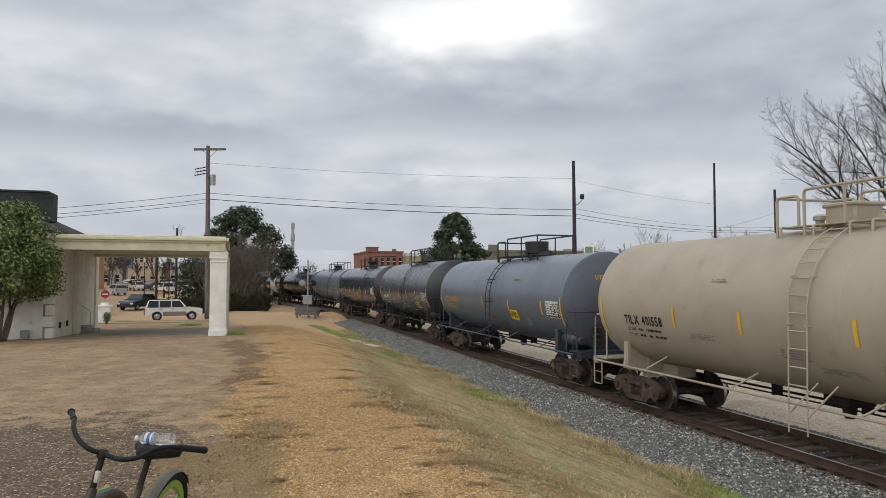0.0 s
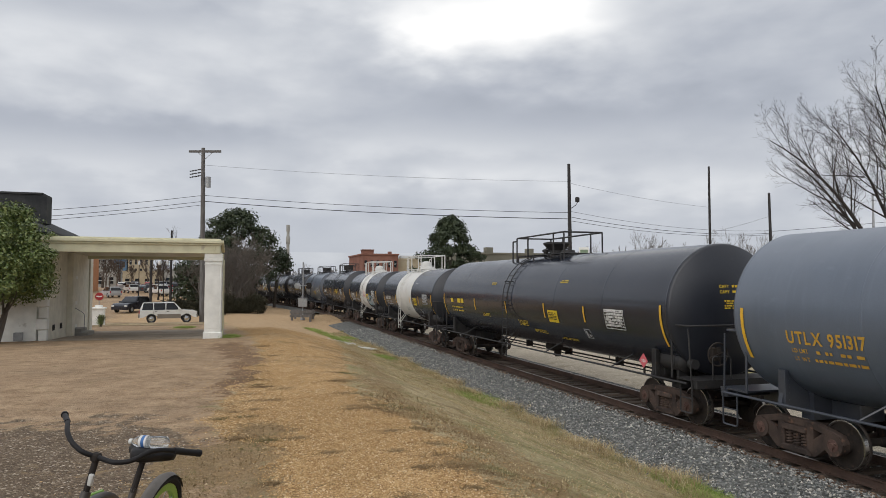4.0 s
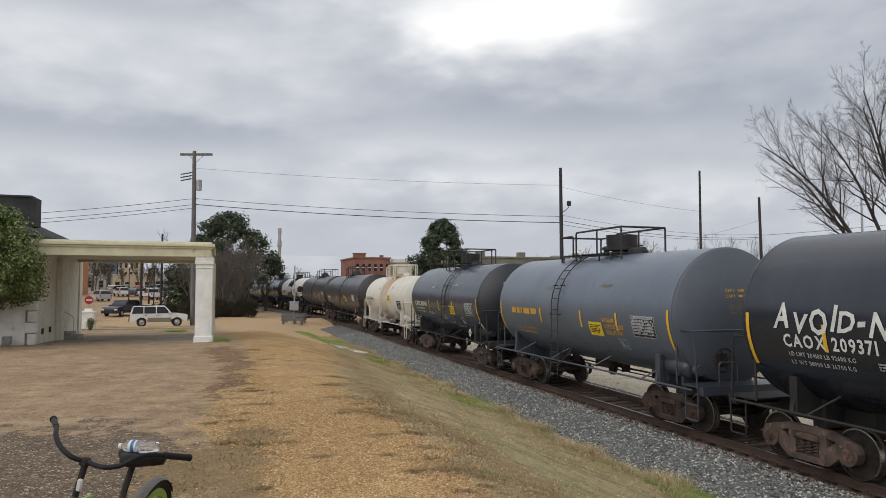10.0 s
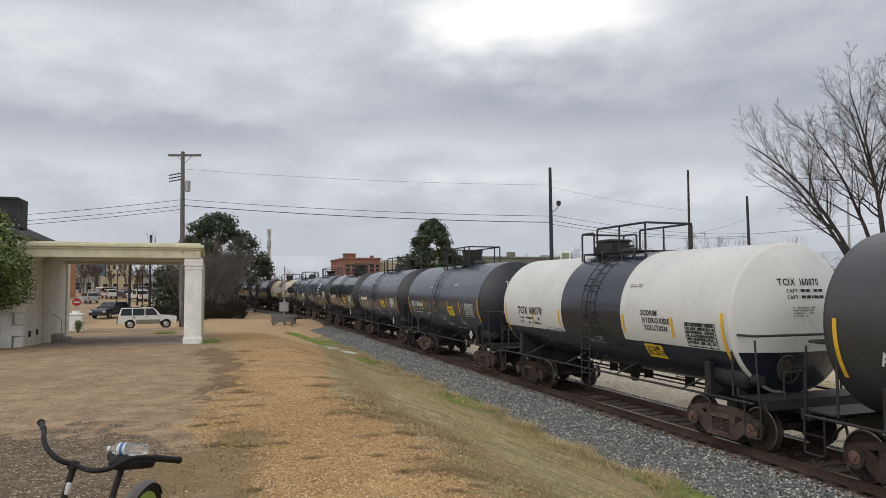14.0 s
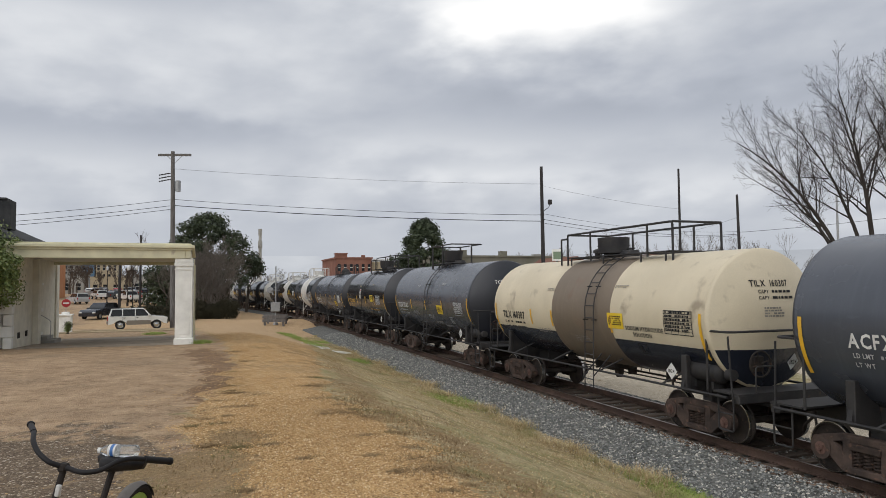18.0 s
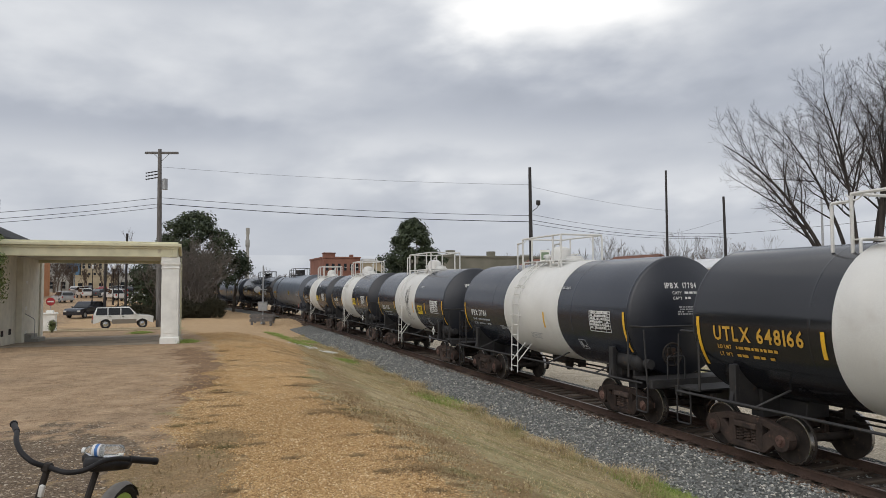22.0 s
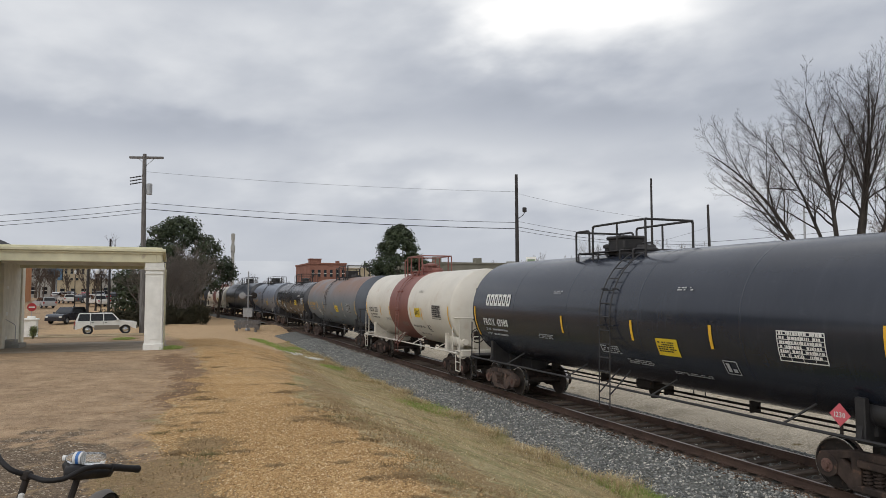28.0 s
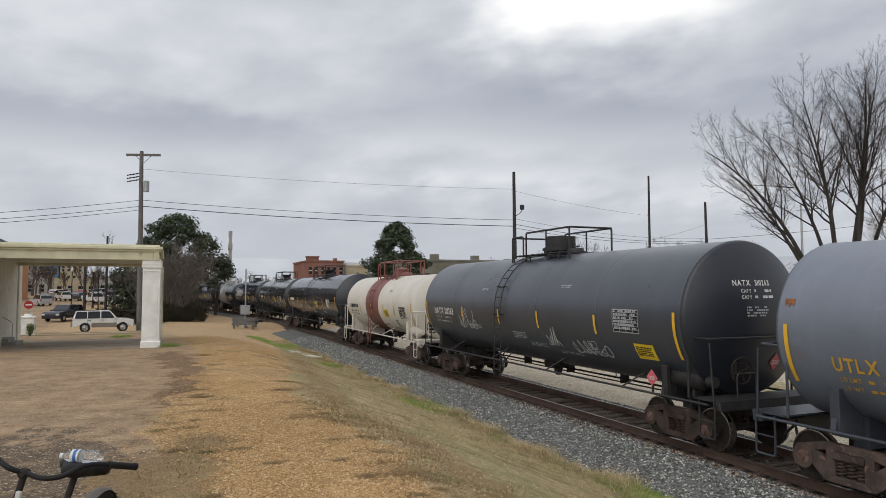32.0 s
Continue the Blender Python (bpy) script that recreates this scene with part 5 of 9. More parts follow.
def ladder_mesh(R, zc, mat_, width=0.44, low=0.62):
    bm = bmesh.new()
    path = [(-(R + 0.09) * math.sin(radians(a)), zc + (R + 0.09) * math.cos(radians(a))) for a in range(22, 96, 9)]
    path += [(-(R + 0.09), zc - 0.5), (-(R + 0.12), low)]
    for sx in (-width / 2, width / 2):
        tube(bm, [(sx, y, z) for y, z in path], 0.016, 6)
    # rungs at even steps along the stiles
    acc, nxt = 0.0, 0.1
    for (y0, z0), (y1, z1) in zip(path, path[1:]):
        d = math.hypot(y1 - y0, z1 - z0)
        while nxt <= acc + d:
            t = (nxt - acc) / d
            y, z = y0 + (y1 - y0) * t, z0 + (z1 - z0) * t
            tube(bm, [(-width / 2, y, z), (width / 2, y, z)], 0.015, 5)
            nxt += 0.33
        acc += d
    for z in (zc - 0.2, zc + 0.7):
        rr = math.sqrt(max(0.01, R * R - (z - zc) ** 2))
        for sx in (-width / 2, width / 2):
            tube(bm, [(sx, -rr, z), (sx, -rr - 0.16, z)], 0.018, 5)
    # lower braces out to the side rail
    for sx in (-width / 2, width / 2):
        tube(bm, [(sx, -(R + 0.12), 0.95), (sx + 0.35, -R * 0.86, 1.55)], 0.018, 5)
    return to_mesh("ladder", bm, mat_, 50)


def deck_mesh(w, mat_):
    """One grating plank of the top platform."""
    bm = bmesh.new()
    box(bm, (-w / 2, -0.13, 0.0), (w / 2, 0.13, 0.025), 0.006)
    for k in range(int(w / 0.3)):
        x = -w / 2 + 0.15 + k * 0.3
        box(bm, (x - 0.012, -0.155, 0.028), (x + 0.012, 0.155, 0.036))
    return to_mesh("deck_plank", bm, mat_, 35)


def strut_mesh(R, zc, mat_):
    bm = bmesh.new()
    top = zc + R + 0.03
    tube(bm, arc_path([(0, -0.76, zc + math.sqrt(R * R - 0.76 ** 2) - 0.02), (0, -0.76, top), (0, 0.76, top), (0, 0.76, zc + math.sqrt(R * R - 0.76 ** 2) - 0.02)], 0.05), 0.028, 6)
    return to_mesh("deck_strut", bm, mat_, 50)


def guard_meshes(R, zc, w, h, style, mat_):
    """The bars of the rail round the top platform, one mesh each."""
    out = []

    def bar(pts, r_, seg):
        bm = bmesh.new()
        tube(bm, pts, r_, seg)
        out.append(to_mesh("guard_rail", bm, mat_, 50))

    top = zc + R + 0.02
    r, e = 0.032, 0.74
    for s in (-1, 1):
        y = s * e
        if style == "loop":
            bar(arc_path([(-w / 2, y, top - 0.2), (-w / 2, y, top + h * 0.86), (-w * 0.26, y, top + h * 0.86), (-w * 0.26, y, top)], 0.10), r, 6)
            bar(arc_path([(-w * 0.20, y, top - 0.2), (-w * 0.20, y, top + h), (w * 0.62, y, top + h), (w * 0.62, y, top - 0.3)], 0.09), r, 6)
            bar([(w * 0.2, y, top), (w * 0.2, y, top + h)], r * 0.9, 6)
        elif style == "post":
            for x in (-w / 2, w * 0.05):
                bar([(x, y, top - 0.2), (x, y, top + h * 1.25)], 0.045, 8)
                bar([(x, y, top + h * 1.2), (x + w * 0.45, y, top + h * 1.2)], r, 6)
        else:
            bar(arc_path([(-w / 2, y, top - 0.25), (-w / 2, y, top + h), (w / 2, y, top + h), (w / 2, y, top - 0.25)], 0.08), r, 6)
            bar(arc_path([(-w / 2 - 0.4, y, top - 0.2), (-w / 2 - 0.4, y, top + h * 0.84), (-w / 2 - 0.04, y, top + h * 0.84)], 0.06), r, 6)
            for x in (-w * 0.24, w * 0.30):
                bar([(x, y, top - 0.1), (x, y, top + h)], r, 6)
    for x in (-w / 2, w * 0.62 if style == "loop" else w / 2):
        z = top + (h * 0.86 if style == "loop" and x < 0 else h * (1.2 if style == "post" else 1))
        bar([(x, -e, z), (x, e, z)], r, 6)
    if style == "chain":
        pts = [(-w / 2 - 0.1 + 0.36 * k / 8, -e, top + h - 0.12 * math.sin(math.pi * k / 8)) for k in range(9)]
        bar(pts, 0.014, 5)
    return out


def dome_mesh(kind, R, zc, mat_):
    bm = bmesh.new()
    top = zc + R - 0.06
    if kind == "funnel":
        lathe(bm, [(0, 0.36), (0.16, 0.36), (0.20, 0.28), (0.26, 0.28), (0.50, 0.50), (0.56, 0.50), (0.56, 0.2)], 22, "z", (0, 0, top))
    elif kind == "bonnet":
        lathe(bm, [(0, 0.44), (0.12, 0.44), (0.12, 0.33), (0.42, 0.33), (0.52, 0.28), (0.58, 0.17), (0.60, 0.03)], 24, "z", (0, 0, top))
        lathe(bm, [(0.12, 0.40), (0.16, 0.40)], 24, "z", (0, 0, top))
    elif kind == "pot":
        lathe(bm, [(0, 0.40), (0.10, 0.40), (0.12, 0.36), (0.20, 0.36), (0.22, 0.40), (0.70, 0.49), (0.74, 0.49), (0.74, 0.44), (0.66, 0.40)], 24, "z", (0, 0, top))
        lathe(bm, [(0.05, 0.48), (0.09, 0.48)], 20, "z", (0, 0, top))
    elif kind == "drum":
        lathe(bm, [(0, 0.36), (0.13, 0.36), (0.13, 0.30), (0.18, 0.30), (0.20, 0.45), (0.63, 0.47), (0.66, 0.47), (0.66, 0.42), (0.64, 0.10)], 28, "z", (0, 0, top))
        lathe(bm, [(0.40, 0.475), (0.43, 0.475)], 28, "z", (0, 0, top), caps=False)
        box(bm, (-0.52, -0.06, top + 0.22), (-0.44, 0.06, top + 0.60), 0.01)
    elif kind == "ball":
        lathe(bm, [(0, 0.42), (0.10, 0.42), (0.12, 0.33), (0.34, 0.33), (0.43, 0.30), (0.51, 0.22), (0.56, 0.12), (0.575, 0.02)], 26, "z", (0, 0, top))
        for k in range(10):
            a = k * math.tau / 10
            lathe(bm, [(0.08, 0.022), (0.15, 0.022)], 6, "z", (0.38 * math.cos(a), 0.38 * math.sin(a), top))
    elif kind == "box":
        box(bm, (-0.36, -0.36, top), (0.36, 0.36, top + 0.50), 0.04)
        box(bm, (-0.40, -0.40, top + 0.44), (0.40, 0.40, top + 0.53), 0.03)
        lathe(bm, [(0, 0.5), (0.1, 0.5)], 20, "z", (0, 0, top))
    else:
        lathe(bm, [(0, 0.32), (0.36, 0.32), (0.36, 0.38), (0.44, 0.38), (0.46, 0.28), (0.52, 0.10)], 22, "z", (0, 0, top))
        for k in range(8):
            a = k * math.tau / 8
            lathe(bm, [(0.33, 0.022), (0.48, 0.022)], 6, "z", (0.35 * math.cos(a), 0.35 * math.sin(a), top))
    return to_mesh("manway", bm, mat_, 40)


def valve_mesh(which, R, zc, mat_):
    bm = bmesh.new()
    top = zc + R - 0.06
    if which == "vent":
        lathe(bm, [(0, 0.09), (0.24, 0.09), (0.24, 0.14), (0.32, 0.14), (0.36, 0.06)], 12, "z", (-0.72, -0.1, top))
    else:
        lathe(bm, [(0, 0.3), (0.16, 0.3), (0.18, 0.26), (0.25, 0.24), (0.26, 0.05)], 18, "z", (0.78, 0.05, top))
        tube(bm, [(0.62, 0.05, top + 0.30), (0.98, 0.05, top + 0.30)], 0.03, 6)
    return to_mesh("valve", bm, mat_, 40)


def side_rail_mesh(L, R, zc, s, mat_):
    bm = bmesh.new()
    x1 = L / 2 - 0.62
    tube(bm, [(-x1, s * 1.52, 1.10), (x1, s * 1.52, 1.10)], 0.028, 7)
    n = 4
    for i in range(n):
        x = -x1 + 2 * x1 * (i + 0.8) / (n + 0.6)
        zt = zc - R * 0.80
        tube(bm, [(x, s * 1.52, 1.10), (x + 0.28, s * math.sqrt(R * R - (zt - zc) ** 2) , zt)], 0.022, 6)
    return to_mesh("side_rail", bm, mat_, 50)


def belly_mesh(L, R, zc):
    bm = bmesh.new()
    z = zc - R
    box(bm, (-0.34, -0.34, z - 0.16), (0.34, 0.34, z + 0.12), 0.04)
    lathe(bm, [(z - 0.42, 0.09), (z - 0.30, 0.13), (z - 0.14, 0.15)], 12, "z")
    tube(bm, [(-L / 2 + 2.4, 0.55, 0.86), (L / 2 - 2.4, 0.55, 0.86)], 0.03, 6)
    tube(bm, [(-L / 2 + 2.4, 0.35, 0.80), (L / 2 - 2.4, 0.35, 0.80)], 0.02, 6)
    for k in range(5):
        x = -L / 2 + 3.2 + (L - 6.4) * k / 4
        box(bm, (x - 0.025, 0.32, 0.76), (x + 0.025, 0.60, 1.42))
    return to_mesh("belly_pipe", bm, STEEL_DARK, 40)


def brake_wheel_mesh():
    bm = bmesh.new()
    tube(bm, [(0, 0.27 * math.cos(a * math.tau / 18), 0.27 * math.sin(a * math.tau / 18)) for a in range(18)], 0.022, 6, closed=True)
    for k in range(4):
        a = k * math.tau / 4 + 0.3
        tube(bm, [(0, 0, 0), (0, 0.27 * math.cos(a), 0.27 * math.sin(a))], 0.015, 5)
    box(bm, (-0.14, -0.13, -0.16), (-0.02, 0.13, 0.16), 0.02)
    return to_mesh("brake_wheel", bm, STEEL_DARK, 40)


def print_on(car, name, V3, F, ink, label=""):
    ob = hang(name, link_mesh(name, V3, F, ink), car, label)
    return tagged(ob, kind="stuff") if "print" in name else ob


def diamond(car, x, y, z, ink, text, label):
    """A hazard placard on its bracket, hung at the side."""
    a = 0.19
    bm = bmesh.new()
    prism(bm, [(x - a, z), (x, z - a), (x + a, z), (x, z + a)], y, y + 0.008)
    p = part("placard", bm, ink, car, label)
    V, F, w = lettering(text, 0.085, 0.9)
    hang("number", link_mesh("number", [(x - w / 2 + u, y - 0.004, z - 0.04 + v) for u, v in V], F, WHITE_INK if ink is PINK_SIGN else BLACK_INK), p)
    bm = bmesh.new()
    box(bm, (x - 0.02, y + 0.01, z - 0.34), (x + 0.02, y + 0.05, z + 0.1))
    part("placard_bracket", bm, STEEL_DARK, car)


def tank_car(a_far, a_near, colour, label, mark="", ink=None, R=1.64, zc=2.76, band=None, belly=None, fittings=None, guard="plain", dome="lid", deck_w=3.0, ladder_x=-0.1, stripes="amber", tag=None, head_text=True, product="", frame=None, yellow=True, seed=0, un="", un_ink=None, big_mark=0.24, words=(), head_notice=False, end_mark=0.14, deck_x=None, weights=(), strips=(), notice=None, panel=None, num=None, deck=None, dome_u=None, card=None, tab=False, stack=None, rust=()):
    rng = random.Random(seed * 7 + 3)
    L = a_far - a_near
    paint = PAINT[colour]
    fit_m = PAINT[fittings] if fittings else FITTING
    frame_m = PAINT[frame] if frame else (PAINT["grey"] if colour in ("blue_grey", "light_grey") else paint if colour == "ivory" else PAINT["brown_end"] if colour == "brown_black" else FITTING)
    ink = ink or WHITE_INK
    small = {WHITE_INK: GREY_INK, ORANGE_INK: OCHRE_INK, BLACK_INK: FADED_INK}.get(ink, ink)
    car = thing("tank_car", label, "railway tank car", group="freight train")
    half = L / 2 - RIM_GAP
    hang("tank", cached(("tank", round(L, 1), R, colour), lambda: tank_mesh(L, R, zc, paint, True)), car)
    # dark cars take an end paint with the end's shade painted in
    end = PAINT[{"black": "shaded_grimy_end", "gloss_black": "shaded_grimy_end", "slate": "shaded_grimy_end", "navy": "shaded_grimy_end", "rust_black": "shaded_grimy_end", "brown_black": "brown_end", "grey": "shaded_grimy_end", "blue_grey": "blue_end", "rusted_grey": "blue_end", "light_grey": "blue_end"}.get(colour, colour)]
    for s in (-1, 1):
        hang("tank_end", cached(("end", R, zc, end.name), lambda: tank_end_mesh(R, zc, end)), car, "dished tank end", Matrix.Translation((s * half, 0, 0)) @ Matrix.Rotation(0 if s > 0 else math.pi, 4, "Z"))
    if band:
        x0, x1, bc = band
        bm = bmesh.new()
        lathe(bm, [(x0 * half, R + 0.002), (x0 * half + 0.006, R + 0.010), (x1 * half - 0.006, R + 0.010), (x1 * half, R + 0.002)], 56, "x", (0, 0, zc), caps=False)
        part("band", bm, PAINT[bc], car, {"white": "painted white band", "red_band": "oxide-red painted band", "brown_band": "brown stained band", "rust_saddle": "rust-streaked white saddle", "black": "black painted band"}[bc], 30)
    if belly:
        bm = bmesh.new()
        rows = []
        for k in range(53):
            a = radians(205 + k * 130 / 52)
            rows.append([bm.verts.new((x, (R + 0.004) * math.cos(a), zc + (R + 0.004) * math.sin(a))) for x in (-half * 0.995, half * 0.995)])
        for p, q in zip(rows, rows[1:]):
            bm.faces.new((p[0], p[1], q[1], q[0]))
        part("belly_paint", bm, PAINT[belly], car, "black painted underside", 30)
        # the same paint on the lower part of the ends
        V, F = [], []
        for j in range(9):
            dz = -0.975 * R + (0.975 - 0.42) * R * j / 8
            w = math.sqrt(max(0.0, (0.978 * R) ** 2 - dz * dz))
            V += [(w * (2 * i / 12 - 1), dz) for i in range(13)]
        F = [(j * 13 + i, j * 13 + i + 1, j * 13 + i + 14, j * 13 + i + 13) for j in range(8) for i in range(12)]
        print_on(car, "belly_paint", on_head(V, L, R, zc, 0.0, zc, 0.006), F, PAINT[belly], "black painted underside")
    # running gear
    for s in (-1, 1):
        add_bogie(car, s * (L / 2 - 2.1))
        turn = Matrix.Translation((s * L / 2, 0, 0)) @ Matrix.Rotation(0 if s > 0 else math.pi, 4, "Z")
        hang("end_sill", cached(("sill", R, zc, frame_m.name), lambda: sill_mesh(R, zc, frame_m)), car, "", turn)
        hang("coupler", cached("coupler", coupler_mesh), car, "dark steel coupler", turn)
        hang("end_handrail", cached(("endrail", frame_m.name), lambda: rail_mesh(frame_m)), car, "", turn)
        hang("side_rail", cached(("siderail", round(L, 1), R, s, frame_m.name), lambda: side_rail_mesh(L, R, zc, s, frame_m)), car)
        hang("ladder", cached(("ladder", R, zc, fit_m.name), lambda: ladder_mesh(R, zc, fit_m)), car, "", Matrix.Translation((ladder_x * half * -s if s > 0 else ladder_x * half, 0, 0)) @ Matrix.Rotation(0 if s < 0 else math.pi, 4, "Z"))
    hang("brake_reservoir", cached(("reservoir", frame_m.name), lambda: reservoir_mesh(frame_m)), car, "", Matrix.Translation((L / 2 - 1.75, -1.02, 1.50)))
    hang("brake_wheel", cached("brake_wheel", brake_wheel_mesh), car, "", Matrix.Translation((L / 2 - 0.55, -0.7, 1.75)))
    hang("belly_pipe", cached(("belly", round(L, 1), R), lambda: belly_mesh(L, R, zc)), car)
    # top fittings
    if deck:
        deck_w, deck_x = round((deck[1] - deck[0]) * half, 1), (deck[0] + deck[1]) / 2
    tx = Matrix.Translation((ladder_x * half * 0.4 + 0.35 if deck_x is None else deck_x * half, 0, 0))
    dx = tx if dome_u is None else Matrix.Translation((dome_u * half, 0, 0))
    for s in (-1, 1):
        hang("deck_plank", cached(("deck", deck_w, fit_m.name), lambda: deck_mesh(deck_w, fit_m)), car, "", tx @ Matrix.Translation((0, s * 0.60, zc + R + 0.020)))
    for u in (-0.45, -0.1, 0.25, 0.45):
        hang("deck_strut", cached(("strut", R, zc, fit_m.name), lambda: strut_mesh(R, zc, fit_m)), car, "", tx @ Matrix.Translation((u * deck_w, 0, 0)))
    for me in cached(("guard", R, zc, deck_w, guard, fit_m.name), lambda: guard_meshes(R, zc, deck_w, 0.74 if guard != "chain" else 0.82, guard, fit_m)):
        hang("guard_rail", me, car, "", tx)
    hang("manway", cached(("dome", dome, R, zc, fit_m.name), lambda: dome_mesh(dome, R, zc, fit_m)), car, "", dx)
    for which in ("vent", "cover"):
        hang("vent_valve" if which == "vent" else "filling_cover", cached((which, R, zc, fit_m.name), lambda: valve_mesh(which, R, zc, fit_m)), car, "", dx)
    # reflective strips
    lift = 0.016
    if stripes:
        sm = STRIPE if stripes == "amber" else STRIPE_WHITE
        for f in (-0.975, *(strips or (-0.5, -0.12, 0.25, 0.55)), 0.975):
            tall = 1.05 if abs(f) > 0.9 else 0.48
            z0 = zc - (0.88 if abs(f) > 0.9 else 0.50)
            V, F = rects([(0, 0, 0.085, tall)])
            print_on(car, "reflective_strip", wrapped(V, R, zc, f * half - 0.05, z0, lift), F, sm)
    # reporting mark and lines of small print
    x0, nz = (-half * 0.86, -0.33) if num is None else (half * num[0], num[1])
    if mark:
        u0 = 0.0
        for word, nm in zip(mark.split(), ("owner_mark", "car_number")):
            V, F, w = lettering(word, big_mark, 0.84)
            print_on(car, nm, wrapped(V, R, zc, x0 + u0, zc + nz, lift), F, ink)
            u0 += w + big_mark * 0.55
    else:
        V, F = bars(1, big_mark * 0.8, rng, 1.7)
        print_on(car, "number_print", wrapped(V, R, zc, x0, zc - 0.26, lift), F, ink)
    for row, word in enumerate(("LD LMT", "LT WT")):
        V, F, w = lettering(weights[row] if weights else word, 0.085, 0.85)
        if not weights:
            V2, F2 = bars(1, 0.06, rng, 1.0, 0.15)
            F += [tuple(i + len(V) for i in f) for f in F2]
            V += [(u + w + 0.12, v + 0.01) for u, v in V2]
        print_on(car, "weight_print", wrapped(V, R, zc, x0 + 0.06, zc + nz - 0.17 - 0.15 * row, lift), F, ink if ink is not WHITE_INK else GREY_INK)
    V, F = bars(4, 0.034, rng, 0.75, 0.2)
    print_on(car, "small_print", wrapped(V, R, zc, half * -0.02, zc - 0.72, lift), F, small)
    # data panel: outline and rows of bars
    px, pz, pw, ph = half * 0.68, zc - 0.60, 0.98, 0.55
    if panel:
        px, pz = min(half * panel[0], half * 0.955 - pw), zc + panel[1] - ph
    items = [(0, 0, pw, 0.02), (0, ph - 0.02, pw, ph), (0, 0, 0.02, ph), (pw - 0.02, 0, pw, ph)]
    for r in range(1, 7):
        items.append((0.02, ph * r / 7, pw - 0.02, ph * r / 7 + 0.012))
    for c in range(1, 4):
        items.append((pw * c / 4, 0.02, pw * c / 4 + 0.012, ph - 0.02))
    if colour in ("blue_grey", "light_grey", "grey", "rusted_grey"):
        V, F = rects([(0, 0, pw, ph)])
        print_on(car, "panel_backing", wrapped(V, R, zc, px, pz, lift - 0.005), F, BLACK_INK, "black panel backing")
    V, F = rects(items)
    V2, F2 = bars(6, 0.026, rng, pw * 0.85)
    V += [(u + 0.05, v * 1.78 + ph - 0.065) for u, v in V2]
    F += [tuple(i + len(V) - len(V2) for i in f) for f in F2]
    print_on(car, "data_panel", wrapped(V, R, zc, px, pz, lift), F, (WHITE_INK if rng.random() < 0.6 else GREY_INK) if ink is not BLACK_INK else BLACK_INK, "printed test-data panel")
    for u, z, n, w in ((-0.42, -0.62, 3, 0.8), (0.10, -0.98, 3, 0.9), (0.30, -0.80 if not yellow else -1.12, 2, 1.1), (-0.30, 0.62, 2, 0.45), (0.36, 0.70, 2, 0.5)):
        if band and band[0] - 0.08 < u < band[1]:
            continue
        V, F = bars(n, 0.030, rng, w, 0.15)
        print_on(car, "small_print", wrapped(V, R, zc, half * u, zc + z, lift), F, small)
    V, F = rects([(0, 0, 0.36, 0.02), (0, 0.3, 0.36, 0.32), (0, 0, 0.02, 0.32), (0.34, 0, 0.36, 0.32), (0.06, 0.06, 0.15, 0.26), (0.2, 0.06, 0.3, 0.14)])
    print_on(car, "stencil_box", wrapped(V, R, zc, half * 0.52, zc - 0.98, lift), F, GREY_INK if ink is not BLACK_INK else BLACK_INK)
    if yellow:
        nu, nv = (half * notice[0] - 0.35, zc + notice[1] - 0.20) if notice else (half * 0.30 - 0.2, zc - 0.62)
        V, F = rects([(0, 0, 0.70, 0.40)])
        y_ = print_on(car, "notice", wrapped(V, R, zc, nu, nv, lift), F, YELLOW_INK, "yellow notice panel")
        V, F = bars(5, 0.030, rng, 0.52)
        hang("notice_print", link_mesh("notice_print", wrapped([(u + 0.06, v + 0.30) for u, v in V], R, zc, nu, nv, lift + 0.005), F, BLACK_INK), y_)
    if card:
        # white warning card with a red head
        V, F = rects([(0, 0, 0.34, 0.62)])
        c_ = print_on(car, "warning_card", wrapped(V, R, zc, half * card[0], zc + card[1], lift), F, WHITE_INK, "white warning card with a red head")
        V, F = rects([(0.04, 0.50, 0.30, 0.59)])
        hang("card_head", link_mesh("card_head", wrapped(V, R, zc, half * card[0], zc + card[1], lift + 0.005), F, RED_SIGN), c_)
        V, F = bars(9, 0.018, rng, 0.20, 0.1)
        hang("card_print", link_mesh("card_print", wrapped([(u + 0.06, v + 0.44) for u, v in V], R, zc, half * card[0], zc + card[1], lift + 0.005), F, BLACK_INK), c_)
    if tab:
        V, F = rects([(0, 0, 0.20, 0.34)])
        print_on(car, "blank_card", wrapped(V, R, zc, half - 0.32, zc - 1.08, lift), F, WHITE_INK, "blank white card")
    for u, dz, w, h in rust:
        # rust that bleeds from a seam and tapers downwards
        V = [(w * q / 6, h) for q in range(7)] + [(w * (0.10 + 0.80 * q / 6), h * (0.30 + 0.28 * math.cos(q * 2.1 + u * 9) if q != 3 else 0.0)) for q in range(7)]
        print_on(car, "rust_run", wrapped(V, R, zc, half * u, zc + dz, lift - 0.006), [(q, q + 7, q + 8, q + 1) for q in range(6)], RUST_RUN, "orange rust run")
    if stack:
        for row, word in enumerate(("SODIUM", "HYDROXIDE", "SOLUTION")):
            V, F, w = lettering(word, stack[2], 0.9)
            print_on(car, "product_name", wrapped(V, R, zc, half * stack[0] + 0.06 * row, zc + stack[1] - row * stack[2] * 1.35, lift), F, ink)
    if product:
        V, F, w = lettering(product, 0.10, 0.9)
        print_on(car, "product_name", wrapped(V, R, zc, half * 0.22, zc - 0.86, lift), F, ink)
    for text, u, z, h, wink in words:
        V, F, w = lettering(text, h, 0.9, 0.17, rng if h > 0.15 and wink is WHITE_INK and not text.startswith("GATX") else None)
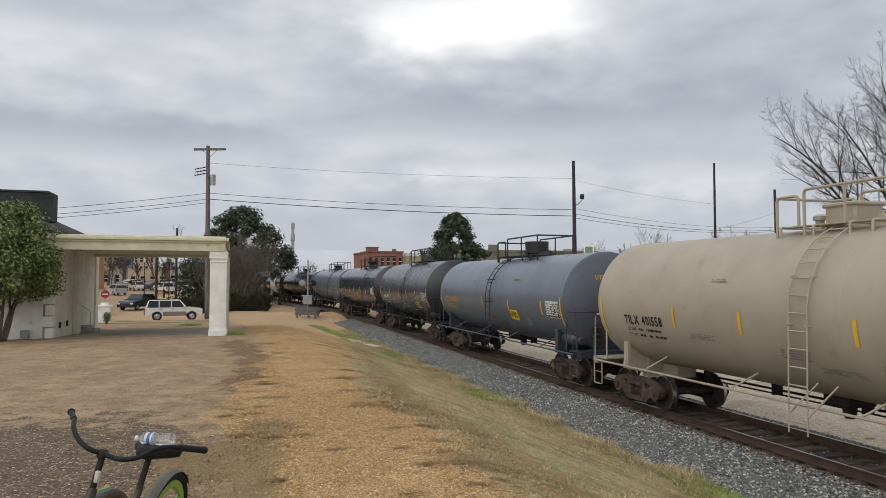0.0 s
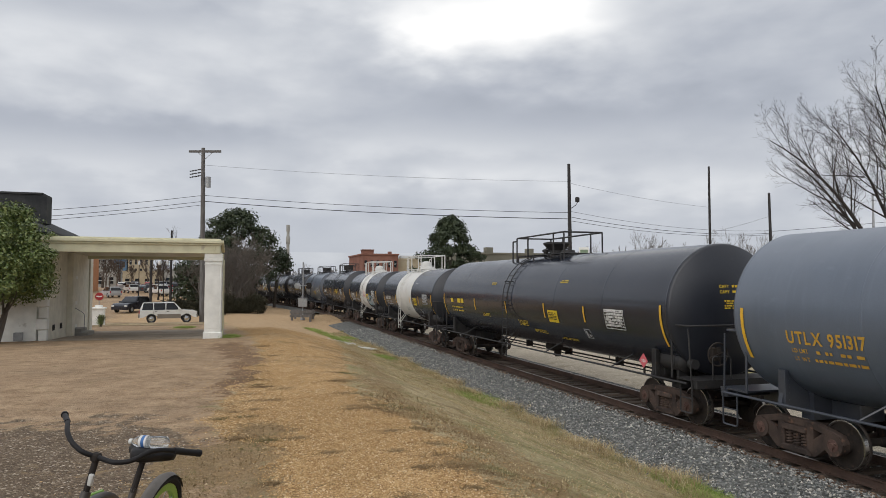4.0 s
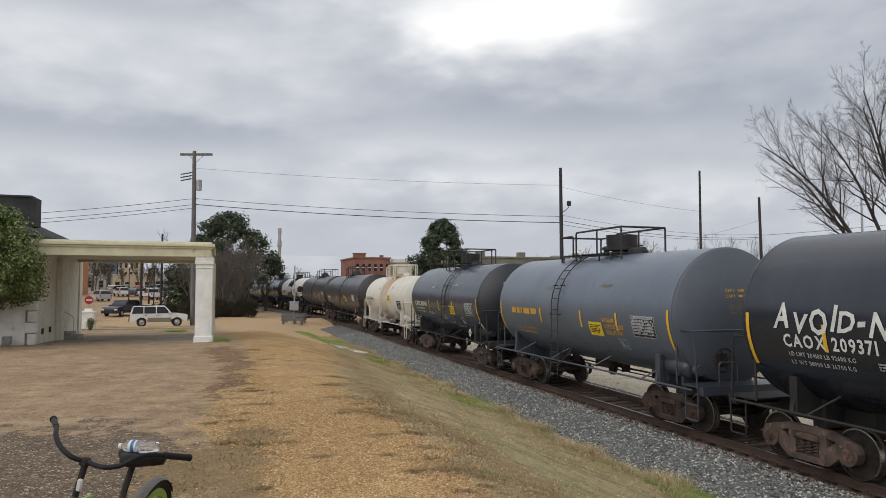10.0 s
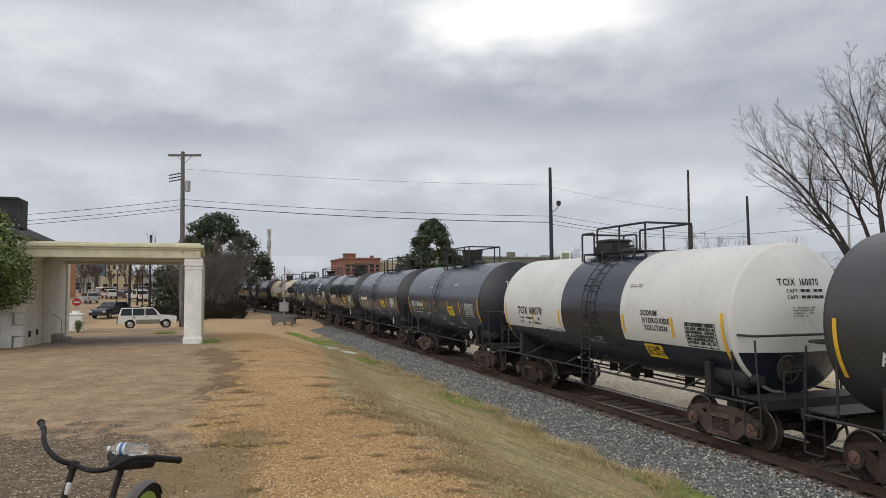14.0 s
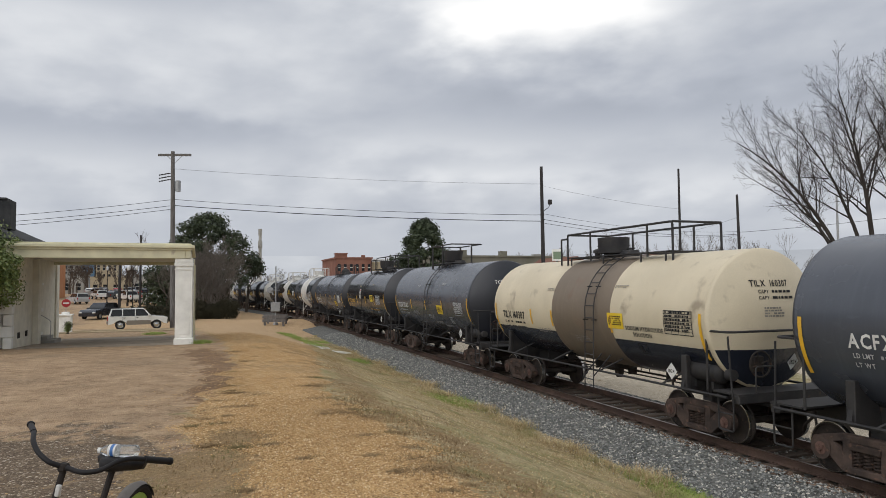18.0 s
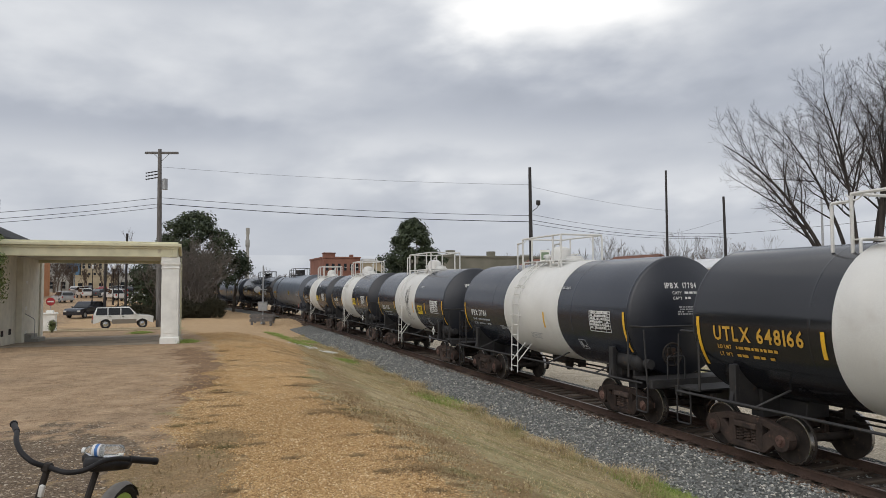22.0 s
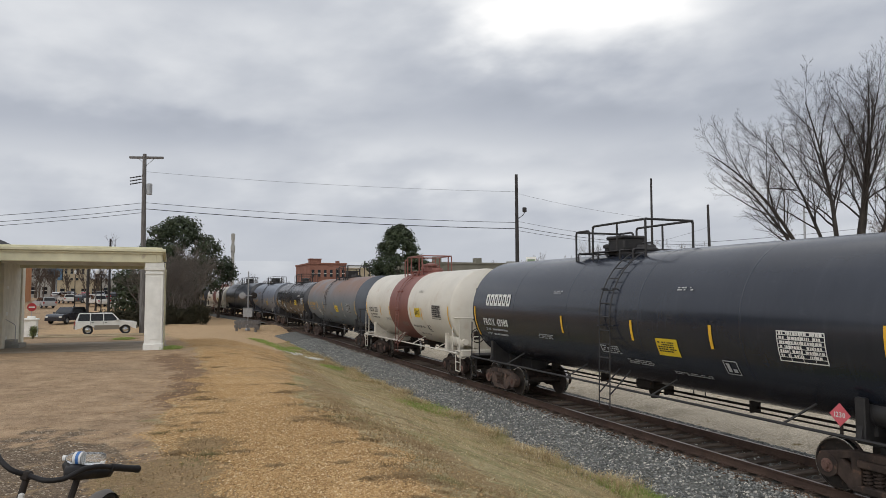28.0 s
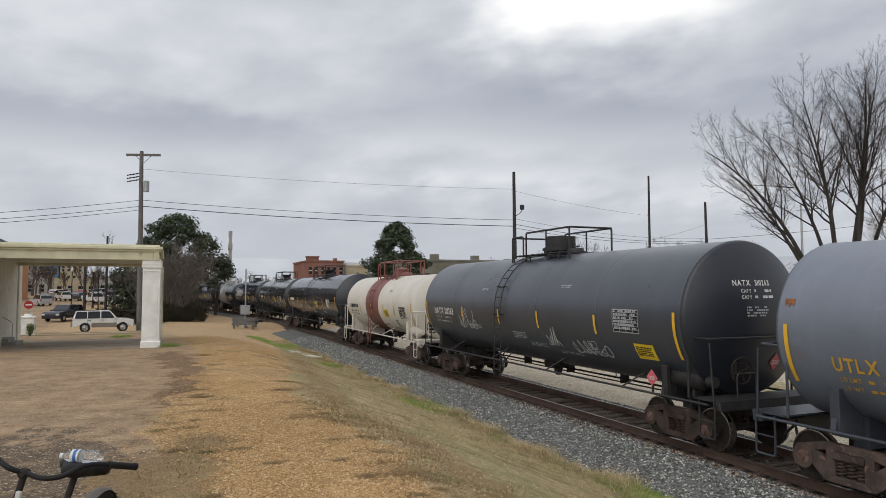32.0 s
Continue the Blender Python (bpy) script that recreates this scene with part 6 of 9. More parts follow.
        print_on(car, "sprayed_word", wrapped(V, R, zc, u * half, z, lift + 0.003), F, wink)
    if tag:
        for (u, z, w, h, n, pen, tink) in tag:
            V, F = scrawl(rng, w, h, n, pen)
            print_on(car, "graffiti", wrapped(V, R, zc, u * half, z, lift + 0.004), F, tink, "sprayed graffiti loops")
    if head_text:
        if mark:
            u0 = -0.62
            for word in mark.split():
                V, F, w = lettering(word, end_mark, 0.82)
                print_on(car, "end_mark", on_head(V, L, R, zc, u0, zc + 0.70), F, ink)
                u0 += w + 0.12
        for row in range(2):
            V, F, w = lettering("CAPY", 0.075, 0.85)
            V2, F2 = bars(1, 0.055, rng, 0.5, 0.2)
            F += [tuple(i + len(V) for i in f) for f in F2]
            V += [(u + w + 0.08, v + 0.01) for u, v in V2]
            print_on(car, "end_print", on_head(V, L, R, zc, -0.45, zc + 0.55 - 0.13 * row), F, ink)
        V, F = bars(4, 0.034, rng, 0.5, 0.2)
        print_on(car, "end_print", on_head(V, L, R, zc, -0.35, zc + 0.22), F, small)
    if head_notice:
        V, F = rects([(0, 0, 0.62, 0.14), (0, 0.14, 0.62, 0.28)])
        print_on(car, "end_notice", on_head(V, L, R, zc, -0.45, zc + 0.98), F, YELLOW_INK, "yellow notice panel")
    if un and head_text:
        V, F = [(0.0, -0.19), (0.19, 0.0), (0.0, 0.19), (-0.19, 0.0)], [(0, 1, 2, 3)]
        e = print_on(car, "end_placard", on_head(V, L, R, zc, 0.55, zc - 0.95, 0.02), F, un_ink or WHITE_INK, "diamond hazard placard")
        V, F, w = lettering(un, 0.10, 0.85)
        hang("number", link_mesh("number", on_head([(u - w / 2, v - 0.05) for u, v in V], L, R, zc, 0.55, zc - 0.95, 0.026), F, WHITE_INK if un_ink is PINK_SIGN else BLACK_INK), e)
    if un:
        diamond(car, L / 2 - 2.36, -1.52, 1.44, un_ink or WHITE_INK, un, "diamond hazard placard")
    return car, L


B = "black"
TRAIN = []


def consist():
    """Far rim of each tank along the track at the first moment, and how the car looks."""
    W, K, O, Y = WHITE_INK, BLACK_INK, ORANGE_INK, YELLOW_INK
    wob = dict(band=(-0.36, 0.26, "white"), fittings="white", guard="chain", dome="bonnet", deck=(-0.34, 0.16), R=1.52, zc=2.64, ladder_x=-0.13, big_mark=0.21, strips=(-0.39, 0.2, 0.54), notice=(0.4, -0.34), panel=(0.68, 0.11))
    rows = [
        (17.62, "cream", "weathered beige tank car with rusty top fittings", dict(mark="TILX 401558", ink=K, fittings="cream", frame="cream", guard="loop", yellow=False, R=1.68, zc=2.8, strips=(-0.49, -0.16, 0.25), ladder_x=0.08, deck=(-0.15, 0.21), num=(-0.81, -0.52), dome="box")),
        (33.55, "blue_grey", "blue-grey tank car with orange lettering", dict(mark="UTLX 665716", ink=O, guard="loop", R=1.61, zc=2.73, strips=(-0.1, 0.32, 0.76), ladder_x=0.03, deck=(-0.15, 0.38), dome_u=0.2, notice=(0.38, -0.61), panel=(0.85, -0.01), dome="drum")),
        (48.19, "slate", "dark slate tank car with a black ladder", dict(mark="GATX 1693", R=1.68, zc=2.8, strips=(-0.49, -0.08, 0.25, 0.59), ladder_x=0.15, deck=(-0.13, 0.39), dome_u=0.05, notice=(0.62, -0.8), panel=(0.8, -0.09), num=(-0.83, -0.6), dome="ball")),
        (67.99, "black", "long black tank car with orange lettering", dict(mark="UTLX 959194", ink=O, stripes="white", guard="loop", un="1230", un_ink=PINK_SIGN, R=1.68, zc=2.8, strips=(-0.55, -0.28, -0.02, 0.34, 0.61), ladder_x=0.51, deck=(-0.19, 0.56), dome_u=0.01, notice=(0.12, -0.73), panel=(0.84, -0.02), num=(-0.87, -0.45), dome="funnel")),
        (88.24, "blue_grey", "long blue-grey tank car with orange lettering", dict(mark="UTLX 951317", ink=O, guard="loop", un="1230", un_ink=PINK_SIGN, R=1.68, zc=2.8, strips=(-0.58, -0.29, 0.03, 0.36), ladder_x=0.42, deck=(-0.18, 0.36), dome_u=0.02, num=(-0.85, -0.48), dome="funnel")),
        (108.6, "black", "long black tank car with yellow lettering", dict(ink=Y, dome="funnel", deck_w=4.0, un="1230", un_ink=PINK_SIGN)),
        (122.58, "black", "black tank car with a white centre band", dict(mark="IPBX 17197", **wob)),
        (136.39, "black", "black tank car with white band and graffiti", dict(mark="IPBX 17120", un="1805", tag=[(-0.21, 2.3, 1.7, 1.3, 7, 0.016, BLACK_INK), (0.12, 2.3, 0.7, 0.6, 4, 0.014, PINK_SIGN), (0.38, 1.75, 2.0, 0.85, 7, 0.07, GREY_INK), (0.40, 1.7, 1.5, 0.8, 4, 0.06, TEAL_INK), (-0.84, 1.9, 1.4, 0.5, 5, 0.02, GREY_INK)], **{**wob, "R": 1.53, "zc": 2.65, "strips": (-0.4, -0.16, 0.27), "ladder_x": 0.12, "dome_u": -0.06, "num": (-0.8, -0.35), "dome": "bonnet", "band": (-0.15, 0.3, "white")})),
        (152.94, "black", "plain black tank car", dict(mark="TILX 264572", guard="loop", R=1.66, zc=2.78, strips=(-0.55, -0.2, 0.2, 0.51), ladder_x=0.12, deck=(-0.17, 0.19), dome_u=-0.02, notice=(0.36, -0.27), num=(-0.87, -0.42), dome="drum")),
        (165.41, "blue_grey", "short blue-grey tank car", dict(mark="NATX 160178", head_notice=True, guard="loop", un="1824", R=1.68, zc=2.8, strips=(-0.49, 0.03, 0.45), ladder_x=-0.09, deck=(-0.31, 0.31), dome_u=0.09, notice=(0.27, -0.66), panel=(0.63, -0.07), num=(-0.74, -0.6), dome="drum", card=(0.09, -0.12))),
        (177.87, "slate", "short dark slate tank car with top guard rail", dict(mark="CAOX 300335", un="1824", product="SODIUM HYDROXIDE SOLUTION", R=1.68, zc=2.8, strips=(-0.3, 0.13, 0.45), ladder_x=-0.17, deck=(-0.41, 0.1), dome_u=-0.02, notice=(0.33, -0.22), panel=(0.68, 0.11), num=(-0.82, -0.33), dome="drum", tab=True)),
        (190.70, "slate", "dark slate tank car with white graffiti", dict(mark="CAOX 300511", un="1824", product="SODIUM HYDROXIDE SOLUTION", tag=[(-0.06, 2.2, 0.8, 0.6, 4, 0.018, W), (0.3, 1.9, 1.0, 0.35, 4, 0.014, GREY_INK), (0.52, 1.9, 1.3, 0.4, 5, 0.014, GREY_INK)], R=1.63, zc=2.75, strips=(-0.37, -0.0, 0.42), ladder_x=-0.13, deck=(-0.34, 0.15), dome_u=-0.0, notice=(0.31, -0.17), panel=(0.67, 0.21), num=(-0.8, -0.4), dome="drum", tab=True)),
        (203.0, "black", "black tank car with large white graffiti", dict(mark="CAOX 209371", weights=("LD LMT 204100 LB 92600 KG", "LT WT 58900 LB 26700 KG"), words=(("AVOID-NGC", -0.84, 2.64, 0.40, W), ("FISH", 0.27, 2.76, 0.46, W),), tag=[(0.26, 2.22, 1.2, 0.42, 4, 0.045, W), (0.62, 2.72, 0.9, 0.7, 3, 0.03, W)], un="1824", guard="loop", R=1.68, zc=2.8, strips=(-0.61, -0.13, 0.28, 0.71), ladder_x=0.22, deck=(-0.15, 0.27), dome_u=-0.02, notice=(0.54, -0.58), panel=(0.75, 0.14), num=(-0.8, -0.46), dome="drum", card=(0.31, -0.72), tab=True, stack=(0.46, -0.02, 0.115))),
        (215.71, "blue_grey", "blue-grey tank car with faded yellow lettering", dict(ink=O, guard="loop", R=1.63, zc=2.75, strips=(-0.34, 0.17, 0.54), ladder_x=-0.11, deck=(-0.37, 0.26), dome_u=0.11, notice=(0.32, -0.5), num=(-0.78, -0.6), dome="drum", stack=(0.4, -0.3, 0.12))),
        (228.19, "navy", "dark navy tank car", dict(mark="CAOX 300443", un="1824", R=1.63, zc=2.75, strips=(-0.35, -0.05, 0.35), ladder_x=0.15, deck=(-0.24, 0.25), dome_u=-0.03, num=(-0.84, -0.35), dome="drum", tab=True)),
        (241.36, "ivory", "white tank car with rust-stained dome platform", dict(mark="GATX 225659", weights=("LD LMT 221500 LB 100450 KG", "LT WT 64500 LB 29250 KG"), ink=K, band=(-0.16, 0.22, "rust_saddle"), fittings="ivory", un="", R=1.45, zc=2.57, strips=(-0.46, -0.21, 0.4), ladder_x=-0.05, deck=(-0.28, 0.1), dome_u=-0.02, notice=(0.3, 0.05), num=(-0.89, -0.17), dome="drum")),
        (259.93, "brown_black", "long faded brown-black tank car", dict(mark="ACFX 73946", guard="loop", un="1230", un_ink=PINK_SIGN, R=1.59, zc=2.71, strips=(-0.6, -0.25, 0.22), ladder_x=0.05, deck=(-0.19, 0.11), dome_u=-0.1, num=(-0.87, -0.5), dome="ball")),
        (278.17, "brown_black", "long faded brown-black tank car with graffiti", dict(mark="ACFX 73948", weights=("LD LMT 190800 LBS", "LT WT 72200 LBS"), guard="loop", un="1993", un_ink=PINK_SIGN, tag=[(-0.55, 1.9, 1.3, 0.7, 4, 0.018, GREY_INK), (-0.24, 1.95, 1.6, 0.8, 6, 0.025, GREY_INK), (0.22, 2.0, 0.9, 0.8, 5, 0.018, W), (0.50, 1.95, 0.9, 0.8, 5, 0.018, GREY_INK)], R=1.63, zc=2.75, strips=(-0.49, -0.23, 0.2, 0.47, 0.7), ladder_x=0.09, deck=(-0.18, 0.34), dome_u=-0.07, notice=(0.53, -0.56), panel=(0.85, 0.03), num=(-0.88, -0.6), dome="ball")),
        (291.82, "white", "white tank car with black centre band and belly", dict(mark="TCIX 160070", ink=K, belly="black", guard="loop", R=1.61, zc=2.73, strips=(-0.6, -0.28, 0.33, 0.68), ladder_x=0.03, deck=(-0.28, 0.23), dome_u=-0.18, notice=(0.51, -0.85), panel=(0.76, -0.1), num=(-0.79, -0.23), dome="box", band=(-0.25, 0.31, "black"), stack=(0.47, -0.02, 0.13))),
        (304.21, "navy", "short dark navy tank car", dict(mark="TILX 160966", un="1824", dome="pot")),
        (316.8, "slate", "short dark slate tank car with yellow notice", dict(un="1824", guard="loop")),
        (329.22, "gloss_black", "glossy black tank car", dict(mark="CAOX 209297", un="1824", dome="pot", big_mark=0.28)),
        (343.32, "navy", "dark navy tank car covered in white slogans", dict(mark="AXLX 3713", un="1824", guard="loop", product="SODIUM HYDROXIDE", words=(("NO GODS", 0.23, 3.52, 0.17, W), ("NO MASTERS", 0.20, 3.26, 0.17, W), ("NO PRISONS", 0.18, 2.98, 0.17, W), ("NO WAR", 0.17, 2.69, 0.17, W), ("BUT CLASS WAR", 0.17, 2.41, 0.17, W)), tag=[(-0.45, 1.85, 0.5, 0.95, 4, 0.012, W), (-0.36, 1.8, 0.8, 0.5, 5, 0.012, W)], R=1.65, zc=2.77, strips=(-0.48, -0.11, 0.48), ladder_x=-0.03, deck=(-0.25, 0.19), dome_u=-0.11, notice=(0.17, -0.85), panel=(0.75, 0.13), num=(-0.8, -0.6), dome="funnel", card=(-0.13, -0.62), tab=True)),
        (356.37, "slate", "dark slate tank car with white stencils", dict(mark="ACFX 200450", un="1824", guard="plain", product="SODIUM HYDROXIDE", R=1.59, zc=2.71, strips=(-0.55, -0.31, 0.29, 0.67), ladder_x=-0.1, deck=(-0.27, 0.19), dome_u=0.13, notice=(0.17, -0.53), num=(-0.8, -0.34), dome="ball", card=(0.07, -0.22), stack=(0.42, -0.42, 0.13))),
        (369.81, "tan", "cream tank car with a brown stained band", dict(mark="TILX 160307", ink=K, belly="black", un="1824", words=(("SODIUM HYDROXIDE", 0.47, 2.28, 0.11, K), ("SOLUTION", 0.52, 2.13, 0.11, K)), guard="plain", R=1.54, zc=2.66, strips=(-0.48, -0.23, 0.35), ladder_x=0.19, deck=(-0.29, 0.64), dome_u=-0.03, notice=(0.39, -0.18), panel=(0.75, 0.16), num=(-0.87, -0.36), dome="drum", band=(-0.22, 0.35, "brown_band"))),
        (382.88, "slate", "dark slate tank car with small white print", dict(mark="TCBX 177165", un="1824", guard="post", R=1.64, zc=2.76, strips=(-0.46, -0.04, 0.4), ladder_x=0.03, deck=(-0.31, 0.2), dome_u=-0.13, num=(-0.9, -0.45), dome="pot")),
        (395.51, "gloss_black", "glossy black tank car with orange lettering", dict(mark="UTLX 631801", ink=O, head_notice=True, end_mark=0.22, un="1824", guard="loop", product="SODIUM HYDROXIDE SOLUTION", R=1.65, zc=2.77, strips=(-0.41, 0.06, 0.51), ladder_x=-0.02, deck=(-0.35, 0.71), dome_u=-0.06, notice=(0.38, -0.14), panel=(0.59, 0.05), num=(-0.89, -0.47), dome="drum", card=(-0.25, -0.2), tab=True)),
        (410.30, "slate", "patched dark slate tank car", dict(mark="GATX 31422", un="1824", guard="loop", R=1.61, zc=2.73, strips=(-0.5, -0.11, 0.21, 0.55), ladder_x=0.09, deck=(-0.12, 0.19), dome_u=-0.03, notice=(0.51, -0.67), num=(-0.83, -0.57), dome="ball")),
        (422.83, "black", "black tank car with white band and graffiti", dict(mark="IPBX 17848", tag=[(-0.28, 2.0, 1.0, 0.8, 3, 0.016, BLACK_INK), (0.16, 2.1, 0.8, 0.4, 5, 0.012, BLUE_INK), (0.42, 2.0, 1.5, 0.75, 6, 0.022, W)], un="1805", yellow=False, **{**wob, "R": 1.61, "zc": 2.73, "strips": (-0.3, 0.27), "ladder_x": 0.13, "deck": (-0.3, 0.28), "dome_u": -0.03, "panel": (0.71, 0.12), "num": (-0.75, -0.6), "dome": "drum", "band": (-0.37, 0.37, "white")})),
        (436.80, "gloss_black", "glossy black tank car with white centre band", dict(mark="UTLX 648166", ink=O, **{**wob, "big_mark": 0.29, "R": 1.53, "zc": 2.65, "strips": (-0.45, -0.23, 0.2, 0.56), "ladder_x": -0.03, "deck": (-0.45, 0.13), "dome_u": -0.2, "notice": (0.37, 0.01), "panel": (0.72, 0.18), "num": (-0.9, -0.33), "dome": "box", "band": (-0.42, 0.16, "white")})),
        (449.76, "black", "black tank car with wide white centre band", dict(mark="IPBX 17784", yellow=False, **{**wob, "strips": (0.2,), "band": (-0.32, 0.36, "white")})),
        (462.55, "black", "black tank car with sketch on its white band", dict(mark="IPBX 17505", un="1805", tag=[(-0.02, 2.55, 0.6, 0.9, 4, 0.010, BLACK_INK), (0.0, 2.0, 0.45, 0.8, 3, 0.010, BLACK_INK)], **{**wob, "R": 1.51, "zc": 2.63, "strips": (-0.39, 0.2, 0.54), "ladder_x": -0.12, "deck": (-0.34, 0.3), "dome_u": 0.0, "notice": (0.4, -0.34), "panel": (0.68, 0.11), "num": (-0.84, -0.48), "dome": "bonnet", "band": (-0.36, 0.26, "white")})),
        (475.61, "black", "black tank car with a white centre band", dict(mark="IPBX 17503", weights=("LMT 202300 LBS 91750 KGS", "WT 60700 LBS 27550 KGS"), un="1805", **{**wob, "strips": (-0.67, -0.36, 0.23, 0.54), "num": (-0.84, -0.35), "notice": (0.33, -0.25), "band": (-0.36, 0.24, "white")})),
        (488.73, "black", "black tank car with clean white centre band", dict(mark="IPBX 17514", **{**wob, "R": 1.52, "zc": 2.64, "strips": (-0.67, -0.36, 0.23, 0.54), "ladder_x": -0.14, "deck": (-0.34, 0.14), "dome_u": 0.01, "notice": (0.33, -0.25), "num": (-0.84, -0.35), "dome": "bonnet", "band": (-0.36, 0.24, "white")})),
        (509.59, "blue_grey", "very long blue-grey tank car", dict(ink=O, guard="loop", ladder_x=-0.55, un="2310", un_ink=PINK_SIGN, R=1.66, zc=2.78, strips=(0.03, 0.4, 0.7), deck=(-0.26, 0.13), dome_u=0.01, notice=(0.3, -0.13), panel=(0.82, 0.05), dome="drum")),
        (529.8, "black", "long black tank car with white block emblem", dict(dome="funnel", guard="plain", deck_w=4.0, R=1.68, zc=2.80)),
        (547.35, "blue_grey", "blue-grey tank car with orange lettering", dict(mark="UTLX 202911", ink=O, R=1.66, zc=2.78, dome="funnel", guard="loop")),
        (565.13, "black", "black tank car with white block emblem", dict(mark="PROX 43988", guard="loop", un="1230", un_ink=PINK_SIGN, R=1.68, zc=2.8, strips=(-0.23, 0.17, 0.5), ladder_x=0.05, deck=(-0.32, 0.05), dome_u=-0.14, notice=(0.32, -0.56), panel=(0.71, -0.03), num=(-0.89, -0.49), dome="box")),
        (579.65, "ivory", "ivory tank car with an oxide-red band", dict(mark="RCRX 2231", ink=K, fittings="red_band", product="HYDROCHLORIC ACID", R=1.61, zc=2.73, strips=(-0.55, -0.3, 0.23, 0.47), ladder_x=-0.04, deck=(-0.25, 0.09), dome_u=-0.05, notice=(0.38, -0.22), panel=(0.68, 0.13), num=(-0.89, -0.35), dome="lid", band=(-0.29, 0.17, "red_band"), tab=True)),
        (596.74, "rusted_grey", "rust-bloomed blue-grey tank car", dict(mark="UTLX 667068", ink=O, guard="loop", dome="box", R=1.62, zc=2.74, strips=(-0.51, -0.23, 0.25, 0.55), tag=[(-0.49, 1.95, 0.7, 0.5, 6, 0.014, W), (-0.46, 1.75, 0.7, 0.4, 5, 0.012, W)])),
        (614.10, "rust_black", "black tank car with rusty top", dict(mark="SOEX 2799", weights=("LD LMT 186000 LBS 84350 KGS", "LT WT 77000 LBS 34950 KGS"), guard="loop", dome="lid", un="1993", words=(("DOT 111A100W3", 0.58, 2.98, 0.11, W),), tag=[(-0.44, 1.95, 0.8, 0.45, 6, 0.014, W), (-0.42, 1.6, 0.8, 0.5, 6, 0.014, W)], R=1.54, zc=2.66, strips=(-0.5, 0.15, 0.56), notice=(0.46, -0.19), panel=(0.82, 0.22), tab=True)),
        (631.04, "light_grey", "light grey tank car with orange lettering and rust runs", dict(mark="UTLX 668596", ink=O, rust=((-0.37, 0.40, 0.62, 0.17), (-0.985, 0.40, 0.22, 0.16), (0.33, 0.42, 0.4, 0.13)), guard="loop", un="1993", R=1.59, zc=2.71, strips=(-0.52, -0.23, 0.17, 0.45), ladder_x=0.04, deck=(-0.3, 0.18), dome_u=-0.12, notice=(0.34, -0.55), panel=(0.73, -0.04), num=(-0.86, -0.6), dome="drum", tab=True)),
        (648.76, "grey", "faded dark grey tank car with graffiti", dict(mark="NATX 310263", R=1.69, zc=2.81, guard="loop", dome="drum", un="1230", un_ink=PINK_SIGN, end_mark=0.12, strips=(-0.5, -0.12, 0.21, 0.59), notice=(0.82, -0.78), panel=(0.69, 0.15), deck=(-0.22, 0.20), dome_u=0.03, tag=[(-0.55, 2.05, 1.4, 0.7, 5, 0.022, GREY_INK), (0.25, 1.85, 0.6, 0.6, 4, 0.022, GREY_INK), (0.42, 1.75, 1.7, 0.40, 6, 0.018, GREY_INK)])),
        (663.0, "ivory", "ivory tank car with an oxide-red band", dict(ink=K, band=(-0.3, 0.1, "red_band"), fittings="red_band", R=1.47, zc=2.64)),
        (684.0, "gloss_black", "long glossy black tank car", dict(dome="funnel", deck_w=4.0)),
        (704.0, "gloss_black", "long glossy black tank car", dict(dome="funnel", deck_w=4.0)),
        (720.0, "black", "plain black tank car", dict()),
        (734.0, "black", "black tank car with a white centre band", dict(wob)),
        (751.0, "slate", "dark slate tank car", dict()),
        (768.0, "black", "plain black tank car", dict()),
        (785.0, "slate", "dark slate tank car", dict()),
        (802.0, "black", "plain black tank car", dict()),
        (819.0, "black", "plain black tank car", dict()),
        (836.0, "slate", "dark slate tank car", dict()),
    ]
    prev = 1.62
    for i, (a, colour, label, kw) in enumerate(rows):
        car, L = tank_car(a, prev, colour, label, seed=i, **kw)
        if "emblem" in label:
            # maker's emblem, drawn as plain blocks
            hl, R_, z_ = L / 2 - RIM_GAP, kw["R"], kw["zc"]
            for k in range(6):
                V, F = rects([(0, 0, 0.24, 0.09), (0, 0.29, 0.24, 0.38), (0, 0.09, 0.08, 0.29), (0.17, 0.09, 0.25, 0.29)])
                print_on(car, "emblem_block", wrapped(V, R_, z_, -hl * 0.86 + k * 0.30, z_ + 0.16, 0.016), F, WHITE_INK)
        TRAIN.append((car, (a + prev) / 2 + RIM_GAP))
        prev = a


consist()
V0, ACC = 19.045, 0.02413


def travelled(t):
    return V0 * t + ACC * t * t / 2


# ---- trees and shrubs ----
def grow(rng, base, direction, length, radius, levels, spread, fork=(2, 3), lift=0.15, kink=0.25, shrink=(0.62, 0.82)):
    """Branches as lists of (points, radii, level), by repeated forking."""
    out, todo = [], [(Vector(base), Vector(direction).normalized(), length, radius, levels)]
    while todo:
        p, d, L, r, lv = todo.pop()
        pts, rad, n = [p.copy()], [r], 4 if lv > 1 else 2
        for i in range(n):
            d = (d + Vector((rng.gauss(0, kink), rng.gauss(0, kink), rng.gauss(0, kink) + lift)) * (0.5 if lv == levels else 1) / n).normalized()
            p = p + d * (L / n)
            pts.append(p.copy()); rad.append(r * (1 - 0.42 * (i + 1) / n))
        out.append((pts, rad, lv))
        if lv <= 0:
            continue
        k = rng.randint(*fork)
        for j in range(k):
            a = rng.uniform(0, math.tau)
            u, w = frame_of(d)
            nd = (d + (u * math.cos(a) + w * math.sin(a)) * rng.uniform(0.45, 1.0) * spread).normalized()
            todo.append((p.copy() if j < 1 or len(pts) < 4 else pts[rng.choice((2, 3, 3, 4))].copy(), nd, L * rng.uniform(*shrink), rad[-1] * (0.9 if j == 0 else 0.72), lv - 1))
    return out


